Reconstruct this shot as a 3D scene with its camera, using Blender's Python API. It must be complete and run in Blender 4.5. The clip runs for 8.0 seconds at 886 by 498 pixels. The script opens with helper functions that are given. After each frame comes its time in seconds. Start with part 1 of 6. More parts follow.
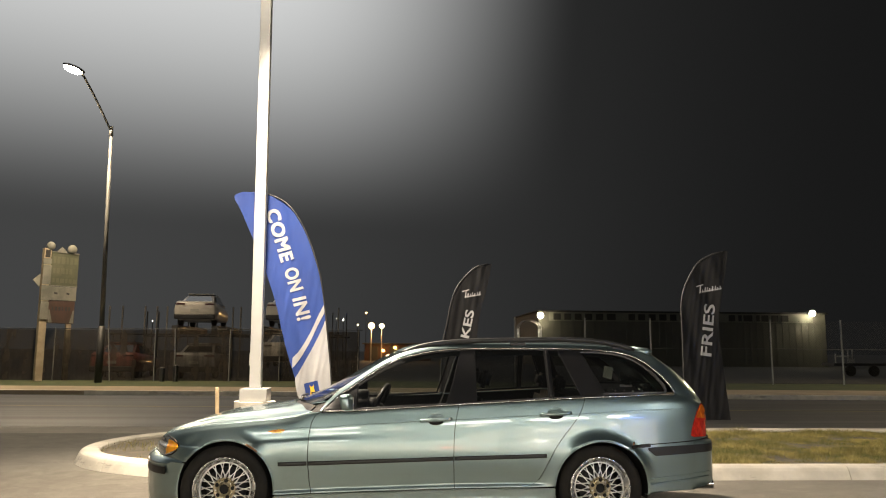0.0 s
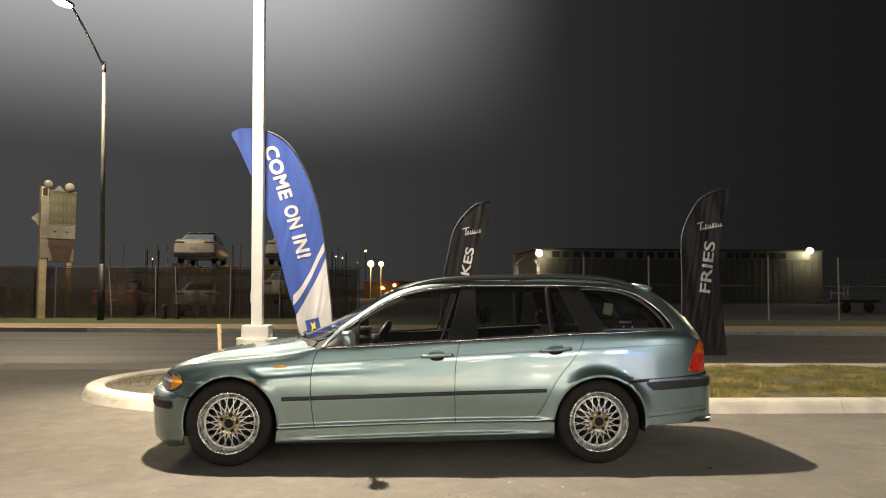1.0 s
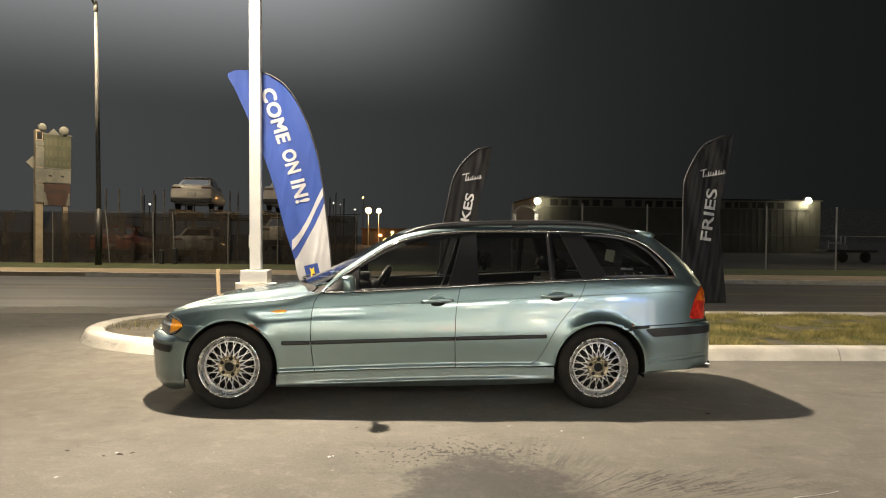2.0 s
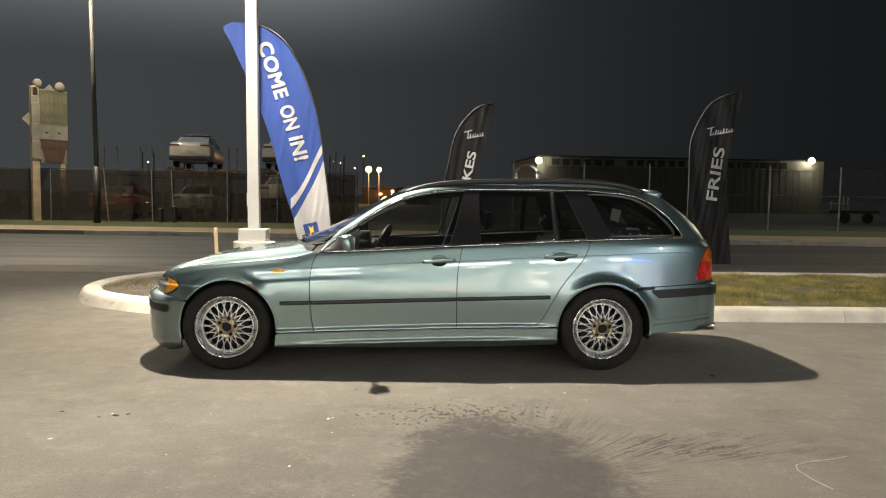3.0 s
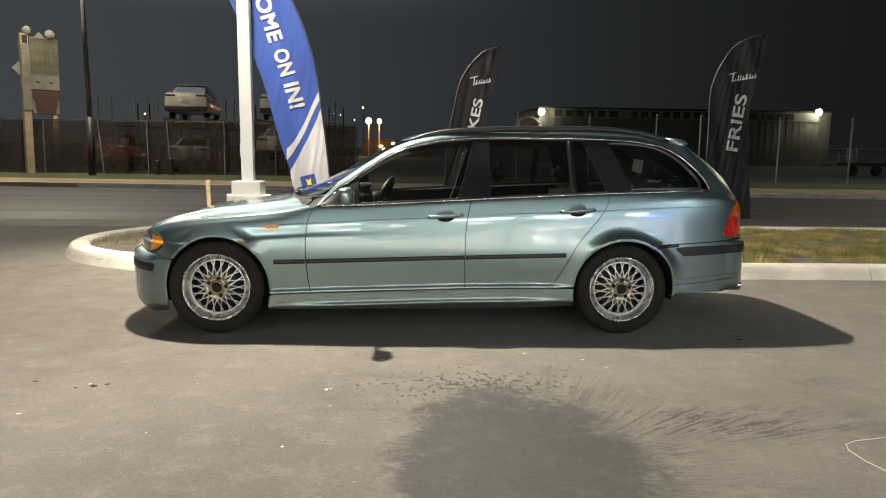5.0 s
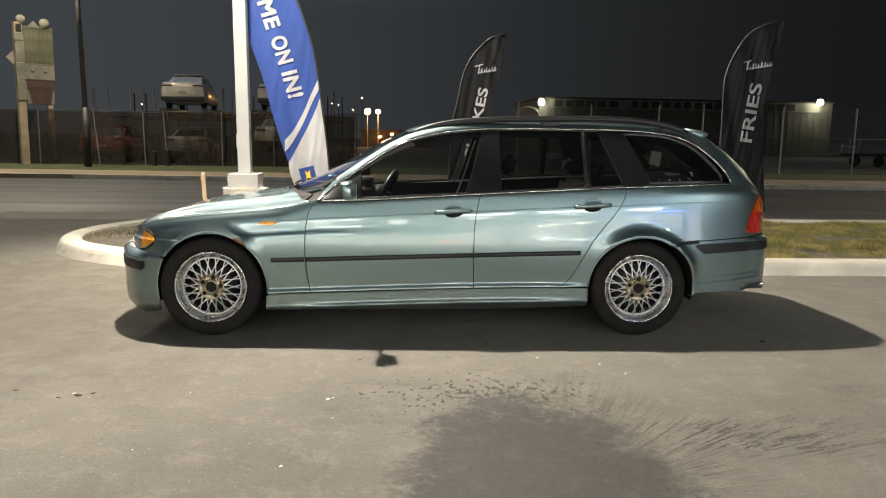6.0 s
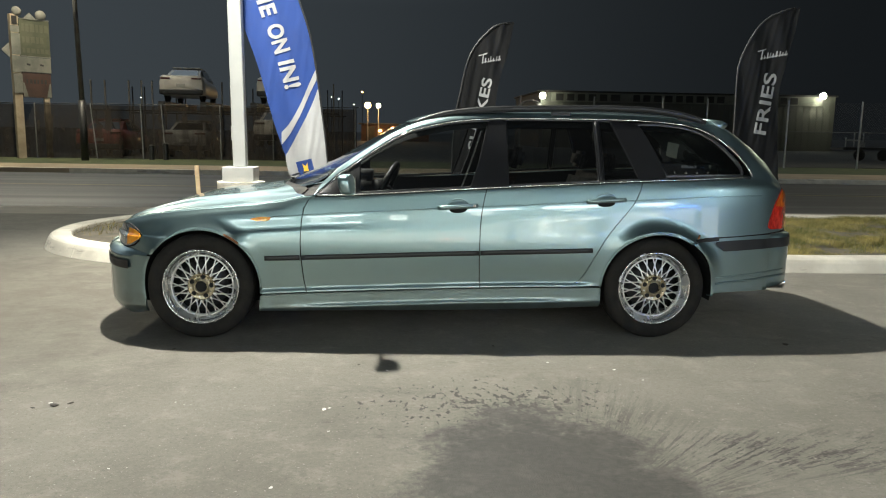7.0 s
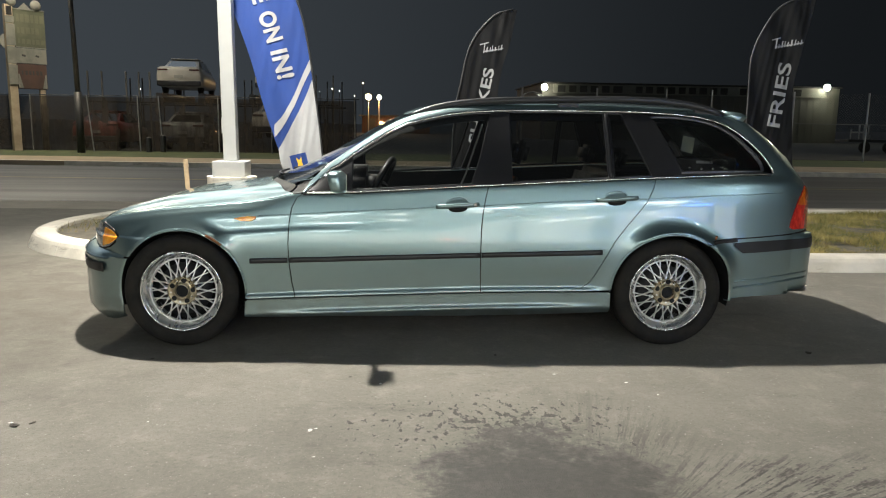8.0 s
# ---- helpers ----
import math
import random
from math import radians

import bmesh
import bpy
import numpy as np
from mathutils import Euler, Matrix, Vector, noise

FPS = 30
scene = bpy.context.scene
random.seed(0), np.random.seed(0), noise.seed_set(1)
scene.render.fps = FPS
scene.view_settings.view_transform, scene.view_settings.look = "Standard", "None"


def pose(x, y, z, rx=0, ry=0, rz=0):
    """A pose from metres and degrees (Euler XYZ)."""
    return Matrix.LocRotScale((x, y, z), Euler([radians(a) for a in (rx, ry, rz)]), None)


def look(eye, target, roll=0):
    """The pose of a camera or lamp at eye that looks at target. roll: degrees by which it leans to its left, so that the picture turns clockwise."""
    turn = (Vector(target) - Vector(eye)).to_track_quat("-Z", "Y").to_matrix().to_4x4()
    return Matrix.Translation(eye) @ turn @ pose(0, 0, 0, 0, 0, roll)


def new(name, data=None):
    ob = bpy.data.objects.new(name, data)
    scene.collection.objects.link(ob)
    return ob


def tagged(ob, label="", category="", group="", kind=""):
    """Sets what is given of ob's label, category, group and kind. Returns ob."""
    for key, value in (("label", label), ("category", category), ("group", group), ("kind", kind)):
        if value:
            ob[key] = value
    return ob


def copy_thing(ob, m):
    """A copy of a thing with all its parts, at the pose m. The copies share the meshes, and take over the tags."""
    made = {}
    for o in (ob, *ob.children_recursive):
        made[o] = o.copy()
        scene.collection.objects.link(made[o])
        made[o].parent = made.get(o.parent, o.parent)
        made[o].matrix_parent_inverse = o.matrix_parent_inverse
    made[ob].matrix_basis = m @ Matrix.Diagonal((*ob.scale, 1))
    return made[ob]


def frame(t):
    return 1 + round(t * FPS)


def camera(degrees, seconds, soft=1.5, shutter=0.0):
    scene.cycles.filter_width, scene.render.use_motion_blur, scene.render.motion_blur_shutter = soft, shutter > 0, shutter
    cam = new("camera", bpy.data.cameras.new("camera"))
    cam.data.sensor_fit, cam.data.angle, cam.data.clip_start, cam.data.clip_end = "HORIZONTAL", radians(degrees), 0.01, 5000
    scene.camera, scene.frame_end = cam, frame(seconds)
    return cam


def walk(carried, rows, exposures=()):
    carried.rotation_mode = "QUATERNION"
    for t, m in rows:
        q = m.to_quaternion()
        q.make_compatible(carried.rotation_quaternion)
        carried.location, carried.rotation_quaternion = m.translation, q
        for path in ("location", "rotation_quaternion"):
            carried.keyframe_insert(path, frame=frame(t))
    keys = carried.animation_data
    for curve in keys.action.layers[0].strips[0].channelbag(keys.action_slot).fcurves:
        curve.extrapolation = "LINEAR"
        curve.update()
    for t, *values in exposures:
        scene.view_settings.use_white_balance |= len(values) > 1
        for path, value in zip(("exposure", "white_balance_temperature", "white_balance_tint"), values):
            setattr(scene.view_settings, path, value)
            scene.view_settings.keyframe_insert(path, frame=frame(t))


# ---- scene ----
cam = camera(61.0, 8.0, 1.1)
PATH = [
    (0, (-0.103, -6.428, 1.296), (0.003, -4.449, 1.565), 0.4),
    (0.5, (-0.104, -6.411, 1.293), (0.004, -4.422, 1.47), 0.2),
    (1, (-0.116, -6.395, 1.293), (-0.005, -4.401, 1.398), 0.3),
    (1.5, (-0.134, -6.368, 1.283), (-0.018, -4.372, 1.314), 0.5),
    (3, (-0.139, -6.201, 1.269), (-0.02, -4.21, 1.127), 0.9),
    (3.5, (-0.138, -6.099, 1.262), (-0.019, -4.112, 1.071), 0.9),
    (4, (-0.135, -6.009, 1.258), (-0.017, -4.025, 1.034), 0.9),
    (4.5, (-0.141, -5.903, 1.245), (-0.024, -3.923, 0.997), 0.9),
    (6, (-0.195, -5.502, 1.25), (-0.073, -3.527, 0.959), 0.9),
    (6.5, (-0.205, -5.366, 1.241), (-0.085, -3.392, 0.942), 0.9),
    (7, (-0.2, -5.229, 1.228), (-0.079, -3.256, 0.922), 0.9),
    (7.5, (-0.182, -5.05, 1.23), (-0.061, -3.078, 0.915), 0.9),
    (8, (-0.167, -4.921, 1.235), (-0.049, -2.951, 0.908), 0.9),
]
walk(cam, [(t, look(eye, target, roll)) for t, eye, target, roll in PATH], [(0, 0.30, 7250, 13), (1.5, 0.34, 7200, 12), (3.2, 0.24, 6600, 10), (4.5, 0.24, 6450, 10), (6.2, 0.22, 6450, 10), (6.6, 0.20, 5950, 3), (7.2, 0.20, 5950, 3), (8, 0.18, 6000, 7)])

# ---- night sky, lamps, exposure ----
world = bpy.data.worlds.new("night_sky")
scene.world = world
world.use_nodes = True
# lens glare put into the sky's brightness: palest low down and towards -x
wn = world.node_tree
wco, wsep, wmix, wlow = (wn.nodes.new("ShaderNode" + k) for k in ("TexCoord", "SeparateXYZ", "MapRange", "MapRange"))
for node, lo, hi, a, b in ((wmix, -0.55, 0.60, 0.050, 0.0080), (wlow, 0.0, 0.9, 1.0, 0.85)):
    node.interpolation_type = "SMOOTHSTEP"
    for i, v in zip((1, 2, 3, 4), (lo, hi, a, b)):
        node.inputs[i].default_value = v
wmul = wn.nodes.new("ShaderNodeMath")
wmul.operation = "MULTIPLY"
# higher up, glare from the lamp above the view is painted in too
whigh, wside, wglare, wsum = (wn.nodes.new("ShaderNode" + k) for k in ("MapRange", "MapRange", "Math", "Math"))
for node, lo, hi, a, b in ((whigh, 0.15, 0.483, 0.0, 0.55), (wside, -0.18, 0.22, 1.0, 0.0)):
    node.interpolation_type = "SMOOTHSTEP"
    for i, v in zip((1, 2, 3, 4), (lo, hi, a, b)):
        node.inputs[i].default_value = v
wglare.operation, wsum.operation = "MULTIPLY", "ADD"
wn.links.new(wsep.outputs[2], whigh.inputs[0])
wn.links.new(wsep.outputs[0], wside.inputs[0])
wn.links.new(whigh.outputs[0], wglare.inputs[0])
wn.links.new(wside.outputs[0], wglare.inputs[1])
wfront, wnear = wn.nodes.new("ShaderNodeMapRange"), wn.nodes.new("ShaderNodeMath")
wfront.interpolation_type, wnear.operation = "SMOOTHSTEP", "MULTIPLY"
for i, v in zip((1, 2, 3, 4), (0.05, 0.65, 0.0, 1.0)):
    wfront.inputs[i].default_value = v
wn.links.new(wsep.outputs[1], wfront.inputs[0])
wn.links.new(wglare.outputs[0], wnear.inputs[0])
wn.links.new(wfront.outputs[0], wnear.inputs[1])
wn.links.new(wmul.outputs[0], wsum.inputs[0])
wn.links.new(wnear.outputs[0], wsum.inputs[1])
wn.links.new(wco.outputs["Generated"], wsep.inputs[0])
wn.links.new(wsep.outputs[0], wmix.inputs[0])
wn.links.new(wsep.outputs[2], wlow.inputs[0])
wn.links.new(wmix.outputs[0], wmul.inputs[0])
wn.links.new(wlow.outputs[0], wmul.inputs[1])
wn.links.new(wsum.outputs[0], wn.nodes["Background"].inputs["Strength"])
wn.nodes["Background"].inputs["Color"].default_value = (0.86, 0.945, 1.02, 1)


def lamp(name, kind, m, watts, colour, size=0.3, size_y=None, cone=None, blend=0.5):
    data = bpy.data.lights.new(name, kind)
    data.energy, data.color = watts, colour
    if kind == "AREA":
        data.shape = "RECTANGLE" if size_y else "DISK"
        data.size = size
        if size_y:
            data.size_y = size_y
    else:
        data.shadow_soft_size = size
    if cone:
        data.spot_size, data.spot_blend = radians(cone), blend
    ob = new(name, data)
    ob.matrix_world = m
    return tagged(ob, kind="structure")


POLE = (-1.762, 2.40)
lamp("lot_lamp_and_fill_light", "SPOT", look((POLE[0] + 0.05, POLE[1] - 1.12, 6.07), (POLE[0] + 3.2, POLE[1] - 4.2, 0.0)), 5300, (1.0, 0.90, 0.77), 0.13, None, 150, 0.6)
# two unseen fill lights behind the camera, added to lift ground and flank
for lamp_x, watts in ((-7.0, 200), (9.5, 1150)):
    lamp("lot_lamp_and_fill_light", "SPOT", look((lamp_x + 0.05, -11.0, 6.07), (lamp_x + 0.05, -10.4, 0.0)), watts, (0.93, 0.98, 0.98), 0.15, None, 168, 0.2)
lamp("street_lamp_and_fill_light", "SPOT", look((-11.62, 19.38, 10.80), (-11.0, 15.5, 0.0)), 10000, (1.0, 0.84, 0.60), 0.2, None, 150, 0.6)
lamp("wall_pack_light", "SPOT", look((12.05, 59.2, 4.40), (12.0, 55.0, 0.0)), 330, (1.0, 0.92, 0.70), 0.2, None, 165, 0.5)
lamp("wall_pack_light", "SPOT", look((36.68, 59.2, 4.85), (36.0, 57.0, 0.0)), 420, (1.0, 0.92, 0.70), 0.2, None, 165, 0.5)
for lamp_x in (-7.6, -4.6, -2.4, 1.6, 3.9, 6.6):
    lamp("canopy_light", "AREA", look((lamp_x, -14.2, 4.05), (lamp_x * 0.6, -4.0, 0.0)), 52, (0.93, 0.99, 0.95), 1.7, 0.45)
# second street light, out of view, added to brighten the verge on the right
lamp("street_lamp_and_fill_light", "SPOT", look((23.80, 19.38, 10.80), (22.5, 15.5, 0.0)), 3600, (1.0, 0.84, 0.58), 0.2, None, 150, 0.6)

# ---- materials ----
class Nodes:
    """A short way to write a node material."""

    def __init__(self, name):
        self.mat = bpy.data.materials.new(name)
        self.mat.use_nodes = True
        self.t = self.mat.node_tree
        self.b = self.t.nodes["Principled BSDF"]
        self.coord = self.t.nodes.new("ShaderNodeTexCoord").outputs["Object"]

    def put(self, socket, value):
        if isinstance(value, bpy.types.NodeSocket):
            self.t.links.new(value, socket)
        elif isinstance(value, (tuple, list)) and len(value) == 3 and socket.type == "RGBA":
            socket.default_value = (*value, 1)
        else:
            socket.default_value = value

    def node(self, kind, **sockets):
        n = self.t.nodes.new(kind)
        for k, v in sockets.items():
            self.put(n.inputs[int(k[1:])] if k[0] == "i" and k[1:].isdigit() else n.inputs[k.replace("_", " ")], v)
        return n

    def math(self, op, a, b=0.0, c=0.0, clamp=False):
        n = self.node("ShaderNodeMath", i0=a, i1=b, i2=c)
        n.operation, n.use_clamp = op, clamp
        return n.outputs[0]

    def noise(self, scale, detail=4.0, rough=0.6, vector=None, dist=0.0):
        n = self.node("ShaderNodeTexNoise", Vector=vector or self.coord, Scale=scale, Detail=detail, Roughness=rough, Distortion=dist)
        return n.outputs["Fac"]

    def step(self, value, lo, hi, a=0.0, b=1.0):
        n = self.node("ShaderNodeMapRange", Value=value)
        n.interpolation_type = "SMOOTHSTEP"
        for i, v in zip((1, 2, 3, 4), (lo, hi, a, b)):
            n.inputs[i].default_value = v
        return n.outputs[0]

    def mix(self, fac, a, b):
        n = self.t.nodes.new("ShaderNodeMix")
        n.data_type = "RGBA"
        self.put(n.inputs[0], fac), self.put(n.inputs[6], a), self.put(n.inputs[7], b)
        return n.outputs[2]

    def stretch(self, sx, sy, sz, turn=(0, 0, 0)):
        n = self.node("ShaderNodeMapping", Vector=self.coord, Scale=(sx, sy, sz), Rotation=turn)
        return n.outputs[0]

    def bump(self, height, strength=0.3, distance=0.01):
        n = self.node("ShaderNodeBump", Height=height, Strength=strength, Distance=distance)
        self.put(self.b.inputs["Normal"], n.outputs[0])

    def set(self, **sockets):
        for k, v in sockets.items():
            self.put(self.b.inputs[k.replace("_", " ")], v)
        return self


def surface(name, a, b, scale=6.0, rough=(0.5, 0.7), metal=0.0, grain=60.0, bump=0.15, coat=0.0):
    """A worn surface: two tones on a large scale, grain on a small one."""
    n = Nodes(name)
    big, fine = n.noise(scale), n.noise(grain, 3.0)
    tone = n.math("ADD", n.math("MULTIPLY", n.step(big, 0.35, 0.65), 0.7), n.math("MULTIPLY", fine, 0.3))
    n.set(Base_Color=n.mix(tone, a, b), Roughness=n.step(big, 0.3, 0.7, rough[0], rough[1]), Metallic=metal, Coat_Weight=coat)
    if bump:
        n.bump(fine, bump, 0.004)
    return n.mat


def glow(name, colour, strength):
    n = Nodes(name)
    n.set(Base_Color=colour, Emission_Color=colour, Emission_Strength=strength, Roughness=0.4)
    return n.mat


def lot_asphalt():
    n = Nodes("lot_asphalt")
    big, mid, fine, grit = n.noise(0.35, 5), n.noise(2.2, 6, 0.65), n.noise(38, 5, 0.7), n.noise(150, 2)
    sep = n.node("ShaderNodeSeparateXYZ", Vector=n.coord)
    x, y = sep.outputs[0], sep.outputs[1]
    warp = n.math("SUBTRACT", n.noise(3.2, 5, 0.7), 0.5)
    dx, dy = n.math("SUBTRACT", x, 0.36), n.math("ADD", y, 3.08)
    r = n.math("SQRT", n.math("ADD", n.math("POWER", n.math("DIVIDE", dx, 0.54), 2.0), n.math("POWER", n.math("DIVIDE", dy, 1.08), 2.0)))
    ang = n.math("ARCTAN2", dy, dx)
    ray = n.node("ShaderNodeCombineXYZ", X=n.math("MULTIPLY", ang, 20.0), Y=n.math("MULTIPLY", r, 0.9), Z=0.0).outputs[0]
    streak = n.noise(2.2, 5, 0.75, ray)
    core = n.step(n.math("ADD", r, n.math("ADD", n.math("MULTIPLY", warp, 1.0), n.math("MULTIPLY", n.math("SUBTRACT", n.noise(22, 4, 0.7), 0.5), 0.55))), 0.78, 1.16, 1.0, 0.0)
    fringe = n.math("MULTIPLY", n.math("MULTIPLY", n.step(r, 0.85, 1.9, 1.0, 0.0), n.step(dx, -0.05, 0.45)), n.step(n.math("ADD", n.math("ADD", streak, n.math("MULTIPLY", warp, 0.3)), n.math("MULTIPLY", n.math("SUBTRACT", fine, 0.5), 0.5)), 0.47, 0.60))
    side = n.math("MULTIPLY", n.math("MULTIPLY", n.step(r, 1.8, 4.0, 1.0, 0.0), n.step(n.math("ADD", streak, n.math("MULTIPLY", n.math("SUBTRACT", fine, 0.5), 0.45)), 0.49, 0.60)), n.math("MULTIPLY", n.step(dx, 0.3, 0.7), n.math("MULTIPLY", n.step(dy, 0.25, 0.52), n.step(dy, 0.64, 0.92, 1.0, 0.0))))
    # splashes at the far edge of the stain, thrown a little to -x
    ex, ey = n.math("DIVIDE", n.math("ADD", dx, 0.10), 0.62), n.math("DIVIDE", n.math("SUBTRACT", dy, 1.12), 0.34)
    splash = n.math("ADD", n.math("SQRT", n.math("ADD", n.math("MULTIPLY", ex, ex), n.math("MULTIPLY", ey, ey))), n.math("MULTIPLY", warp, 1.3))
    spot = n.node("ShaderNodeMapping", Vector=n.coord, Scale=(1.0, 0.55, 1.0)).outputs[0]
    drops = n.math("MULTIPLY", n.step(n.math("ADD", n.noise(29, 3, 0.6, spot), n.math("MULTIPLY", n.step(splash, 0.0, 1.3), 0.13)), 0.46, 0.50, 1.0, 0.0), n.step(splash, 0.9, 1.5, 1.0, 0.0))
    stain = n.math("MAXIMUM", n.math("MAXIMUM", core, n.math("MULTIPLY", fringe, 0.75)), n.math("MAXIMUM", n.math("MULTIPLY", side, 1.0), n.math("MULTIPLY", drops, 0.9)))
    tone = n.math("ADD", n.math("MULTIPLY", n.step(big, 0.25, 0.75), 0.28), n.math("ADD", n.math("MULTIPLY", mid, 0.40), n.math("MULTIPLY", fine, 0.45)))
    base = n.mix(n.step(tone, 0.25, 0.95), (0.118, 0.109, 0.090), (0.221, 0.206, 0.172))
    base = n.mix(n.math("MULTIPLY", n.step(n.noise(1.1, 6, 0.75), 0.60, 0.78), 0.5), base, (0.075, 0.068, 0.060))
    # scuffs and sweeping marks, drawn out along the lanes
    scuff = n.math("MULTIPLY", n.step(n.noise(1.0, 6, 0.72, n.stretch(0.7, 3.4, 1.0, (0, 0, 0.16)), 0.4), 0.54, 0.70), n.step(n.noise(17, 4, 0.7), 0.35, 0.62))
    base = n.mix(n.math("MULTIPLY", scuff, 0.55), base, (0.075, 0.068, 0.057))
    # dirt washed up against the island's nose, spread wider to paint in dimmer light
    gx, gy = n.math("DIVIDE", n.math("ADD", x, 3.4), 2.9), n.math("DIVIDE", n.math("SUBTRACT", y, 0.4), 2.3)
    dirt_and_dimming = n.math("ADD", n.math("SQRT", n.math("ADD", n.math("MULTIPLY", gx, gx), n.math("MULTIPLY", gy, gy))), n.math("MULTIPLY", warp, 1.1))
    base = n.mix(n.math("MULTIPLY", n.step(n.noise(5.5, 6, 0.8), 0.50, 0.66), 0.30), base, (0.30, 0.275, 0.235))
    base = n.mix(n.step(n.noise(62, 2, 0.5), 0.68, 0.74), base, (0.33, 0.31, 0.27))
    base = n.mix(n.step(grit, 0.64, 0.74), base, (0.32, 0.30, 0.26))
    base = n.mix(n.math("MULTIPLY", n.step(n.noise(70, 3, 0.6), 0.57, 0.66), 0.32), base, (0.062, 0.056, 0.048))
    base = n.mix(n.math("MULTIPLY", n.step(dirt_and_dimming, 0.30, 1.35, 1.0, 0.0), n.step(n.noise(2.6, 6, 0.75, None, 1.2), 0.30, 0.62, 0.62, 0.94)), base, (0.070, 0.061, 0.046))
    n.set(Base_Color=n.mix(n.math("MULTIPLY", stain, n.step(fine, 0.2, 0.7, 1.0, 0.85)), base, n.mix(n.step(n.noise(7, 6, 0.75), 0.48, 0.72), (0.036, 0.033, 0.029), (0.066, 0.060, 0.052))), Roughness=n.math("SUBTRACT", 0.90, n.math("MULTIPLY", core, 0.16)))
    n.bump(n.math("ADD", n.math("MULTIPLY", fine, 0.5), n.math("MULTIPLY", grit, 0.7)), 0.6, 0.007)
    return n.mat


def road_asphalt():
    n = Nodes("road_asphalt")
    lane = n.noise(1.0, 4, 0.6, n.stretch(0.06, 1.1, 1))
    fine = n.noise(45, 4, 0.7)
    n.set(Base_Color=n.mix(n.math("ADD", n.math("MULTIPLY", n.step(lane, 0.3, 0.7), 0.6), n.math("MULTIPLY", fine, 0.4)), (0.030, 0.029, 0.028), (0.060, 0.058, 0.054)), Roughness=n.step(lane, 0.3, 0.7, 0.55, 0.8))
    n.bump(fine, 0.4, 0.006)
    return n.mat


def car_paint():
    n = Nodes("green_metallic_paint")
    flake = n.noise(900, 1)
    dirt = n.math("MULTIPLY", n.step(n.noise(5, 6, 0.7), 0.5, 0.75), 0.10)
    sep = n.node("ShaderNodeSeparateXYZ", Vector=n.coord)
    dust_haze = n.math("MULTIPLY", n.step(sep.outputs[2], 0.16, 0.42, 1.0, 0.0), n.step(n.noise(9, 5), 0.3, 0.7, 0.15, 0.5))
    base = n.mix(flake, (0.195, 0.275, 0.283), (0.280, 0.372, 0.374))
    base = n.mix(n.math("MAXIMUM", dirt, dust_haze), base, (0.16, 0.15, 0.13))
    n.set(Base_Color=base, Metallic=0.9, Roughness=n.math("ADD", 0.36, n.math("MULTIPLY", dust_haze, 0.3)), Coat_Weight=1.0, Coat_Roughness=n.step(n.noise(7, 5), 0.3, 0.7, 0.02, 0.07))
    return n.mat


def pane(name, tint, gloss=0.9):
    """Thin tinted window glass: clear with a mirror coat by the angle."""
    mat = bpy.data.materials.new(name)
    mat.use_nodes = True
    t = mat.node_tree
    t.nodes.clear()
    out = t.nodes.new("ShaderNodeOutputMaterial")
    mix, clear, shine, fres, veil, dust_haze = (t.nodes.new("ShaderNode" + k) for k in ("MixShader", "BsdfTransparent", "BsdfGlossy", "Fresnel", "MixShader", "BsdfDiffuse"))
    # faint pale veil lifts the panes' blacks, standing in for lens haze
    veil.inputs[0].default_value = 0.008
    dust_haze.inputs[0].default_value = (0.45, 0.45, 0.43, 1)
    clear.inputs[0].default_value = (*tint, 1)
    shine.inputs["Roughness"].default_value = 0.01
    shine.inputs[0].default_value = (gloss, gloss, gloss, 1)
    fres.inputs["IOR"].default_value = 1.5
    for a, b in ((fres.outputs[0], mix.inputs[0]), (clear.outputs[0], veil.inputs[1]), (dust_haze.outputs[0], veil.inputs[2]), (veil.outputs[0], mix.inputs[1]), (shine.outputs[0], mix.inputs[2]), (mix.outputs[0], out.inputs[0])):
        t.links.new(a, b)
    return mat


def screen_cloth(name, a, b, cover):
    """Loosely woven fence screen, faded in streaks: part of the light goes through the holes."""
    n = Nodes(name)
    streak, blotch = n.noise(1.0, 4, 0.6, n.stretch(2.6, 1.0, 0.25)), n.noise(1.3, 4, 0.65)
    tone = n.math("ADD", n.math("MULTIPLY", n.step(streak, 0.35, 0.65), 0.55), n.math("MULTIPLY", n.step(blotch, 0.35, 0.7), 0.45))
    n.set(Base_Color=n.mix(tone, a, b), Roughness=0.95, Specular_IOR_Level=0.1, Alpha=n.step(n.math("ADD", n.math("MULTIPLY", streak, 0.6), n.math("MULTIPLY", blotch, 0.4)), 0.32, 0.68, cover - 0.22, min(cover + 0.14, 1.0)))
    return n.mat


ASPHALT, ROAD, PAINT = lot_asphalt(), road_asphalt(), car_paint()
def kerb_concrete():
    n = Nodes("kerb_concrete")
    big, fine = n.noise(3.0), n.noise(70, 3)
    base = n.mix(n.math("ADD", n.math("MULTIPLY", n.step(big, 0.35, 0.65), 0.7), n.math("MULTIPLY", fine, 0.3)), (0.47, 0.44, 0.37), (0.66, 0.62, 0.53))
    base = n.mix(n.math("MULTIPLY", n.step(n.noise(1.0, 5, 0.7, n.stretch(1.2, 1.2, 5.0)), 0.57, 0.64), 0.6), base, (0.27, 0.25, 0.21))
    n.set(Base_Color=base, Roughness=0.85)
    n.bump(fine, 0.4, 0.005)
    return n.mat


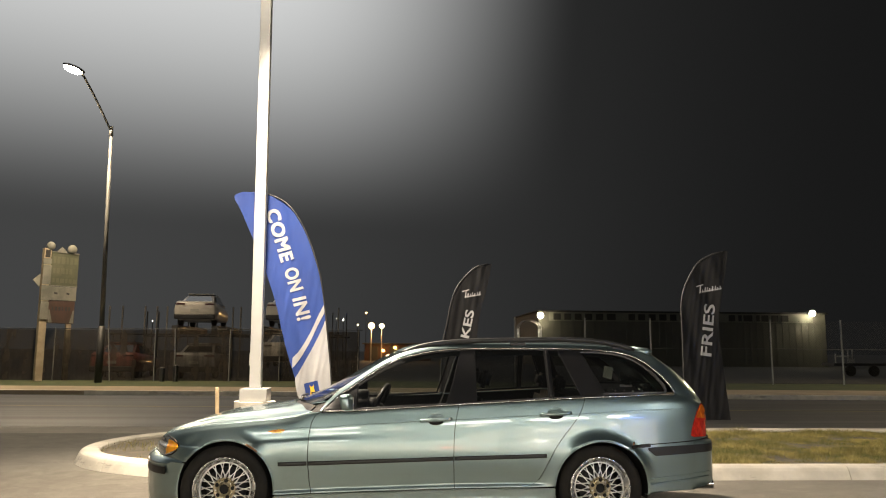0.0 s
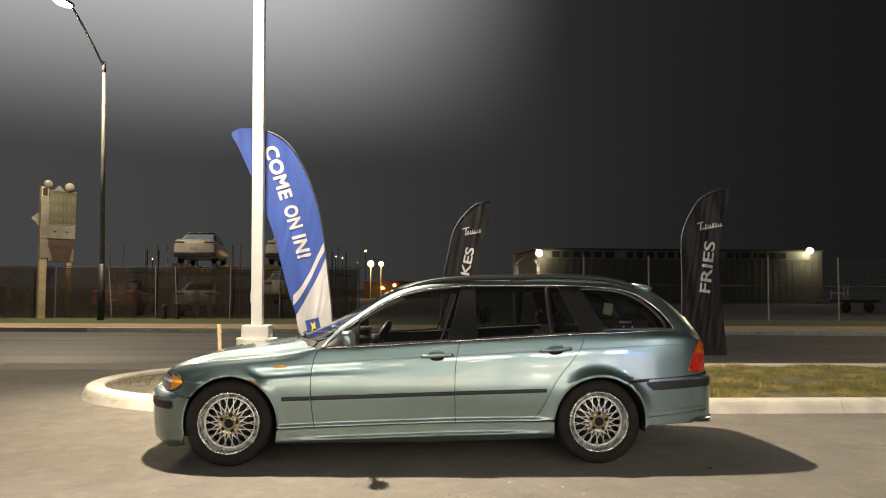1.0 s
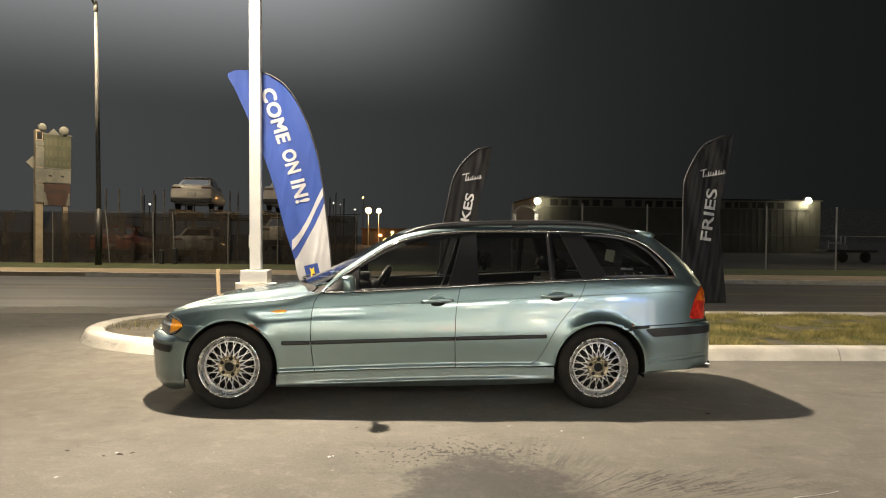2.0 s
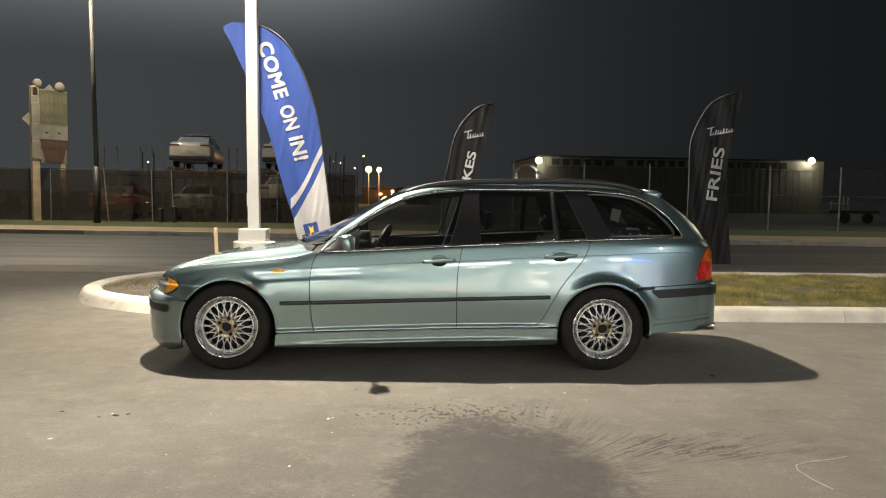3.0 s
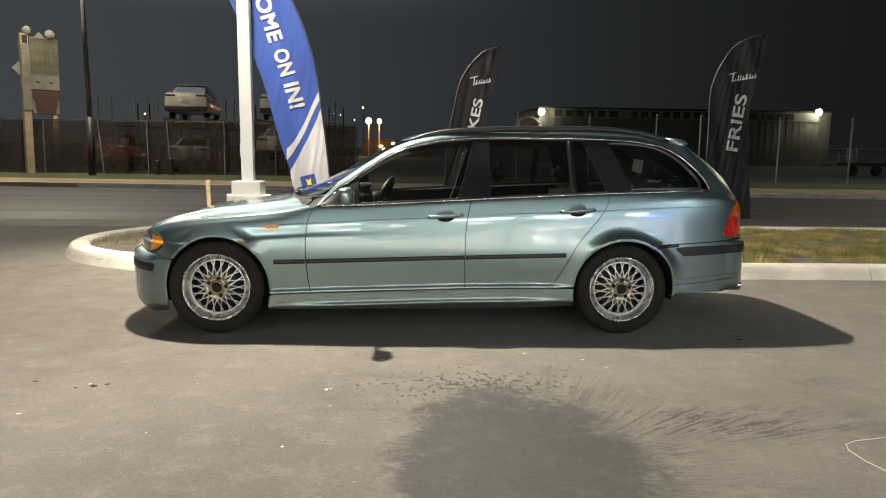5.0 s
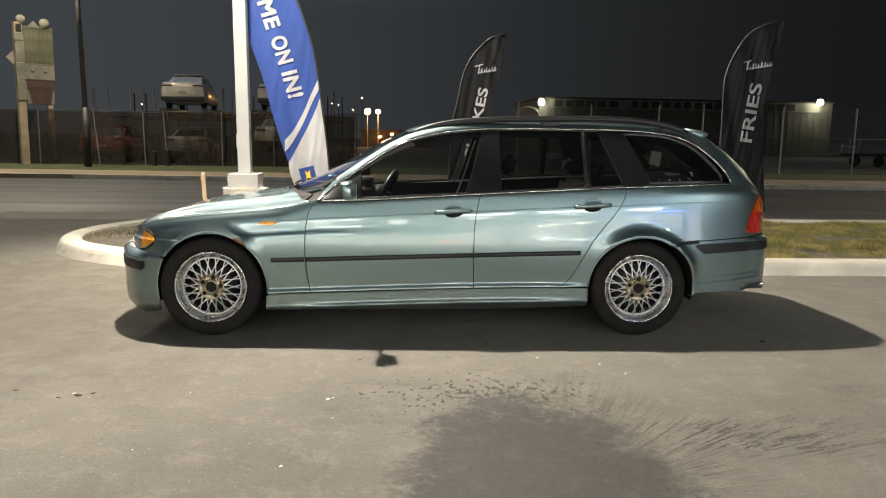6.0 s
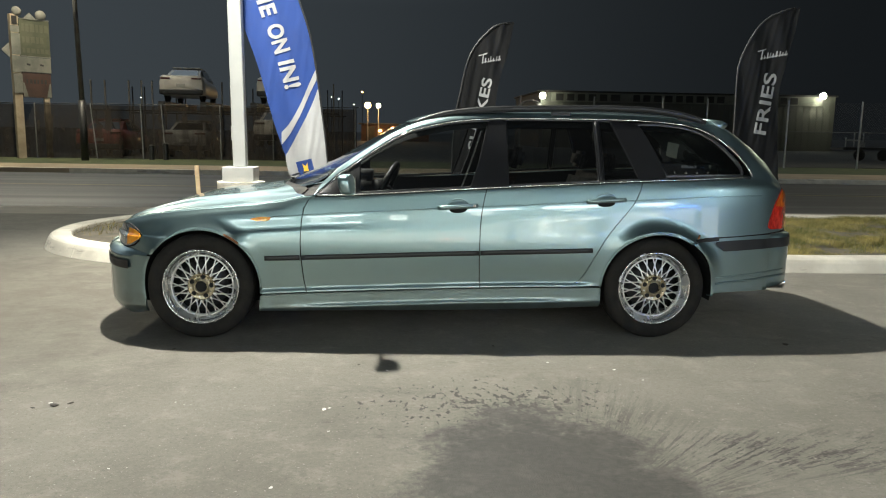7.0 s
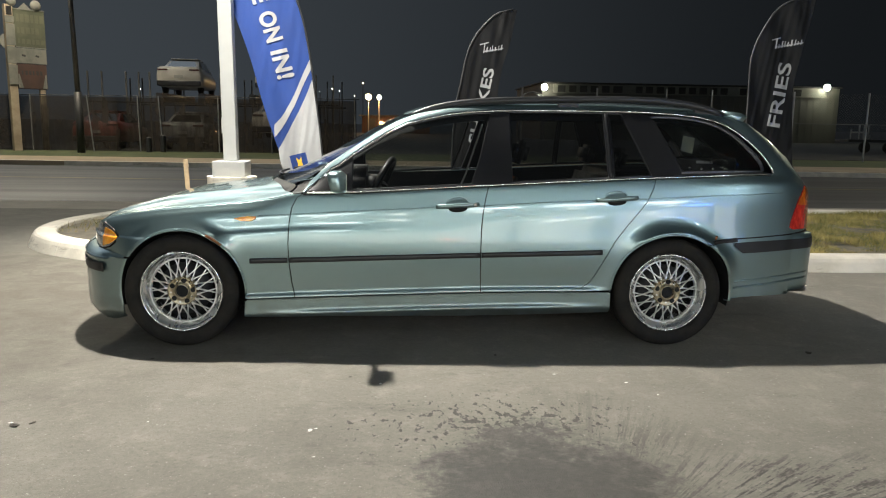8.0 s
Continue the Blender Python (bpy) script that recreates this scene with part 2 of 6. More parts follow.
CONCRETE = kerb_concrete()
GUTTER = surface("gutter_concrete", (0.20, 0.18, 0.15), (0.30, 0.275, 0.23), 1.2, (0.8, 0.9), 0, 50, 0.3)
TAN = surface("sidewalk_concrete", (0.25, 0.20, 0.14), (0.36, 0.29, 0.20), 0.8, (0.8, 0.95), 0, 40, 0.3)
DIRT = surface("island_soil", (0.070, 0.060, 0.042), (0.165, 0.142, 0.105), 4.0, (0.9, 1.0), 0, 45, 0.8)
FARGRASS = surface("far_turf", (0.035, 0.050, 0.018), (0.085, 0.095, 0.040), 1.5, (0.9, 1.0), 0, 30, 0.6)
YARD = surface("yard_gravel", (0.025, 0.024, 0.022), (0.055, 0.05, 0.045), 0.6, (0.9, 1.0), 0, 25, 0.5)
YELLOW_LINE = surface("worn_yellow_line", (0.10, 0.085, 0.05), (0.25, 0.20, 0.09), 1.5, (0.7, 0.8), 0, 30, 0.1)
WHITE_STEEL = surface("white_painted_steel", (0.36, 0.36, 0.345), (0.43, 0.43, 0.41), 2.0, (0.35, 0.5), 0, 40, 0.03)
GREY_STEEL = surface("galvanised_steel", (0.30, 0.30, 0.30), (0.45, 0.45, 0.44), 3.0, (0.4, 0.6), 0.7, 60, 0.05)
BLACK_STEEL = surface("black_painted_steel", (0.015, 0.015, 0.016), (0.03, 0.03, 0.03), 3.0, (0.4, 0.6), 0, 50, 0.05)
WOOD = surface("weathered_stake_wood", (0.36, 0.26, 0.15), (0.55, 0.42, 0.26), 14.0, (0.7, 0.85), 0, 120, 0.3)
SIGN_WOOD = surface("weathered_post_wood", (0.25, 0.20, 0.14), (0.40, 0.33, 0.24), 3.0, (0.8, 0.9), 0, 50, 0.3)

# ---- building tools ----
def part(name, bm, material, parent=None, label="", smooth=False):
    """Links a bmesh (or mesh) as one mesh object, under its thing if there is one."""
    if isinstance(bm, bmesh.types.BMesh):
        mesh = bpy.data.meshes.new(name)
        bm.to_mesh(mesh)
        bm.free()
    else:
        mesh = bm
    if smooth:
        mesh.polygons.foreach_set("use_smooth", [True] * len(mesh.polygons))
    if material and not mesh.materials:
        mesh.materials.append(material)
    ob = new(name, mesh)
    if parent:
        ob.parent = parent
    return tagged(ob, label)


def thing(name, label, category, m=None, group="", kind=""):
    ob = new(name)
    ob.empty_display_size = 0.1
    ob.matrix_world = m or Matrix()
    return tagged(ob, label, category, group, kind)


def box(bm, x0, x1, y0, y1, z0, z1, bevel=0.0, m=None):
    made = bmesh.ops.create_cube(bm, size=1.0)["verts"]
    bmesh.ops.transform(bm, matrix=(m or Matrix()) @ Matrix.LocRotScale(((x0 + x1) / 2, (y0 + y1) / 2, (z0 + z1) / 2), None, (x1 - x0, y1 - y0, z1 - z0)), verts=made)
    if bevel:
        edges = list({e for v in made for e in v.link_edges})
        bmesh.ops.bevel(bm, geom=edges, offset=bevel, segments=2, affect="EDGES", profile=0.6)
    return bm


def cube(x0, x1, y0, y1, z0, z1, bevel=0.0):
    return box(bmesh.new(), x0, x1, y0, y1, z0, z1, bevel)


def rod(bm, a, b, r0, r1=None, n=12, caps=True):
    a, b = Vector(a), Vector(b)
    m = Matrix.Translation((a + b) / 2) @ (b - a).to_track_quat("Z", "Y").to_matrix().to_4x4()
    bmesh.ops.create_cone(bm, cap_ends=caps, segments=n, radius1=r0, radius2=r0 if r1 is None else r1, depth=(b - a).length, matrix=m)
    return bm


def lathe(bm, profile, n=48, m=None, close=False):
    """profile: (radius, along the axis y). Turned round the y axis."""
    rings = []
    for r, y in profile:
        rings.append([bm.verts.new((r * math.cos(2 * math.pi * i / n), y, r * math.sin(2 * math.pi * i / n))) for i in range(n)])
    pairs = list(zip(rings, rings[1:])) + ([(rings[-1], rings[0])] if close else [])
    for p, q in pairs:
        for i in range(n):
            bm.faces.new((p[i], p[(i + 1) % n], q[(i + 1) % n], q[i]))
    if m:
        bmesh.ops.transform(bm, matrix=m, verts=[v for ring in rings for v in ring])
    return bm


def sweep(bm, path, profile, up=(0, 0, 1), closed=False):
    """Sweeps a closed 2D profile (across, up) along a path of points."""
    path = [Vector(p) for p in path]
    rings = []
    for i, p in enumerate(path):
        if closed:
            d = path[(i + 1) % len(path)] - path[i - 1]
        else:
            d = path[min(i + 1, len(path) - 1)] - path[max(i - 1, 0)]
        d.normalize()
        u = Vector(up)
        s = d.cross(u).normalized()
        u = s.cross(d).normalized()
        rings.append([bm.verts.new(p + s * a + u * b) for a, b in profile])
    k = len(profile)
    pairs = list(zip(rings, rings[1:])) + ([(rings[-1], rings[0])] if closed else [])
    for p, q in pairs:
        for i in range(k):
            bm.faces.new((p[i], p[(i + 1) % k], q[(i + 1) % k], q[i]))
    if not closed:
        bm.faces.new(rings[0][::-1]), bm.faces.new(rings[-1])
    return bm


def ring(r, n=8, sx=1.0):
    return [(sx * r * math.cos(2 * math.pi * i / n), r * math.sin(2 * math.pi * i / n)) for i in range(n)]


def curve(*pts):
    """A smooth monotone curve through (x, value) pairs, for arrays too."""
    px, py = np.array([p[0] for p in pts], float), np.array([p[1] for p in pts], float)
    h, d = np.diff(px), np.diff(py) / np.diff(px)
    m = np.zeros(len(px))
    m[0], m[-1] = d[0], d[-1]
    for i in range(1, len(px) - 1):
        if d[i - 1] * d[i] > 0:
            w1, w2 = 2 * h[i] + h[i - 1], h[i] + 2 * h[i - 1]
            m[i] = (w1 + w2) / (w1 / d[i - 1] + w2 / d[i])

    def value(x):
        x = np.clip(np.asarray(x, float), px[0], px[-1])
        i = np.clip(np.searchsorted(px, x) - 1, 0, len(px) - 2)
        s = (x - px[i]) / h[i]
        return (1 + 2 * s) * (1 - s) ** 2 * py[i] + s * (1 - s) ** 2 * h[i] * m[i] + s * s * (3 - 2 * s) * py[i + 1] + s * s * (s - 1) * h[i] * m[i + 1]

    return value


def letters(text, height, bold=0.0, deep=0.002, font_shear=0.0, space=1.0):
    """A mesh of lettering in the built-in font: along x, upright along y, its middle at the origin."""
    data = bpy.data.curves.new("lettering", "FONT")
    data.body, data.align_x, data.align_y, data.size = text, "CENTER", "CENTER", height / 0.70
    layered = bold > 0 and "M" in text  # the outline of this letter cannot be widened
    data.offset, data.extrude, data.shear = 0.0 if layered else bold, 0.0 if layered else deep, font_shear
    data.resolution_u, data.space_character = 4, space
    ob = new("lettering", data)
    mesh = bpy.data.meshes.new_from_object(ob.evaluated_get(bpy.context.evaluated_depsgraph_get()))
    bpy.data.objects.remove(ob), bpy.data.curves.remove(data)
    if layered:
        bm = bmesh.new()
        for i, (a, b) in enumerate(((-1, -1), (1, -1), (1, 1), (-1, 1))):
            known = len(bm.verts)
            bm.from_mesh(mesh)
            bm.verts.ensure_lookup_table()
            for v in bm.verts[known:]:
                v.co += Vector((a * bold, b * bold, 0.0004 * i))
        bm.to_mesh(mesh)
        bm.free()
    return mesh

# ---- ground, road, kerbs ----
def sheet(name, x0, x1, y0, y1, z, material, thick=0.3, slope=0.0, label=""):
    """A slab with its top at z; slope turns its long edges a little."""
    bm = box(bmesh.new(), x0, x1, y0, y1, z - thick, z)
    for v in bm.verts:
        v.co.y += slope * v.co.x
    return tagged(part(name, bm, material, None), label, kind="structure")


tilt = -0.055
bm = bmesh.new()
bmesh.ops.create_grid(bm, x_segments=2, y_segments=2, size=900)
tagged(part("ground", bm, YARD), "dark gravel ground", kind="structure").location = (0, 300, -0.30)
sheet("lot_asphalt", -45, 45, -24, 5.75, 0.0, ASPHALT, 0.25, 0, "worn pale parking lot asphalt with a dark stain")
sheet("gutter", -45, 45, 5.75, 6.75, 0.0, GUTTER, 0.25, 0, "pale concrete gutter")
bm = bmesh.new()
vs = [bm.verts.new(p) for p in ((-60, 6.75, -0.002), (60, 6.75, -0.002), (60, 15.3 + tilt * 60, -0.002), (-60, 15.3 - tilt * 60, -0.002))]
bm.faces.new(vs)
tagged(part("road", bm, ROAD), "dark asphalt street", kind="structure")
bm = bmesh.new()
bm.faces.new([bm.verts.new(p) for p in ((-60, 11.15 - tilt * 60, 0.002), (-60, 11.0 - tilt * 60, 0.002), (60, 11.0 + tilt * 60, 0.002), (60, 11.15 + tilt * 60, 0.002))])
tagged(part("lane_line", bm, YELLOW_LINE), "worn yellow centre line", kind="structure")
sheet("far_kerb", -60, 60, 15.3, 15.5, 0.12, CONCRETE, 0.4, tilt, "concrete kerb across the street")
sheet("sidewalk", -60, 60, 15.5, 18.2, 0.115, TAN, 0.4, tilt * 0.6, "tan sidewalk across the street")
sheet("verge", -60, 60, 18.2, 23.5, 0.11, FARGRASS, 0.4, tilt * 0.6, "dark grass verge across the street")
sheet("yard", -90, 90, 23.5, 120, 0.10, YARD, 0.3, 0, "dark gravel storage yard")

KERB = [(13.0, 1.385), (9.0, 1.385), (4.57, 1.385), (0.2, 1.385), (-1.4, 1.38), (-2.2, 1.47), (-2.75, 1.71), (-3.28, 2.02), (-3.65, 2.38), (-3.88, 2.82), (-3.98, 3.35), (-3.92, 3.95), (-3.66, 4.55), (-3.15, 5.02), (-2.4, 5.30), (-1.2, 5.40), (3.0, 5.40), (8.0, 5.40), (13.0, 5.40)]


def smooth_path(pts, n=8):
    out = []
    for i in range(len(pts) - 1):
        p0, p1, p2, p3 = (Vector(pts[min(max(i + k, 0), len(pts) - 1)]) for k in (-1, 0, 1, 2))
        for j in range(n):
            t = j / n
            out.append(0.5 * (2 * p1 + (p2 - p0) * t + (2 * p0 - 5 * p1 + 4 * p2 - p3) * t * t + (3 * p1 - p0 - 3 * p2 + p3) * t ** 3))
    return out + [Vector(pts[-1])]


kerb_line = smooth_path(KERB)
kerb = tagged(new("kerb"), "pale concrete kerb round the grass island", "kerb", kind="structure")
KERB_FORM = [(-0.020, -0.20), (-0.015, 0.0), (0.022, 0.085), (0.040, 0.115), (0.062, 0.129), (0.095, 0.134), (0.232, 0.132), (0.25, 0.118), (0.25, -0.20)]
cuts = [0, 16, 28, 42, 56, 70, 84, 100, 116, 130, len(kerb_line) - 1]
for a, b in zip(cuts, cuts[1:]):
    pts = [Vector((p.x, p.y, 0.0)) for p in kerb_line[a:b + 1]]
    pts[0] = pts[0] + (pts[1] - pts[0]).normalized() * 0.004
    pts[-1] = pts[-1] - (pts[-1] - pts[-2]).normalized() * 0.004
    part("kerb_stone", sweep(bmesh.new(), pts, KERB_FORM), CONCRETE, kerb, "", False)
bm = bmesh.new()
inner = []
for i, p in enumerate(kerb_line):
    d = (kerb_line[min(i + 1, len(kerb_line) - 1)] - kerb_line[max(i - 1, 0)]).normalized()
    inner.append(Vector((p.x + d.y * 0.24, p.y - d.x * 0.24)))
ISLAND = [(p.x, p.y) for p in inner]
bm.faces.new([bm.verts.new((x, y, 0.085)) for x, y in ISLAND])
bmesh.ops.triangulate(bm, faces=bm.faces)
tagged(part("island_soil", bm, DIRT), "bare soil with thin grass inside the kerb", kind="structure")

# ---- the estate car: its form as cross-sections along x, front towards -x ----
BLACK_PLASTIC = surface("black_trim_plastic", (0.007, 0.007, 0.008), (0.015, 0.015, 0.016), 8.0, (0.38, 0.55), 0, 120, 0.08)
PILLAR_BLACK = surface("satin_black_pillar", (0.010, 0.010, 0.011), (0.014, 0.014, 0.015), 2.0, (0.28, 0.32), 0, 90, 0.0)
RUBBER = surface("dusty_tyre_rubber", (0.010, 0.0095, 0.009), (0.026, 0.0235, 0.020), 9.0, (0.7, 0.9), 0, 60, 0.25)
RUBBER.node_tree.nodes["Principled BSDF"].inputs["Specular IOR Level"].default_value = 0.18
# near-black, also used where shade fills gaps, holes and wheel insides
LINER_SHADE = surface("liner_and_shade_black", (0.004, 0.004, 0.004), (0.009, 0.0085, 0.008), 7.0, (0.8, 0.95), 0, 50, 0.2)
SILVER = surface("silver_wheel_alloy", (0.60, 0.59, 0.57), (0.74, 0.73, 0.71), 12.0, (0.28, 0.42), 0.55, 90, 0.05)
POLISHED = surface("polished_rim_lip", (0.66, 0.66, 0.65), (0.78, 0.78, 0.77), 9.0, (0.17, 0.30), 0.9, 90, 0.02)
GOLD = surface("tarnished_hub_plate", (0.20, 0.165, 0.095), (0.52, 0.46, 0.33), 22.0, (0.25, 0.4), 0.85, 90, 0.1)
CHROME = surface("bright_window_trim", (0.70, 0.70, 0.70), (0.80, 0.80, 0.80), 4.0, (0.08, 0.15), 1.0, 60, 0.0)
SEAT = surface("black_leather", (0.007, 0.007, 0.007), (0.015, 0.0145, 0.014), 9.0, (0.45, 0.6), 0, 150, 0.2)
HEADLINER = surface("grey_headliner", (0.10, 0.10, 0.10), (0.13, 0.13, 0.13), 5.0, (0.9, 1.0), 0, 100, 0.1)
RUST = surface("rusted_lip", (0.14, 0.045, 0.015), (0.30, 0.13, 0.05), 40.0, (0.8, 0.95), 0, 160, 0.5)


def ribbed_lens(name, dark, light, rough=0.14):
    """A moulded lamp lens: fine upright ribs over a mottled reflector."""
    n = Nodes(name)
    ribs = n.math("SINE", n.math("MULTIPLY", n.node("ShaderNodeSeparateXYZ", Vector=n.coord).outputs[2], 900.0))
    n.set(Base_Color=n.mix(n.step(n.noise(38, 3, 0.6, n.stretch(1.0, 1.0, 0.45)), 0.38, 0.66), dark, light), Roughness=rough, Coat_Weight=0.8, Coat_Roughness=0.04)
    n.bump(ribs, 0.12, 0.001)
    return n.mat


AMBER = ribbed_lens("amber_lens", (0.92, 0.30, 0.008), (1.0, 0.46, 0.02), 0.3)
TAIL_AMBER = ribbed_lens("orange_tail_lens", (0.42, 0.075, 0.008), (0.75, 0.20, 0.015))
RED_LENS = ribbed_lens("red_lens", (0.36, 0.012, 0.008), (0.72, 0.040, 0.020))
CLEAR_LENS = Nodes("clear_lamp_lens").set(Base_Color=(0.42, 0.43, 0.42), Roughness=0.12, Metallic=0.6, Coat_Weight=1.0).mat
SIDE_GLASS, REAR_GLASS, SCREEN_GLASS = pane("side_window_glass", (0.66, 0.68, 0.67)), pane("tinted_rear_glass", (0.46, 0.47, 0.47)), pane("windscreen_glass", (0.55, 0.60, 0.58))
MATT_BLACK = Nodes("matt_black_grip").set(Base_Color=(0.005, 0.005, 0.005), Roughness=0.42, Specular_IOR_Level=0.25).mat
SHINY_SHEET = Nodes("crumpled_shiny_sheet").set(Base_Color=(0.16, 0.19, 0.16), Roughness=0.16, Metallic=0.7, Alpha=0.55).mat
SCUTTLE = Nodes("faded_scuttle_plastic").set(Base_Color=(0.006, 0.006, 0.0065), Roughness=0.5, Specular_IOR_Level=0.2).mat
BELT = surface("grey_belt_webbing", (0.22, 0.22, 0.21), (0.30, 0.30, 0.29), 30.0, (0.6, 0.7), 0, 200, 0.2)
PAPER = surface("white_paper", (0.34, 0.35, 0.27), (0.42, 0.43, 0.33), 8.0, (0.8, 0.9), 0, 60, 0.0)

HUB_F, HUB_R, HUB_Z, ARCH = -1.3445, 1.3625, 0.308, 0.342
half_width = curve((-2.080, 0.02), (-2.071, 0.18), (-2.043, 0.33), (-2.005, 0.44), (-1.955, 0.55), (-1.885, 0.655), (-1.80, 0.733), (-1.65, 0.795), (-1.5, 0.832), (-1.3, 0.850), (-1.0, 0.858), (-0.7, 0.866), (0, 0.870), (0.8, 0.870), (1.36, 0.866), (1.7, 0.848), (2.0, 0.795), (2.15, 0.735), (2.25, 0.635), (2.31, 0.50), (2.348, 0.28), (2.362, 0.02))
# above the bumper the nose is rounder in plan
nose_width = curve((-2.060, 0.02), (-2.032, 0.18), (-1.985, 0.33), (-1.94, 0.44), (-1.888, 0.55), (-1.83, 0.645), (-1.76, 0.722), (-1.65, 0.790), (-1.5, 0.832), (-1.4, 0.842))
under_z = curve((-2.085, 0.42), (-2.07, 0.37), (-2.05, 0.32), (-2.02, 0.258), (-1.98, 0.195), (-1.94, 0.150), (-1.89, 0.120), (-1.8, 0.108), (-1.68, 0.13), (-1.0, 0.150), (0, 0.155), (1.0, 0.178), (1.7, 0.248), (1.83, 0.262), (2.16, 0.280), (2.28, 0.305), (2.335, 0.36), (2.362, 0.45))
top_z = curve((-2.085, 0.44), (-2.06, 0.50), (-2.00, 0.530), (-1.985, 0.575), (-1.965, 0.625), (-1.90, 0.672), (-1.80, 0.714), (-1.65, 0.760), (-1.475, 0.803), (-1.3, 0.835), (-1.2, 0.850), (-1.05, 0.874), (-0.97, 0.888), (-0.90, 0.915), (-0.728, 0.990), (-0.582, 1.068), (-0.4, 1.170), (-0.218, 1.266), (-0.05, 1.335), (0.1, 1.366), (0.3, 1.384), (0.6, 1.392), (1.0, 1.390), (1.4, 1.378), (1.7, 1.352), (1.83, 1.325), (1.94, 1.256), (2.10, 1.130), (2.22, 1.012), (2.272, 0.938), (2.288, 0.86), (2.297, 0.70), (2.335, 0.615), (2.362, 0.52))
crease_z = curve((-2.085, 0.42), (-2.0, 0.50), (-1.9, 0.60), (-1.7, 0.655), (-1.4, 0.695), (-0.93, 0.728), (-0.735, 0.741), (-0.213, 0.772), (0.282, 0.797), (0.784, 0.825), (1.223, 0.843), (1.633, 0.864), (2.02, 0.874), (2.28, 0.86), (2.30, 0.62), (2.362, 0.5))
belt_z = curve((-2.085, 0.43), (-2.0, 0.52), (-1.9, 0.635), (-1.80, 0.683), (-1.68, 0.714), (-1.55, 0.737), (-1.38, 0.758), (-1.22, 0.774), (-1.05, 0.790), (-0.88, 0.812), (-0.70, 0.846), (-0.45, 0.856), (-0.05, 0.880), (0.33, 0.903), (0.79, 0.929), (1.27, 0.954), (1.64, 0.968), (1.88, 0.979), (2.05, 0.972), (2.2, 0.938), (2.262, 0.885), (2.28, 0.87), (2.30, 0.64), (2.362, 0.51))
belt_in = curve((-2.085, 0.01), (-1.9, 0.05), (-1.5, 0.072), (-1.0, 0.072), (-0.7, 0.062), (0, 0.060), (1.3, 0.066), (1.7, 0.075), (2.0, 0.085), (2.2, 0.08), (2.362, 0.02))
rail_z = curve((-2.085, 0.435), (-2.0, 0.525), (-1.9, 0.655), (-1.8, 0.70), (-1.65, 0.742), (-1.475, 0.780), (-1.2, 0.815), (-1.05, 0.834), (-0.97, 0.845), (-0.80, 0.868), (-0.68, 0.905), (-0.555, 0.992), (-0.385, 1.108), (-0.216, 1.212), (-0.1, 1.262), (0, 1.290), (0.13, 1.314), (0.4, 1.332), (1.0, 1.336), (1.5, 1.322), (1.7, 1.302), (1.85, 1.262), (1.94, 1.208), (2.1, 1.086), (2.2, 0.988), (2.255, 0.920), (2.275, 0.885), (2.295, 0.66), (2.362, 0.515))
rail_y = curve((-2.085, 0.005), (-2.0, 0.35), (-1.8, 0.46), (-1.0, 0.56), (-0.80, 0.655), (-0.68, 0.715), (-0.555, 0.712), (-0.385, 0.685), (-0.216, 0.658), (0, 0.628), (0.4, 0.602), (1.0, 0.597), (1.5, 0.590), (1.85, 0.585), (2.1, 0.575), (2.25, 0.50), (2.30, 0.30), (2.362, 0.005))


def eased(f, reach=0.09):
    """The same curve with its small unevenness along the bonnet smoothed out."""
    steps, weights = (-1.0, -0.66, -0.33, 0.0, 0.33, 0.66, 1.0), (0.06, 0.12, 0.20, 0.24, 0.20, 0.12, 0.06)

    def value(x):
        x = np.asarray(x, float)
        share = np.clip((x + 1.86) / 0.18, 0, 1) * np.clip((-1.04 - x) / 0.10, 0, 1)
        return f(x) * (1 - share) + share * sum(w * f(x + k * reach) for k, w in zip(steps, weights))
    return value


half_width, top_z, belt_z, belt_in, rail_z, rail_y = (eased(f) for f in (half_width, top_z, belt_z, belt_in, rail_z, rail_y))


sill_line = curve((-1.0, 0.272), (-0.731, 0.284), (-0.211, 0.302), (0.29, 0.316), (0.804, 0.322), (1.05, 0.322))


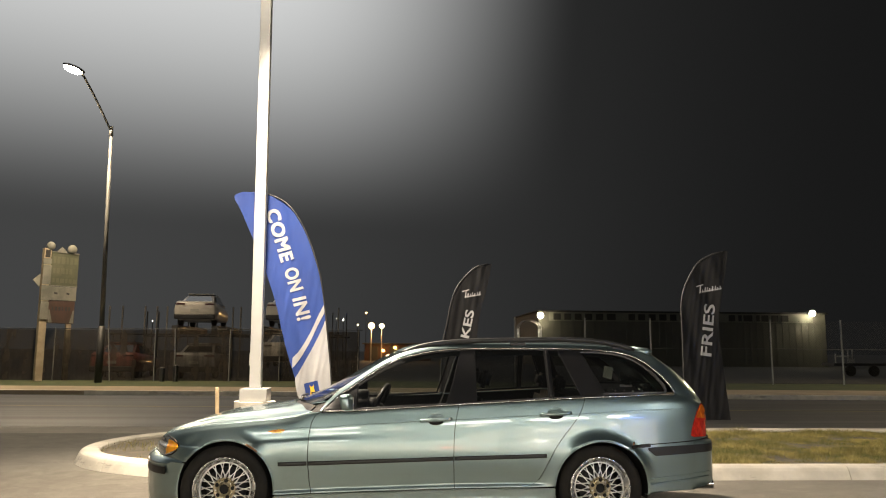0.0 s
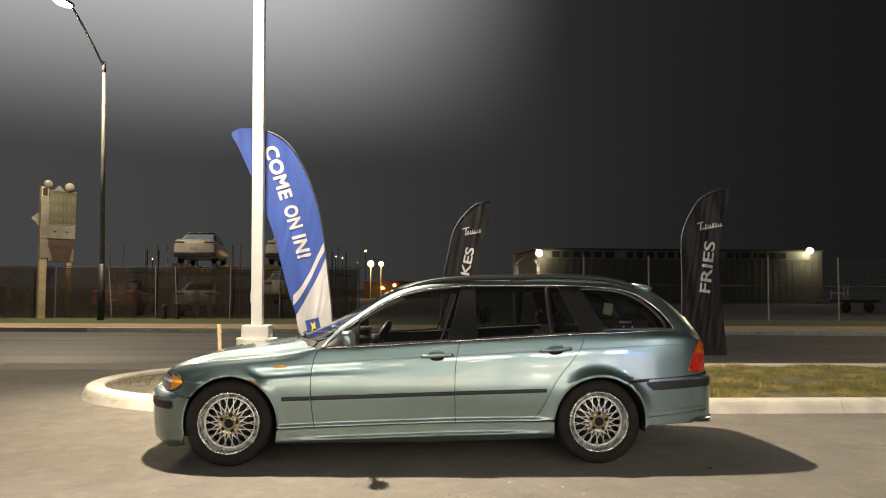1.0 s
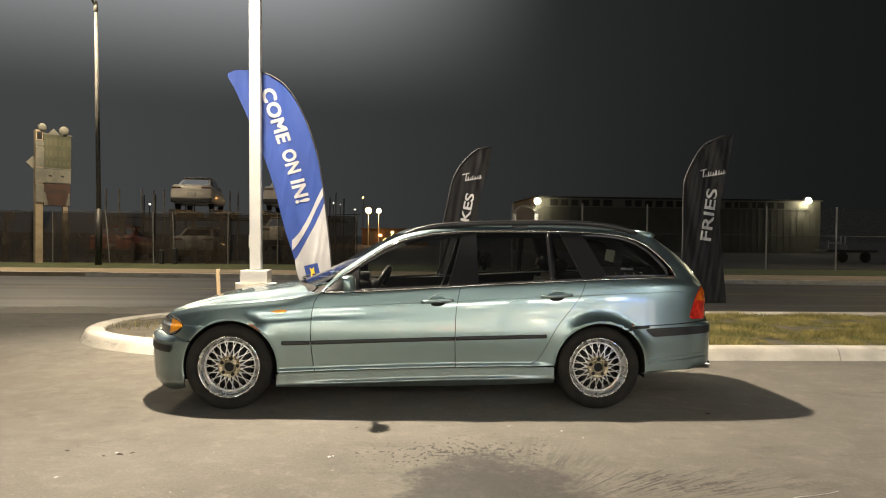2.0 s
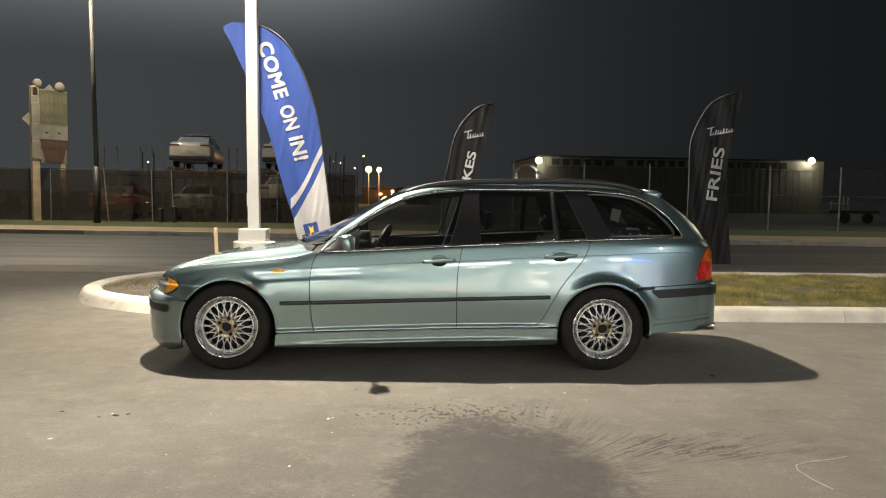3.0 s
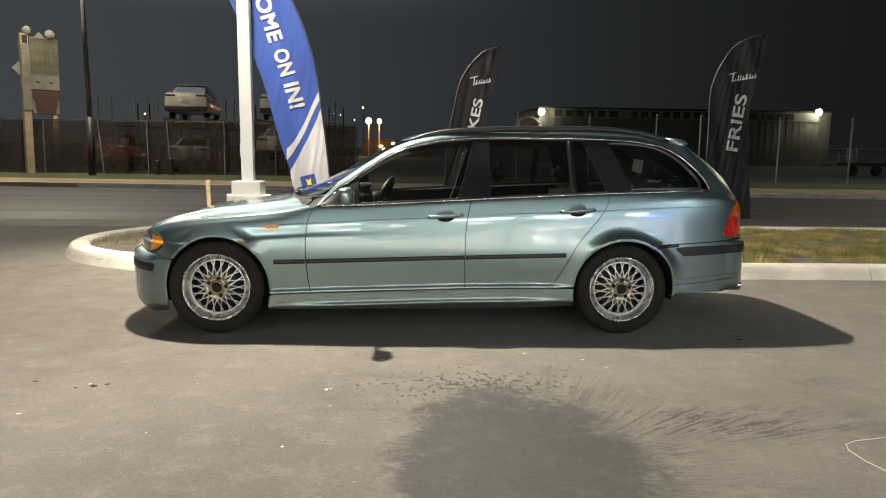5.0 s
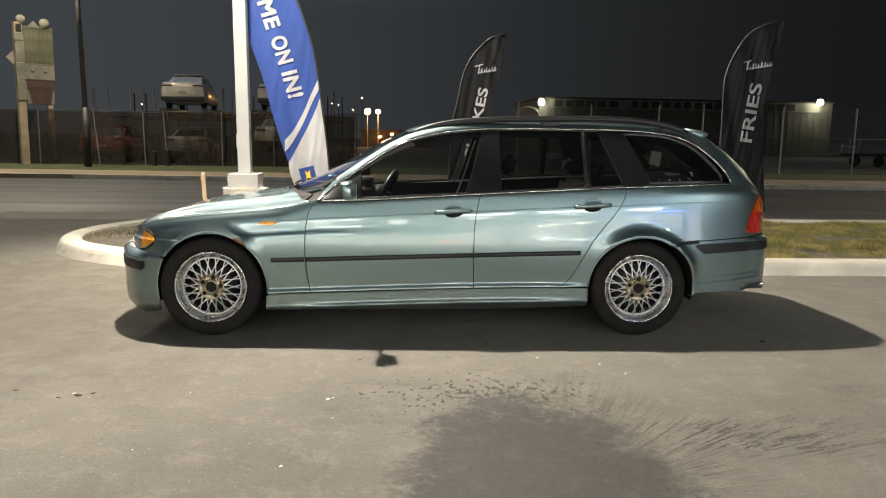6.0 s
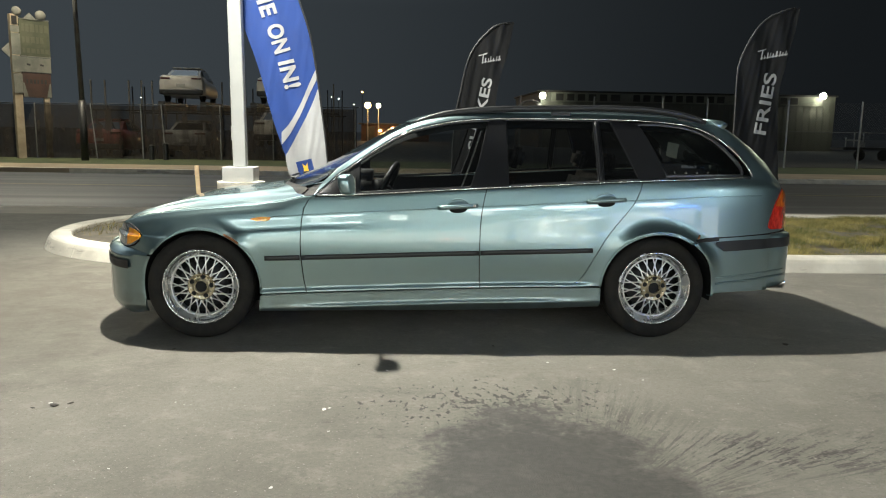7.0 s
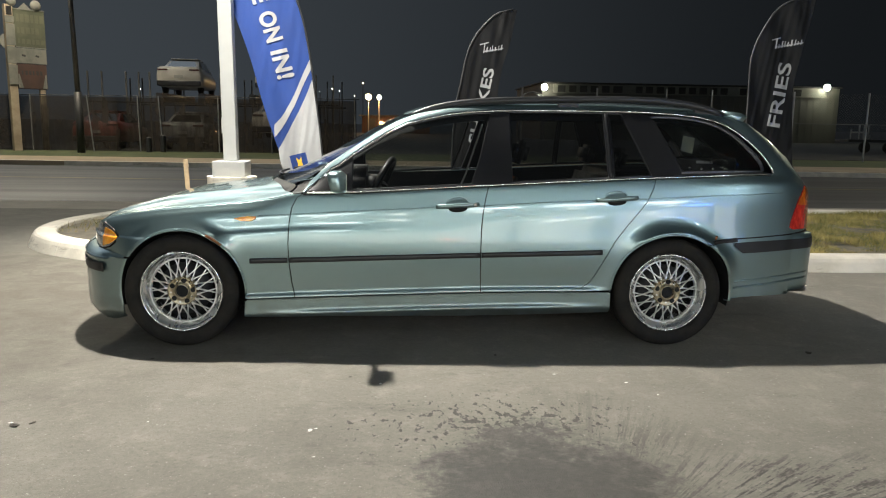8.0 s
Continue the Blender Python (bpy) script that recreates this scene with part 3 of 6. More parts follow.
def sections(x):
    """Half cross-sections (y, z) at each x, from the sill up to the middle of the roof: arrays of n x k."""
    w, u, c, b, t, rz = half_width(x), under_z(x), crease_z(x), belt_z(x), top_z(x), rail_z(x)
    wb, ry = np.maximum(w - belt_in(x), 0.004), rail_y(x)
    ry = np.minimum(ry, wb - 0.002)
    # a bright ledge over the sill's joint and another along the sill, fading out at both ends
    g = sill_line(x)
    door = np.clip((x + 1.12) / 0.10, 0, 1) * np.clip((1.0 - x) / 0.12, 0, 1)
    skirt = np.clip((x + 0.90) / 0.30, 0, 1) * np.clip((0.95 - x) / 0.30, 0, 1)
    pts = [(w - 0.12, u), (w - 0.095, u + 0.004), (w - 0.060, u + 0.014), (w - 0.030 + 0.008 * skirt, g - 0.112), (w - 0.014 + 0.013 * skirt, g - 0.093), (w - 0.011 + 0.011 * skirt, g - 0.083), (w - 0.012, g - 0.068), (w - 0.011, g - 0.045), (w - 0.010, g - 0.010),
           (w - 0.010 + 0.004 * door, g + 0.004), (w - 0.010 + 0.002 * door, g + 0.014), (w - 0.010 - 0.009 * door, g + 0.030), (w - 0.009 - 0.009 * door, g + 0.042), (w - 0.0085 - 0.0050 * door, g + 0.085),
           (w - 0.0055, 0.455 + 0 * x), (w - 0.0005, 0.535 + 0 * x), (w - 0.0040, 0.60 + 0 * x), (w - 0.0112, np.minimum(0.66, c - 0.082)), (w - 0.0205, c - 0.070), (w - 0.0295, c - 0.012), (w - 0.0335, c + 0.006), (w - 0.045, (c + b) / 2 + 0.005), (wb + 0.006, b - 0.006), (wb - 0.006, b + 0.012),
           (0.52 * wb + 0.48 * ry + 0.010, (b + rz) / 2), (ry + 0.010, rz - 0.012), (ry - 0.030, rz + 0.022), (ry * 0.72, rz + (t - rz) * 0.62), (ry * 0.36, rz + (t - rz) * 0.93), (0 * x, t)]
    y = np.maximum(np.stack([p[0] + 0 * x for p in pts], 1), 0)
    z = np.stack([p[1] + 0 * x for p in pts], 1)
    k = z.shape[1]
    z = np.minimum(np.maximum(z, u[:, None]), t[:, None] - 1e-4 * (k - 1 - np.arange(k)))
    z = np.maximum.accumulate(z, axis=1) + 1e-6 * np.arange(k)
    for _ in range(3):
        y, z = (np.concatenate([a[:, :1], np.stack([0.75 * a[:, :-1] + 0.25 * a[:, 1:], 0.25 * a[:, :-1] + 0.75 * a[:, 1:]], 2).reshape(len(a), -1), a[:, -1:]], 1) for a in (y, z))
    return y, z


def nose_share(x):
    """How far the nose above the bumper draws in, as a share of the width."""
    x = np.asarray(x, float)
    return np.where(x < -1.5, np.minimum(nose_width(x) / half_width(x), 1.0), 1.0)


def side_y(x, z):
    """Half width of the car's flank at (x, z), with the flares over the wheels."""
    x, z = np.asarray(x, float), np.asarray(z, float)
    ys, zs = sections(x)
    i = np.clip((zs <= z[:, None]).sum(1) - 1, 0, zs.shape[1] - 2)
    r = np.arange(len(x))
    f = np.clip((z - zs[r, i]) / np.maximum(zs[r, i + 1] - zs[r, i], 1e-9), 0, 1)
    y = ys[r, i] * (1 - f) + ys[r, i + 1] * f
    y = y * np.where(z > 0.494, nose_share(x), 1.0)
    for hub, amount, reach, lean in ((HUB_F, 0.020, 0.430, 100), (HUB_R, 0.040, 0.445, 72)):
        d = np.hypot(x - hub, z - HUB_Z)
        turn = np.cos(np.arctan2(z - HUB_Z, x - hub) - radians(lean))
        share = np.clip((turn - 0.35) / 0.55, 0, 1)
        s = np.clip((reach - d) / (reach - 0.356), 0, 1)
        y = y + (amount * share * share * (3 - 2 * share) + 0.004) * s * s - 0.006 * np.clip((0.350 - d) / 0.012, 0, 1)
    return y


def top_height(x, y):
    """Height of bonnet, screen and roof at (x, |y|)."""
    x, y = np.asarray(x, float), np.abs(np.asarray(y, float))
    y = y / nose_share(x)
    ys, zs = sections(x)
    ys, zs = ys[:, ::-1], zs[:, ::-1]
    ys = np.maximum.accumulate(ys, axis=1)
    i = np.clip((ys <= y[:, None]).sum(1) - 1, 0, ys.shape[1] - 2)
    r = np.arange(len(x))
    f = np.clip((y - ys[r, i]) / np.maximum(ys[r, i + 1] - ys[r, i], 1e-9), 0, 1)
    return zs[r, i] * (1 - f) + zs[r, i + 1] * f


def flank(p, off=0.0):
    p = np.asarray(p, float)
    return np.stack([p[:, 0], -(side_y(p[:, 0], p[:, 1]) + off), p[:, 1]], 1)


def lid(p, off=0.0):
    p = np.asarray(p, float)
    return np.stack([p[:, 0], p[:, 1], top_height(p[:, 0], p[:, 1]) + off], 1)


def dense(poly, step, closed=True):
    out = []
    pts = list(poly) + ([poly[0]] if closed else [])
    for a, b in zip(pts, pts[1:]):
        n = max(1, int(math.hypot(b[0] - a[0], b[1] - a[1]) / step))
        out += [(a[0] + (b[0] - a[0]) * i / n, a[1] + (b[1] - a[1]) * i / n) for i in range(n)]
    return out if closed else out + [poly[-1]]


def inside(p, poly):
    x, y = p[:, 0], p[:, 1]
    hit = np.zeros(len(p), bool)
    q = np.asarray(poly)
    for a, b in zip(q, np.roll(q, -1, 0)):
        cross = ((a[1] > y) != (b[1] > y)) & (x < (b[0] - a[0]) * (y - a[1]) / (b[1] - a[1] + 1e-12) + a[0])
        hit ^= cross
    return hit


def panel(poly, on, off=0.0, step=0.025, rim=0.012, mirrored=False, fine=1.0):
    """A skin cut to an outline in the plane, laid on the car's form, with its edge turned in; its shading follows the form."""
    from mathutils.geometry import delaunay_2d_cdt
    edge = dense([(a, b * fine) for a, b in poly], step * 0.7)
    q = np.asarray(edge)
    lo, hi = q.min(0), q.max(0)
    gx, gy = np.meshgrid(np.arange(lo[0] + step / 2, hi[0], step), np.arange(lo[1] + step / 2, hi[1], step))
    gx = gx + (np.arange(gx.shape[0])[:, None] % 2) * step / 2
    g = np.stack([gx.ravel(), gy.ravel()], 1)
    g = g[inside(g, q)]
    if len(g):
        near = np.sqrt(((g[:, None, :] - q[None]) ** 2).sum(2)).min(1)
        g = g[near > step * 0.5]
    flat = [Vector(p) for p in np.concatenate([q, g])]
    n = len(q)
    v2, _, faces, *_ = delaunay_2d_cdt(flat, [(i, (i + 1) % n) for i in range(n)], [], 1, 1e-5)
    v2 = np.asarray([(v.x, v.y / fine) for v in v2])
    e = 0.004
    co = on(v2, off)
    du, dv = on(v2 + (e, 0)) - on(v2 - (e, 0)), on(v2 + (0, e)) - on(v2 - (0, e))
    nor = np.cross(du, dv)
    nor /= np.linalg.norm(nor, axis=1)[:, None] + 1e-12
    if on is flank:
        want = nor[:, 1] < 0
    else:
        want = nor[:, 2] > 0
    nor[~want] *= -1
    inward = -nor
    verts = np.concatenate([co, co[:n], co[:n] + inward[:n] * rim]) if rim else co
    tri = []
    for f in faces:
        a, b, c = co[f[0]], co[f[1]], co[f[2]]
        up = np.dot(np.cross(b - a, c - a), nor[f[0]]) > 0
        tri.append(tuple(f) if up else tuple(f)[::-1])
    k = len(co)
    outward = [(k + i, k + n + i, k + n + (i + 1) % n, k + (i + 1) % n) for i in range(n)] if rim else []
    normals = np.concatenate([nor, np.zeros((2 * n, 3))]) if rim else nor
    if mirrored:
        verts = verts * (1, -1, 1)
        normals = normals * (1, -1, 1)
        tri, outward = [f[::-1] for f in tri], [f[::-1] for f in outward]
    mesh = bpy.data.meshes.new("panel")
    mesh.from_pydata(verts.tolist(), [], tri + outward)
    mesh.polygons.foreach_set("use_smooth", [True] * len(tri) + [False] * len(outward))
    mesh.normals_split_custom_set_from_vertices(normals.tolist())
    return mesh


def arch_points(hub, start, end, n=26, r=ARCH):
    return [(hub + r * math.cos(radians(start + (end - start) * i / n)), HUB_Z + r * math.sin(radians(start + (end - start) * i / n))) for i in range(n + 1)]


def along(fn, a, b, n=14, off=0.0):
    return [(float(x), float(fn(x)) + off) for x in np.linspace(a, b, n)]


car = thing("estate_car", "grey-green metallic estate car with mesh alloy wheels, parked on the asphalt", "car")
CHROME_LINE = [(-0.665, 0.872), (-0.555, 0.972), (-0.487, 1.014), (-0.385, 1.087), (-0.284, 1.152), (-0.216, 1.192), (-0.115, 1.238), (0.0, 1.268), (0.122, 1.293), (0.258, 1.308), (0.394, 1.316), (0.64, 1.321), (0.99, 1.323), (1.25, 1.320), (1.42, 1.311), (1.55, 1.298), (1.64, 1.279), (1.71, 1.253), (1.78, 1.213), (1.85, 1.156), (1.90, 1.108), (1.945, 1.055), (1.966, 1.018), (1.972, 0.99)]
GAP_A = [(-0.690, 0.850), (-0.719, 0.829), (-0.746, 0.779), (-0.760, 0.697), (-0.765, 0.58), (-0.763, 0.497), (-0.748, 0.362), (-0.733, 0.290)]
GAP_B = [(0.324, 0.900), (0.309, 0.839), (0.294, 0.756), (0.286, 0.672), (0.283, 0.52), (0.289, 0.314)]
GAP_C = [(1.261, 0.950), (1.244, 0.899), (1.21, 0.831), (1.162, 0.77), (1.098, 0.695), (1.033, 0.610), (0.97, 0.497), (0.922, 0.408), (0.895, 0.371), (0.86, 0.347), (0.81, 0.333), (0.74, 0.326)]
G = 0.0028  # half a panel gap


def shift(pts, dx, dz=0.0):
    return [(x + dx, z + dz) for x, z in pts]


belt_edge = lambda a, b: along(belt_z, a, b, 14, -0.004)
FENDER = along(belt_z, -1.885, -0.70, 30, 0.006) + shift(GAP_A, -G) + [(-0.98, 0.276)] + arch_points(HUB_F, -5, 146) + [(-1.70, 0.497), (-1.80, 0.502), (-1.89, 0.507)]
FRONT_DOOR = shift(GAP_A[::-1], G, 0) + belt_edge(-0.685, 0.320) + shift(GAP_B, -G) + along(sill_line, 0.286, -0.728, 14, G + 0.002)
REAR_DOOR = shift(GAP_B[::-1], G) + belt_edge(0.330, 1.255) + shift(GAP_C, -G) + along(sill_line, 0.70, 0.295, 8, G + 0.002)
QUARTER = shift(GAP_C[::-1], G) + [(1.272, 0.951)] + belt_edge(1.29, 1.955) + [(1.974, 0.985)] + shift(CHROME_LINE[::-1][1:9], 0.008, 0.010) + [(1.50, 1.318)] + along(rail_z, 1.50, 2.262, 26, 0.020) + [(2.268, 0.905), (2.245, 0.89), (2.235, 0.66)] + [(2.05, 0.645), (1.85, 0.634), (1.66, 0.626), (1.615, 0.600)] + arch_points(HUB_R, 59, 178) + [(1.02, 0.332), (0.75, 0.325)]
SILL = along(under_z, -1.012, 1.02, 16, 0.006) + [(1.022, 0.314)] + along(sill_line, 1.01, -0.99, 24, -G) + [(-1.005, 0.26)]
ROOF_SIDE = shift(CHROME_LINE[:15], 0.0, 0.010) + [(1.495, 1.317)] + along(rail_z, 1.495, -0.56, 40, 0.020) + [(-0.66, 0.91), (-0.688, 0.856)]
FRONT_GLASS = [(-0.425, 0.872), (-0.425, 1.052), (-0.385, 1.078), (-0.284, 1.143), (-0.216, 1.183), (-0.115, 1.229), (0.0, 1.258), (0.122, 1.283), (0.258, 1.297), (0.352, 1.302), (0.335, 1.24), (0.285, 1.05), (0.235, 0.910)]
REAR_WINDOW = [(0.452, 0.922), (0.452, 1.309), (0.70, 1.312), (0.996, 1.311), (1.000, 0.954)]
SMALL_WINDOW = [(1.028, 0.955), (1.024, 1.310), (1.100, 1.310), (1.245, 0.966)]
QUARTER_GLASS = [(1.415, 0.985), (1.265, 1.292), (1.40, 1.291), (1.53, 1.279), (1.61, 1.262), (1.675, 1.239), (1.745, 1.198), (1.80, 1.152), (1.865, 1.085), (1.895, 1.045), (1.905, 1.01), (1.895, 0.992)]
B_PILLAR = [(0.235, 0.908), (0.285, 1.05), (0.335, 1.24), (0.352, 1.306), (0.452, 1.312), (0.452, 0.916)]
C_PILLAR = [(1.245, 0.960), (1.100, 1.315), (1.200, 1.313), (1.265, 1.300), (1.415, 0.976)]
MIRROR_SAIL = [(-0.655, 0.868), (-0.555, 0.962), (-0.487, 1.004), (-0.425, 1.050), (-0.425, 0.866)]

for mirrored in (False, True):
    M = dict(mirrored=mirrored)
    s = -1 if not mirrored else 1
    fender = part("front_fender", panel(FENDER, flank, 0.0, 0.020, fine=2.6, **M), PAINT, car)
    front_door = part("front_door", panel(FRONT_DOOR, flank, fine=2.0, **M), PAINT, car)
    rear_door = part("rear_door", panel(REAR_DOOR, flank, fine=2.0, **M), PAINT, car)
    quarter = part("quarter_panel", panel(QUARTER, flank, 0.0, 0.020, fine=2.0, **M), PAINT, car)
    part("sill", panel(SILL, flank, fine=2.4, **M), PAINT, car)
    part("roof_side", panel(ROOF_SIDE, flank, fine=2.0, **M), PAINT, car)
    window = part("side_window", panel(FRONT_GLASS, flank, -0.006, 0.05, 0.0, **M), SIDE_GLASS, front_door, "clear dark side window glass")
    for poly in (REAR_WINDOW, SMALL_WINDOW):
        part("side_window", panel(poly, flank, -0.006, 0.05, 0.0, **M), REAR_GLASS, rear_door, "tinted side window glass")
    part("quarter_window", panel(QUARTER_GLASS, flank, -0.004, 0.05, 0.0, **M), REAR_GLASS, quarter, "tinted quarter window glass")
    part("mirror_sail", panel(MIRROR_SAIL, flank, 0.0, 0.03, 0.01, **M), BLACK_PLASTIC, front_door, "black plastic triangle")
    part("door_pillar", panel(B_PILLAR if not mirrored else shift(B_PILLAR[:4], 0.065) + B_PILLAR[4:], flank, 0.001, 0.04, 0.02, **M), PILLAR_BLACK, car, "satin black pillar between the windows")
    part("rear_pillar", panel(C_PILLAR, flank, 0.001, 0.04, 0.02, **M), PILLAR_BLACK, car, "satin black rear door pillar")

    def strip(name, pts, off, profile, material, parent, label="", closed=False, step=0.03):
        path = flank(dense(pts, step, closed), off) * (1, -s, 1)
        return part(name, sweep(bmesh.new(), path.tolist(), profile, (0, s, 0), closed), material, parent, label, True)

    slim, wide = ring(0.0045, 8, 1.5), ring(0.003, 8, 2.6)
    strip("window_trim", CHROME_LINE, 0.002, ring(0.0065, 10, 0.9), CHROME, car, "bright metal window trim")
    strip("belt_trim", along(belt_z, -0.665, 1.955, 40, 0.006), 0.003, ring(0.0055, 8, 1.0), CHROME, car, "bright metal belt trim")
    strip("window_seal", FRONT_GLASS, -0.006, wide, PILLAR_BLACK, front_door, "", True)
    strip("window_seal", REAR_WINDOW, -0.006, wide, PILLAR_BLACK, rear_door, "", True)
    strip("window_seal", SMALL_WINDOW, -0.006, wide, PILLAR_BLACK, rear_door, "", True)
    strip("window_seal", QUARTER_GLASS, -0.004, ring(0.003, 8, 4.5), PILLAR_BLACK, quarter, "", True)
    strip("window_divider", [(1.012, 0.955), (1.010, 1.310)], 0.0, ring(0.005, 8, 2.2), PILLAR_BLACK, rear_door)
    mould = curve((-0.98, 0.488), (0.28, 0.529), (0.97, 0.548))
    flatbar = [(-0.014, -0.004), (0.014, -0.004), (0.014, 0.006), (0.009, 0.011), (-0.009, 0.011), (-0.014, 0.006)]
    for parent, a, b in ((fender, -0.972, -0.769), (front_door, -0.760, 0.279), (rear_door, 0.288, 0.960)):
        strip("side_moulding", along(mould, a, b, 12), 0.0, flatbar, BLACK_PLASTIC, parent, "black rubbing strip")
    strip("coach_line", along(crease_z, -0.93, 2.02, 60, 0.002), -0.0004, ring(0.0028, 6, 1.0), PAINT, car)
    lip = arch_points(HUB_F, -2, 140, 30, ARCH + 0.002)
    strip("arch_lip", lip, -0.002, ring(0.006, 8), PAINT, fender)
    strip("arch_lip", arch_points(HUB_R, 56, 176, 30, ARCH + 0.002), -0.002, ring(0.007, 8), PAINT, quarter)
    strip("rust_patch", arch_points(HUB_F, 50, 66, 8, ARCH + 0.007), 0.0, [(-0.008, -0.003), (0.006, -0.003), (0.005, 0.0025), (-0.007, 0.0025)], RUST, fender, "brown rust along the arch")
    strip("rust_patch", [(1.600, 0.622), (1.612, 0.640)], 0.0, ring(0.006, 6), RUST, quarter, "small brown rust spot")
    part("side_repeater", panel([(-1.056, 0.716), (-1.022, 0.7245), (-0.978, 0.7295), (-0.938, 0.7285), (-0.942, 0.714), (-0.965, 0.703), (-1.022, 0.703)], flank, 0.010, 0.012, 0.014, **M), AMBER, fender, "amber side indicator")

    # lamps
    lampF = part("headlight", panel(shift([(-1.975, 0.545), (-1.965, 0.618), (-1.90, 0.655), (-1.845, 0.660), (-1.80, 0.648), (-1.765, 0.630), (-1.738, 0.604), (-1.752, 0.573), (-1.788, 0.546), (-1.838, 0.530), (-1.90, 0.528)], 0.031), flank, 0.005, 0.02, 0.02, **M), CLEAR_LENS, car, "clear headlamp glass")
    strip("headlight_rim", shift([(-1.845, 0.662), (-1.80, 0.650), (-1.763, 0.632), (-1.735, 0.604), (-1.750, 0.571), (-1.787, 0.543), (-1.838, 0.527), (-1.885, 0.524)], 0.031), 0.004, ring(0.0055, 8), MATT_BLACK, lampF, "black lamp seal")
    part("turn_lens", panel(shift([(-1.832, 0.641), (-1.79, 0.634), (-1.752, 0.618), (-1.736, 0.602), (-1.752, 0.583), (-1.79, 0.560), (-1.846, 0.538)], 0.031), flank, 0.014, 0.012, 0.012, **M), AMBER, lampF, "amber corner indicator")
    lampR = part("tail_light", panel([(2.208, 0.918), (2.170, 0.884), (2.135, 0.838), (2.105, 0.775), (2.078, 0.706), (2.076, 0.684), (2.094, 0.670), (2.225, 0.668), (2.240, 0.70), (2.244, 0.80), (2.230, 0.905)], flank, 0.008, 0.015, 0.02, **M), RED_LENS, car, "red tail lamp with an amber upper lens")
    part("turn_lens", panel([(2.208, 0.916), (2.172, 0.883), (2.138, 0.838), (2.126, 0.812), (2.180, 0.806), (2.243, 0.800), (2.231, 0.903)], flank, 0.0105, 0.015, 0.004, **M), TAIL_AMBER, lampR, "amber upper lens")

    # handles
    for door, cx, cz, tilt in ((front_door, 0.150, 0.801, 3.5), (rear_door, 1.030, 0.845, 3.5)):
        yy = s * (float(side_y([cx], [cz])[0]))
        base = pose(cx, yy, cz, 0, -tilt, 0)
        bm = bmesh.new()
        bmesh.ops.create_uvsphere(bm, u_segments=24, v_segments=12, radius=1.0, matrix=base @ Matrix.LocRotScale((0.005, 0, 0.002), Euler((radians(s * 20), 0, 0)), (0.060, 0.004, 0.040)))
        part("handle_cup", bm, PAINT, door, "", True)
        # the shade in the cup is a black oval bulging below the bar
        bm = bmesh.new()
        bmesh.ops.create_uvsphere(bm, u_segments=24, v_segments=12, radius=1.0, matrix=base @ Matrix.LocRotScale((0.005, s * 0.011, -0.018), None, (0.052, 0.0080, 0.021)))
        part("handle_shade", bm, MATT_BLACK, door, "black oval painted in for the shade under the handle", True)
        ringp = [base @ Vector((0.005 + 0.061 * math.cos(a), s * 0.002, 0.002 + 0.041 * math.sin(a))) for a in np.linspace(0, 2 * math.pi, 28)[:-1]]
        part("handle_rim", sweep(bmesh.new(), ringp, ring(0.004, 6), (0, s, 0), True), PAINT, door, "", True)
        bar = bmesh.new()
        path = [base @ Vector((u, s * (0.012 + 0.022 * (1 - ((u - 0.0) / 0.125) ** 4)), 0.0 + 0.003 * u)) for u in np.linspace(-0.112, 0.118, 13)]
        prof = [(a * 0.010, b * 0.0125) for a, b in ring(1.0, 10)]
        sweep(bar, path, prof, (0, 0, 1))
        part("door_handle", bar, PAINT, door, "body-coloured pull handle", True)
        if door is front_door:
            lock = rod(bmesh.new(), base @ Vector((0.098, s * 0.02, 0.001)), base @ Vector((0.098, s * 0.044, 0.001)), 0.0085, 0.008, 14)
            part("lock", lock, CHROME, door, "round metal door lock")

    # mirror
    mir = bmesh.new()
    bmesh.ops.create_uvsphere(mir, u_segments=28, v_segments=18, radius=1.0)
    for v in mir.verts:
        c = v.co
        v.co = Vector([math.copysign(abs(a) ** 0.55, a) for a in c])
        v.co.x = v.co.x * 0.046 * (1.0 if v.co.x < 0 else 0.75) - 0.012 * v.co.z
        v.co.y *= 0.090
        v.co.z = v.co.z * 0.058 * (1 - 0.10 * (c.y * s))
    bmesh.ops.transform(mir, matrix=pose(-0.480, s * 0.960, 0.930, 0, 0, s * 8), verts=mir.verts)
    shell = part("door_mirror", mir, PAINT, car, "body-coloured door mirror", True)
    part("mirror_glass", cube(-0.4385, -0.4345, s * 0.960 - 0.075, s * 0.960 + 0.075, 0.885, 0.975, 0.0015), CHROME, shell)
    part("mirror_foot", sweep(bmesh.new(), [(-0.50, s * 0.80, 0.880), (-0.495, s * 0.86, 0.882), (-0.485, s * 0.92, 0.888)], ring(0.026, 10, 0.7)), BLACK_PLASTIC, shell, "black mirror foot", True)

    # inside lining of the doors and above the windows
    top = [p for p in CHROME_LINE if -0.5 < p[0] < 1.9]
    part("inner_frame", panel([(x, z + 0.004) for x, z in top] + [(x - 0.025, z - (0.055 if x < 1.6 else 0.03)) for x, z in top[::-1]], flank, -0.055, 0.06, 0.0, **M), SEAT, car, "black inner trim above the windows")
    part("door_card", panel([(-0.62, 0.30), (-0.62, 0.862), (0.27, 0.895), (1.20, 0.945), (1.93, 0.972), (1.93, 0.66), (1.0, 0.66), (0.85, 0.34)], flank, -0.060, 0.12, 0.0, **M), SEAT, car, "black inner lining")

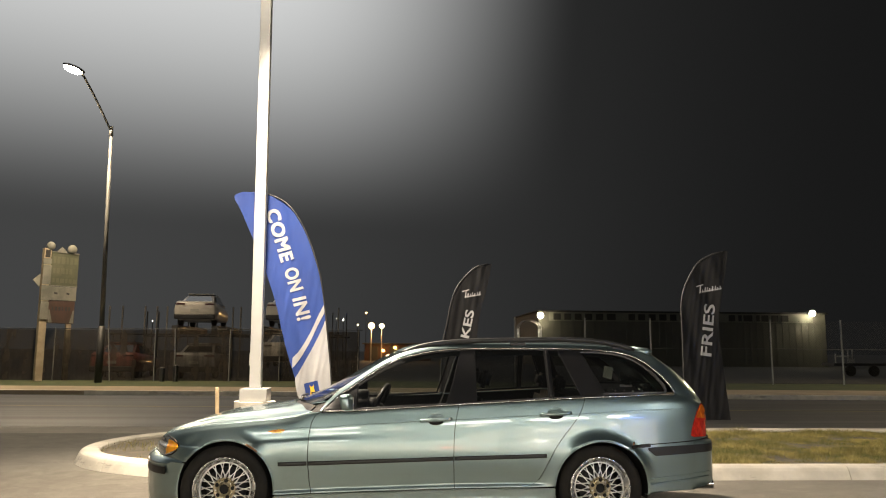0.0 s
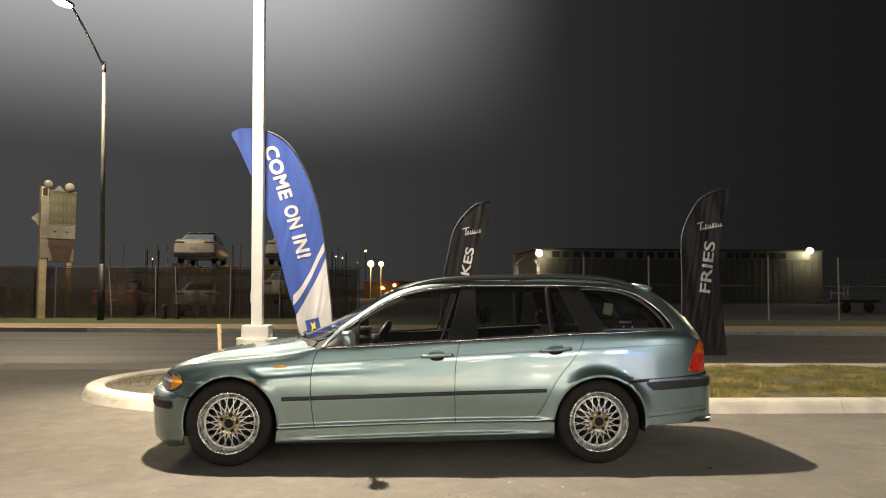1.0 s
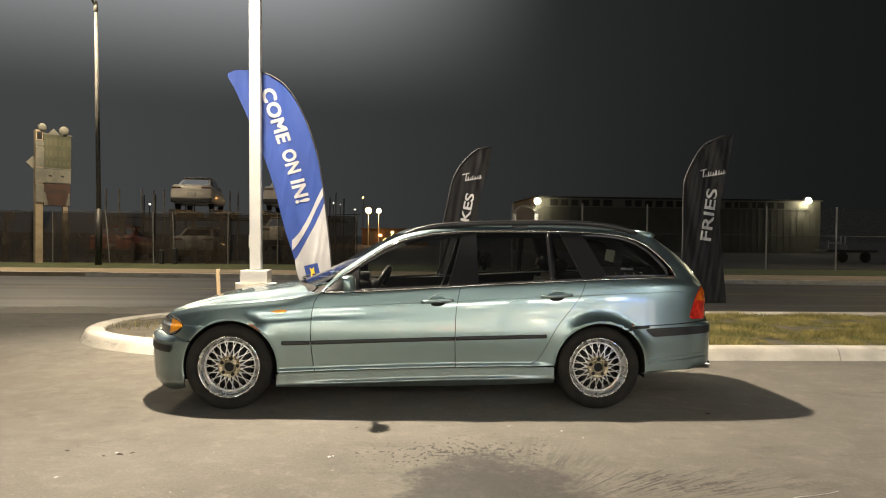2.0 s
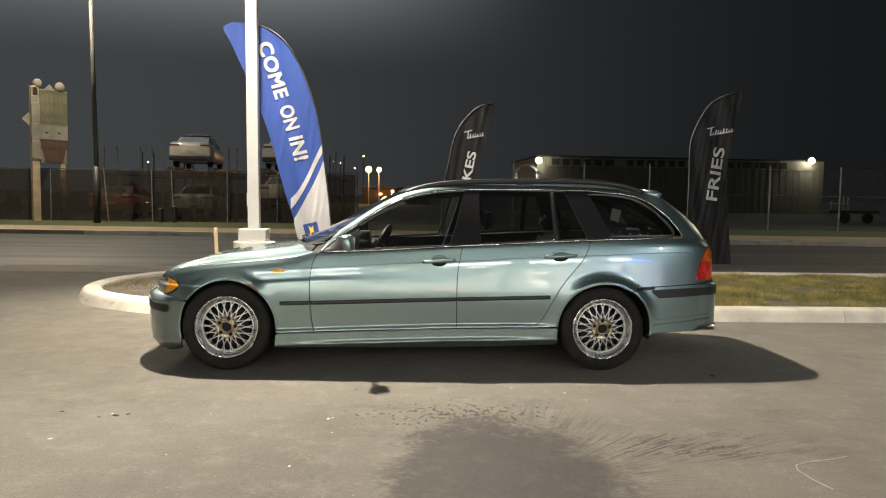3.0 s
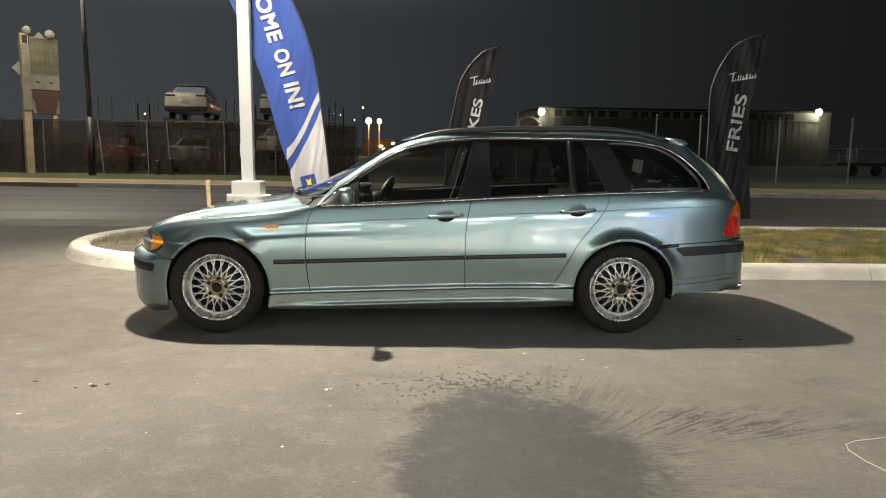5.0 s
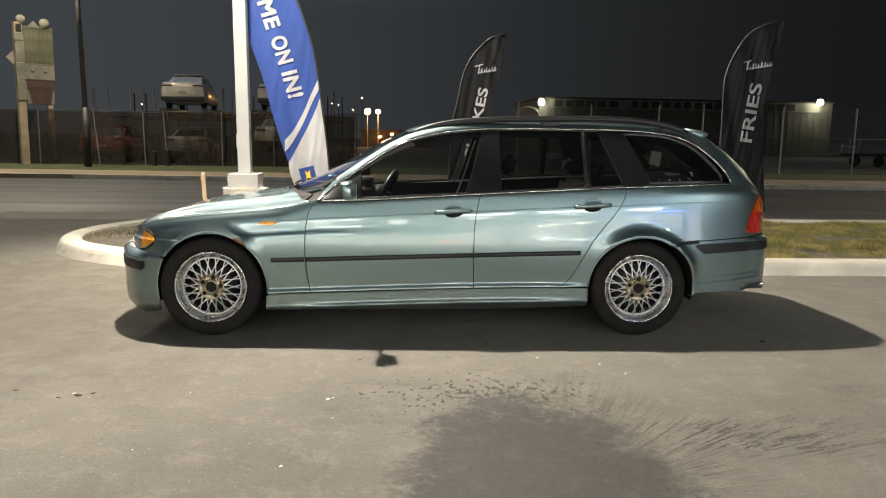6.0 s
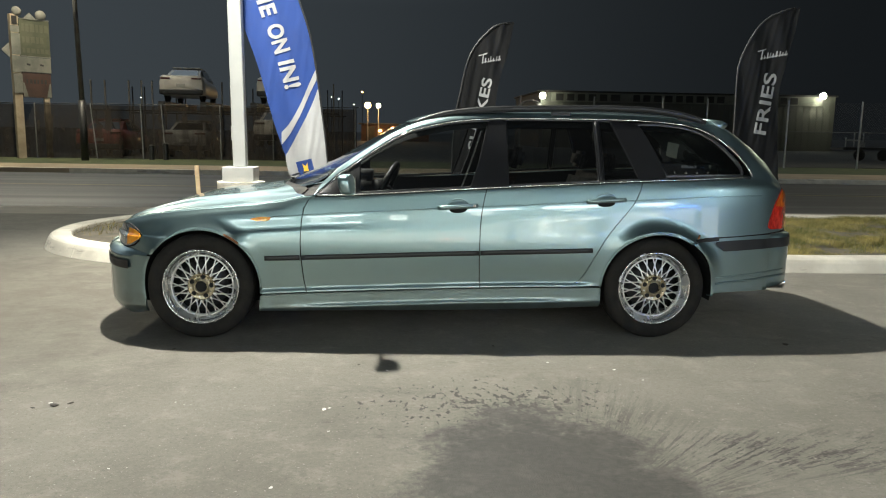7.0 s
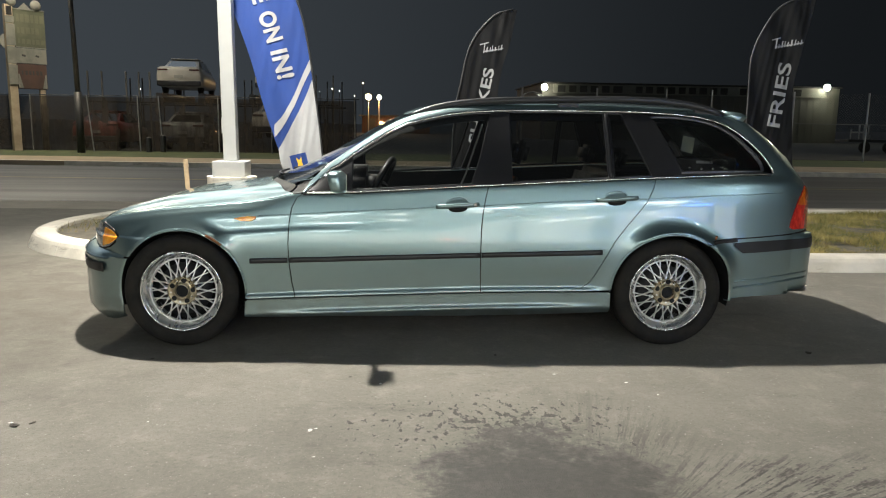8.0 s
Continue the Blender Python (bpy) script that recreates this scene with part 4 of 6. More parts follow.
# bonnet, cowl, windscreen, roof, tailgate
hood_edge = lambda x: float(side_y([x], [float(belt_z(x)) + 0.006])[0]) - 0.006
nose_x = [-1.93, -1.90, -1.85, -1.78, -1.70, -1.6, -1.5, -1.38, -1.25, -1.1, -1.0, -0.9, -0.80, -0.745]
HOOD = [(x, -hood_edge(x)) for x in nose_x] + [(-0.965 + 0.215 * (y / 0.78) ** 2, y) for y in np.linspace(-0.74, 0.74, 25)] + [(x, hood_edge(x)) for x in nose_x[::-1]] + [(-1.975 + 0.06 * (y / 0.6) ** 2, y) for y in np.linspace(0.38, -0.38, 13)]
hood = part("bonnet", panel(HOOD, lid, 0.0, 0.024, 0.012, False, 2.4), PAINT, car)
pill = lambda x: float(side_y([x], [float(rail_z(x)) + 0.020])[0]) - 0.003
base_x = lambda y: -0.938 + 0.205 * (y / 0.70) ** 2
COWL = [(-0.955 + 0.215 * (y / 0.78) ** 2, y) for y in np.linspace(-0.69, 0.69, 21)] + [(base_x(y) + 0.012, y) for y in np.linspace(0.67, -0.67, 21)]
part("cowl", panel(COWL, lid, -0.012, 0.03, 0.01), SCUTTLE, car, "black plastic scuttle")
side_x = np.linspace(-0.69, -0.13, 14)
SCREEN = [(base_x(y), y) for y in np.linspace(-0.64, 0.64, 21)] + [(x, pill(x) - 0.004) for x in side_x] + [(-0.10 - 0.05 * (1 - (y / 0.6) ** 2), y) for y in np.linspace(0.58, -0.58, 15)] + [(x, -pill(x) + 0.004) for x in side_x[::-1]]
screen = part("windscreen", panel(SCREEN, lid, -0.003, 0.05, 0.0), SCREEN_GLASS, car, "windscreen glass")
screen.visible_shadow = False
roof_x = np.linspace(-0.095, 1.80, 40)
ROOF = [(x, -pill(x)) for x in roof_x] + [(x, pill(x)) for x in roof_x[::-1]] + [(-0.095 - 0.05 * (1 - (y / 0.6) ** 2), y) for y in np.linspace(0.58, -0.58, 15)]
part("roof", panel(ROOF, lid, 0.0, 0.04, 0.012), PAINT, car)
gate_x = np.concatenate([np.linspace(1.806, 2.2, 14), np.linspace(2.21, 2.262, 6)])
GATE = [(x, -pill(x)) for x in gate_x] + [(x, pill(x)) for x in gate_x[::-1]]
gate = part("tailgate", panel(GATE, lid, 0.0, 0.03, 0.012), PAINT, car)
WINDOW = [(1.90, -0.46), (2.16, -0.50), (2.16, 0.50), (1.90, 0.46)]
part("rear_window", panel(WINDOW, lid, 0.003, 0.05, 0.004), REAR_GLASS, gate, "tinted rear window")
bm = bmesh.new()
grid = [[bm.verts.new((2.283 - 0.055 * (abs(y) / 0.58) ** 2.5 + 0.010 * (1 - abs(2 * v - 1)), y, 0.64 + v * 0.26)) for v in np.linspace(0, 1, 6)] for y in np.linspace(-0.58, 0.58, 22)]
for p, q in zip(grid, grid[1:]):
    for i in range(5):
        bm.faces.new((p[i], q[i], q[i + 1], p[i + 1]))
part("tailgate_face", bm, PAINT, gate, "", True)
sp = bmesh.new()
sweep(sp, [(1.79 + 0.045 * (1 - (y / 0.56) ** 2), y, 1.326 + 0.014 * (1 - (y / 0.56) ** 2)) for y in np.linspace(-0.565, 0.565, 19)], [(-0.075, -0.020), (0.02, -0.075), (0.050, -0.046), (0.066, -0.030), (0.070, -0.018), (0.030, 0.002), (-0.075, 0.012)])
part("roof_spoiler", sp, PAINT, gate, "", True)
for s in (-1, 1):
    rail = curve((-0.11, 1.276), (0.024, 1.326), (0.128, 1.350), (0.301, 1.370), (0.475, 1.380), (0.826, 1.389), (1.109, 1.394), (1.288, 1.391), (1.468, 1.376), (1.613, 1.348), (1.715, 1.312))
    path = [(x, s * (0.565 + 0.02 * max(0, -(x - 0.1))), float(rail(x))) for x in np.linspace(-0.11, 1.715, 44)]
    rr = part("roof_rail", sweep(bmesh.new(), path, [(-0.016, -0.024), (0.016, -0.024), (0.018, 0.004), (0.010, 0.016), (-0.010, 0.016), (-0.018, 0.004)]), BLACK_PLASTIC, car, "black roof rail", True)
    for x in (0.02, 0.80, 1.60):
        part("rail_foot", cube(x - 0.06, x + 0.06, s * 0.565 - 0.016, s * 0.565 + 0.016, float(rail(x)) - 0.06, float(rail(x)) - 0.012, 0.006), BLACK_PLASTIC, rr)
for y, l in ((-0.36, 0.62), (0.30, 0.60)):
    pts = [(base_x(y0) + 0.02, y0) for y0 in np.linspace(y, y + l * 0.9, 12)]
    part("wiper", sweep(bmesh.new(), lid(pts, 0.016).tolist(), ring(0.008, 6)), BLACK_PLASTIC, car, "black wiper arm", True)


def wrap(x, low, high, off, rows=10, ledge=0.0):
    """A band round the front or rear end, from one flank to the other."""
    bm = bmesh.new()
    cols = []
    for sgn in (-1, 1):
        for xx in (x if sgn < 0 else x[::-1]):
            zl, zh = low(xx), max(high(xx), low(xx) + 0.003)
            zz = np.linspace(zl, zh, rows)
            yy = side_y(np.full(rows, xx), zz)
            o = off(xx) if callable(off) else off
            cols.append([(xx, sgn * (y + o), z) for y, z in zip(yy, zz)] + ([(xx, sgn * max(yy[-1] + o - ledge, 0.0), zh + 0.003)] if ledge else []))
    rings = [[bm.verts.new(p) for p in c] for c in cols]
    for p, q in zip(rings, rings[1:]):
        for i in range(len(p) - 1):
            bm.faces.new((p[i], q[i], q[i + 1], p[i + 1]))
    bmesh.ops.remove_doubles(bm, verts=bm.verts, dist=0.0004)
    bmesh.ops.recalc_face_normals(bm, faces=bm.faces)
    return bm


FB_SIDE = [(-1.955, 0.492), (-1.80, 0.491), (-1.66, 0.488)] + arch_points(HUB_F, 149, 192, 12, ARCH + 0.002) + [(-1.688, 0.140)] + along(under_z, -1.70, -1.955, 10, 0.004)
nx = np.concatenate([np.linspace(-1.950, -2.06, 18), np.linspace(-2.065, -2.084, 8)])
front_bumper = part("front_bumper", wrap(nx, lambda x: float(under_z(x)) + 0.004, lambda x: min(0.492, float(top_z(x)) - 0.002), 0.007), PAINT, car, "", True)
for mirrored in (False, True):
    part("bumper_side", panel(FB_SIDE, flank, 0.004, 0.025, 0.012, mirrored), PAINT, front_bumper)
def ledge_points(x, s):
    out_y, in_y = float(side_y([x], [0.49])[0]) + 0.004, max(float(side_y([x], [0.52])[0]) - 0.015, 0.0)
    return [(x, s * (out_y + (in_y - out_y) * k), 0.4905 + 0.036 * h * min(1.0, (out_y - in_y) / 0.05)) for k, h in ((0, 0), (0.10, 0.28), (0.30, 0.58), (0.6, 0.84), (1.0, 1.0))]


for s in (-1, 1):
    shelf = bmesh.new()
    lines = [[shelf.verts.new(p) for p in ledge_points(x, s)] for x in np.linspace(-2.055, -1.66, 24)]
    for p, q in zip(lines, lines[1:]):
        for i in range(4):
            shelf.faces.new((p[i], p[i + 1], q[i + 1], q[i]) if s > 0 else (p[i + 1], p[i], q[i], q[i + 1]))
    part("bumper_ledge", shelf, PAINT, front_bumper, "", True)
part("bumper_strip", wrap(np.concatenate([np.linspace(-1.79, -1.94, 8), nx]), lambda x: min(0.404, float(top_z(x)) - 0.01) + 0.0, lambda x: min(0.455, float(top_z(x)) - 0.003), 0.019, 5), BLACK_PLASTIC, front_bumper, "black bumper strip", True)
part("nose_panel", wrap(np.linspace(-1.885, -1.992, 14), lambda x: min(0.497, float(top_z(x)) - 0.01), lambda x: float(top_z(x)) - 0.002, 0.0, 8), PAINT, car, "", True)
rb_top = curve((1.60, 0.592), (1.66, 0.616), (1.85, 0.630), (2.2, 0.643), (2.31, 0.632), (2.361, 0.55))
RB_SIDE = along(rb_top, 1.632, 2.10, 16, -0.002) + along(under_z, 2.10, 1.725, 10, 0.003) + [(1.700, 0.262)] + arch_points(HUB_R, -6, 56, 14, ARCH + 0.002)
out_at = curve((1.6, 0.0), (2.09, 0.0), (2.13, 0.006), (2.20, 0.030), (2.28, 0.050), (2.37, 0.052))
rx = np.concatenate([np.linspace(2.095, 2.2, 6), np.linspace(2.21, 2.361, 22)])
rear_bumper = part("rear_bumper", wrap(rx, lambda x: float(under_z(x)) + 0.002, lambda x: min(float(rb_top(x)), float(top_z(x)) - 0.002), lambda x: 0.006 + out_at(x), 12, 0.06), PAINT, car, "", True)
for mirrored in (False, True):
    part("bumper_side", panel(RB_SIDE, flank, 0.006, 0.025, 0.012, mirrored), PAINT, rear_bumper)
sx = np.concatenate([np.linspace(1.712, 2.2, 20), np.linspace(2.21, 2.358, 18)])
part("bumper_strip", wrap(sx, lambda x: float(curve((1.73, 0.545), (2.0, 0.556), (2.361, 0.570))(x)) - 0.002 + 0.045 * min(max((1.765 - x) / 0.053, 0.0), 1.0), lambda x: min(float(curve((1.73, 0.605), (1.80, 0.610), (2.361, 0.622))(x)), float(top_z(x)) - 0.004), lambda x: 0.018 + float(out_at(x)), 5), BLACK_PLASTIC, rear_bumper, "black bumper strip", True)
# added near-black band stands in for the shade in the bumper gap
part("bumper_gap_fill", wrap(sx, lambda x: min(0.58, float(top_z(x)) - 0.03), lambda x: min(0.665, float(top_z(x)) - 0.003), -0.004, 4), LINER_SHADE, rear_bumper, "added dark band filling the gap above the bumper", True)
for s in (-1, 1):
    pts = flank(along(lambda x: 0.600 + 0.10 * (x - 1.55), 1.585, 1.735, 8), 0.0) * (1, -s, 1)
    part("bumper_corner", sweep(bmesh.new(), pts.tolist(), [(-0.014, -0.006), (0.014, -0.006), (0.010, 0.008), (-0.010, 0.008)], (0, s, 0)), BLACK_PLASTIC, rear_bumper, "black bumper joint")
    for lift, rise, out in ((0.378, 0.075, 0.004), (0.340, 0.085, 0.008)):
        low = flank(along(lambda x: lift + rise * (x - 1.72), 1.73, 2.22, 16), out) * (1, -s, 1)
        low[:, 1] += s * out_at(low[:, 0])
        part("bumper_crease", sweep(bmesh.new(), low.tolist(), [(-0.012, -0.004), (0.003, -0.004), (0.003, 0.006), (-0.004, 0.006)], (0, s, 0)), PAINT, rear_bumper, "", True)
tip = bmesh.new()
lathe(tip, [(0.0, 0.14), (0.030, 0.14), (0.032, 0.0), (0.037, 0.0), (0.037, 0.16)], 20, pose(2.285, -0.55, 0.298, 0, 0, -90) @ pose(0, -0.14, 0))
part("exhaust_tip", tip, CHROME, car, "metal exhaust tip", True)

# underside, arches, cabin
part("floor_pan", cube(-0.98, 1.00, -0.79, 0.79, 0.20, 0.295, 0.01), LINER_SHADE, car, "dark underbody")
part("boot_floor", cube(1.00, 2.20, -0.66, 0.66, 0.36, 0.42, 0.01), LINER_SHADE, car, "dark boot floor")
part("engine_tray", cube(-1.92, -0.95, -0.56, 0.56, 0.17, 0.24, 0.01), LINER_SHADE, car, "dark engine tray")
# added unseen slab: keeps lamp light from leaking through the open nose
slab = bmesh.new()
rows = [[slab.verts.new((x, y * max(float(half_width(x)) - 0.03, 0.01), z)) for z in (0.40, 0.465) for y in (-1, 1)] for x in np.linspace(-2.06, -1.80, 10)]
for p, q in zip(rows, rows[1:]):
    for i, j in ((0, 1), (1, 3), (3, 2), (2, 0)):
        slab.faces.new((p[i], p[j], q[j], q[i]))
part("nose_light_block", slab, LINER_SHADE, car, "unseen dark slab that blocks light through the open nose")
part("bulkhead", cube(-0.98, -0.90, -0.74, 0.74, 0.20, 0.80, 0.01), LINER_SHADE, car, "dark bulkhead")
for hub in (HUB_F, HUB_R):
    for s in (-1, 1):
        bm = bmesh.new()
        turns = np.linspace(radians(-12), radians(192), 30)
        edge = np.minimum(0.838, side_y(hub + 0.352 * np.cos(turns), np.maximum(HUB_Z + 0.352 * np.sin(turns), 0.30)) - 0.014)
        rings = [[bm.verts.new((hub + 0.352 * math.cos(a), s * y, HUB_Z + 0.352 * math.sin(a))) for a, y in zip(turns, ys)] for ys in (edge, [0.56] * 30)]
        for i in range(29):
            bm.faces.new((rings[0][i], rings[0][i + 1], rings[1][i + 1], rings[1][i]))
        bm.faces.new(rings[1])
        part("arch_liner", bm, LINER_SHADE, car, "dark wheel arch liner")
part("headliner", panel([(x, y) for x, y in ((-0.02, -0.52), (1.75, -0.50), (1.75, 0.50), (-0.02, 0.52))], lid, -0.035, 0.15, 0.0), HEADLINER, car, "grey headliner")
def cushion(x0, x1, y0, y1, z0, z1, lean=0.0, soft=0.05):
    bm = box(bmesh.new(), x0, x1, y0, y1, z0, z1)
    bmesh.ops.bevel(bm, geom=list(bm.edges), offset=soft, segments=4, affect="EDGES")
    bmesh.ops.transform(bm, matrix=pose(x0, 0, z0) @ pose(0, 0, 0, 0, lean, 0) @ pose(-x0, 0, -z0), verts=bm.verts)
    return bm


dash = bmesh.new()
sweep(dash, [(-0.60, -0.68, 0.70), (-0.60, 0.68, 0.70)], [(-0.26, -0.16), (0.16, -0.20), (0.20, 0.05), (0.10, 0.155), (-0.10, 0.150), (-0.26, 0.11)])
part("dashboard", dash, SEAT, car, "black dashboard")
part("instrument_hood", cushion(-0.60, -0.30, -0.60, -0.14, 0.78, 0.985, 0, 0.06), SEAT, car, "black instrument binnacle", True)
wheel = bmesh.new()
lathe(wheel, [(0.180 + 0.020 * math.cos(a), 0.020 * math.sin(a)) for a in np.linspace(0, 2 * math.pi, 9)[:-1]], 32, pose(-0.285, -0.36, 0.86, 0, 0, 82) @ pose(0, 0, 0, 26), True)
for a in (0, 180, 270):
    c = pose(-0.285, -0.36, 0.86, 0, 0, 82) @ pose(0, 0, 0, 26)
    rod(wheel, c @ Vector((0, 0, 0)), c @ Vector((0.18 * math.cos(radians(a)), 0, 0.18 * math.sin(radians(a)))), 0.026, 0.018, 8)
cap = cushion(-0.36, -0.27, -0.45, -0.27, 0.80, 0.95, 24, 0.04)
part("airbag_cover", cap, MATT_BLACK, car, "black padded wheel boss", True)
part("steering_wheel", wheel, MATT_BLACK, car, "black steering wheel", True)


for y in (-0.37, 0.37):
    part("seat_cushion", cushion(-0.20, 0.32, y - 0.25, y + 0.25, 0.36, 0.54), SEAT, car, "black leather front seat", True)
    part("seat_back", cushion(0.26, 0.38, y - 0.25, y + 0.25, 0.46, 1.00, 22), SEAT, car, "black leather seat back", True)
    part("headrest", cushion(0.50, 0.58, y - 0.13, y + 0.13, 1.02, 1.16, 14, 0.028), SEAT, car, "black leather headrest", True)
    part("headrest", cushion(1.10, 1.18, y - 0.12, y + 0.12, 1.00, 1.12, 14, 0.026), SEAT, car, "black leather headrest", True)
part("rear_bench", cushion(0.62, 1.08, -0.62, 0.62, 0.36, 0.55), SEAT, car, "black leather bench", True)
part("bench_back", cushion(0.98, 1.10, -0.62, 0.62, 0.48, 1.00, 18), SEAT, car, "black leather bench back", True)
part("load_cover", cube(1.22, 2.02, -0.62, 0.62, 0.945, 0.955, 0.002), SEAT, car, "black load cover")
for y in (-0.60,):
    part("seat_belt", sweep(bmesh.new(), [(0.305, y, 1.24), (0.28, y * 1.01, 1.162), (0.217, y * 1.01, 0.963), (0.12, y * 0.98, 0.72)], [(-0.003, -0.022), (0.003, -0.022), (0.003, 0.022), (-0.003, 0.022)], (0, 1, 0)), BELT, car, "grey seat belt")
part("paper_sheet", panel([(1.425, 1.110), (1.490, 1.092), (1.520, 1.180), (1.452, 1.192)], flank, -0.012, 0.05, 0.001), PAPER, car, "white paper behind the quarter window")

# made-up crumpled sheet, for the bright bits behind the quarter window
glint_mesh = bmesh.new()
rng = random.Random(5)
grid = [[glint_mesh.verts.new((1.64 + 0.24 * u + rng.uniform(-0.012, 0.012), -0.47 + 0.05 * v + rng.uniform(-0.03, 0.03), 1.15 - 0.12 * u - 0.085 * v + rng.uniform(-0.012, 0.012))) for v in np.linspace(0, 1, 7)] for u in np.linspace(0, 1, 12)]
for p, q in zip(grid, grid[1:]):
    for i in range(6):
        glint_mesh.faces.new((p[i], q[i], q[i + 1], p[i + 1]))
part("glint_sheet", glint_mesh, SHINY_SHEET, car, "added crumpled shiny sheet standing in for bright bits in the boot")

# wheels

def wheel_at(x, s, turn):
    lip = bmesh.new()
    lathe(lip, [(0.2225, 0.032), (0.2235, 0.012), (0.2195, 0.006), (0.214, 0.009), (0.2105, 0.020), (0.2070, 0.024), (0.2030, 0.026), (0.1960, 0.036), (0.1880, 0.044), (0.1840, 0.050), (0.1830, 0.066), (0.182, 0.185), (0.222, 0.192)], 72)
    hub = part("wheel", lip, POLISHED, car, "alloy wheel with a polished stepped lip", True)
    hub.matrix_basis = pose(x, s * 0.832, 0.310) @ (pose(0, 0, 0, 0, 0, 0) if s < 0 else pose(0, 0, 0, 0, 0, 180)) @ pose(0, 0, 0, 0, turn, 0)
    tyre = bmesh.new()
    prof = [(0.222, 0.028), (0.226, 0.010), (0.236, 0.002), (0.256, -0.004), (0.280, -0.002), (0.298, 0.006), (0.306, 0.016), (0.3105, 0.030)]
    for g in (0.055, 0.085, 0.115, 0.145):
        prof += [(0.3115, g - 0.004), (0.305, g - 0.003), (0.305, g + 0.003), (0.3115, g + 0.004)]
    prof += [(0.3105, 0.172), (0.300, 0.192), (0.262, 0.200), (0.222, 0.190)]
    part("tyre", lathe(tyre, prof, 64), RUBBER, hub, "dusty black tyre", True)
    ringb = bmesh.new()
    lathe(ringb, [(0.1845, 0.066), (0.184, 0.052), (0.180, 0.049), (0.1745, 0.053), (0.174, 0.068)], 64)
    part("spoke_ring", ringb, SILVER, hub, "", True)
    spokes = bmesh.new()
    n = 18
    for i in range(n):
        a = 2 * math.pi * i / n
        for d in (-1, 1):
            b = a + d * radians(13.6)
            p0, p1, p2 = (Vector((r * math.cos(q), y, r * math.sin(q))) for r, q, y in ((0.074, a + d * 0.02, 0.030), (0.094, a + d * radians(2.4), 0.031), (0.178, b, 0.052)))
            sweep(spokes, [p0, p1, p2], [(-0.0035, -0.004), (0.0035, -0.004), (0.0033, 0.003), (0.0018, 0.006), (-0.0018, 0.006), (-0.0033, 0.003)], (0, -1, 0))
        rod(spokes, Vector((0.090 * math.cos(a), 0.050, 0.090 * math.sin(a))), Vector((0.090 * math.cos(a), 0.0215, 0.090 * math.sin(a))), 0.0105, 0.0075, 8)
    part("mesh_spokes", spokes, SILVER, hub, "silver cross-spoke mesh")
    cen = bmesh.new()
    lathe(cen, [(0.034, 0.060), (0.034, 0.014), (0.038, 0.010), (0.042, 0.014), (0.044, 0.022), (0.069, 0.024), (0.074, 0.019), (0.079, 0.022), (0.080, 0.060)], 48)
    part("hub_plate", cen, GOLD, hub, "tarnished gold hub plate", True)
    # bore and lug holes are black plugs: their shade is in the colour
    bore = bmesh.new()
    rod(bore, (0, 0.050, 0), (0, 0.030, 0), 0.034, 0.034, 24)
    part("hub_bore_plug", bore, LINER_SHADE, hub, "black plug in place of the shaded open hub bore")
    for i in range(5):
        a = 2 * math.pi * (i + 0.25) / 5
        c = Vector((0.060 * math.cos(a), 0, 0.060 * math.sin(a)))
        part("lug_hole_plug", rod(bmesh.new(), c + Vector((0, 0.030, 0)), c + Vector((0, 0.0215, 0)), 0.0140, 0.0140, 14), LINER_SHADE, hub, "flush black plug in place of a shaded lug hole")
        a += 2 * math.pi / 10
        c = Vector((0.060 * math.cos(a), 0, 0.060 * math.sin(a)))
        part("rim_bolt", rod(bmesh.new(), c + Vector((0, 0.026, 0)), c + Vector((0, 0.0185, 0)), 0.006, 0.005, 8), POLISHED, hub, "small bright bolt")
    disc = bmesh.new()
    lathe(disc, [(0.02, 0.10), (0.145, 0.10), (0.145, 0.122), (0.02, 0.122)], 40)
    part("brake_disc", disc, BLACK_STEEL, hub, "dark brake disc", True)
    # added black disc closes the rim and stands in for the shade inside
    part("wheel_shade_disc", rod(bmesh.new(), (0, 0.150, 0), (0, 0.185, 0), 0.187, 0.187, 32), LINER_SHADE, hub, "added black disc for the shade inside the wheel")
    return hub


wheel_at(HUB_F - 0.008, -1, 11)
wheel_at(HUB_R, -1, 3)
wheel_at(HUB_F - 0.008, 1, 40)
wheel_at(HUB_R, 1, 27)

# ---- on the island: lot lamp, stake, feather flags ----
LED = glow("led_panel", (1.0, 0.94, 0.82), 60.0)
pole = thing("lot_lamp", "tall white square steel lamp post on a pale concrete base", "lamp post", pose(POLE[0], POLE[1], 0))
LEAN = pose(0, 0, 0.862, 0, -0.6, 0) @ pose(0, 0, -0.862)
part("concrete_base", rod(bmesh.new(), (0, 0, -0.1), (0, 0, 0.715), 0.235, 0.230, 32), CONCRETE, pole, "round pale concrete footing")
part("base_cover", cube(-0.152, 0.152, -0.152, 0.152, 0.716, 0.862, 0.008), WHITE_STEEL, pole, "white square base cover")
part("shaft", box(bmesh.new(), -0.063, 0.063, -0.063, 0.063, 0.862, 6.20, 0.010, LEAN), WHITE_STEEL, pole)
part("hand_hole_cover", cube(-0.078, -0.0635, -0.035, 0.035, 1.12, 1.26, 0.004), WHITE_STEEL, pole)
part("lamp_arm", cube(-0.04, 0.04, -0.90, -0.063, 6.10, 6.18, 0.008), WHITE_STEEL, pole)
head = part("lamp_head", cube(-0.13, 0.23, -1.40, -0.85, 6.105, 6.19, 0.02), WHITE_STEEL, pole)
part("led_panel", cube(-0.10, 0.20, -1.36, -0.89, 6.094, 6.103), LED, head)

stake = thing("wooden_stake", "thin bare wooden survey stake driven into the soil", "stake", pose(-2.160, 2.40, 0.08))
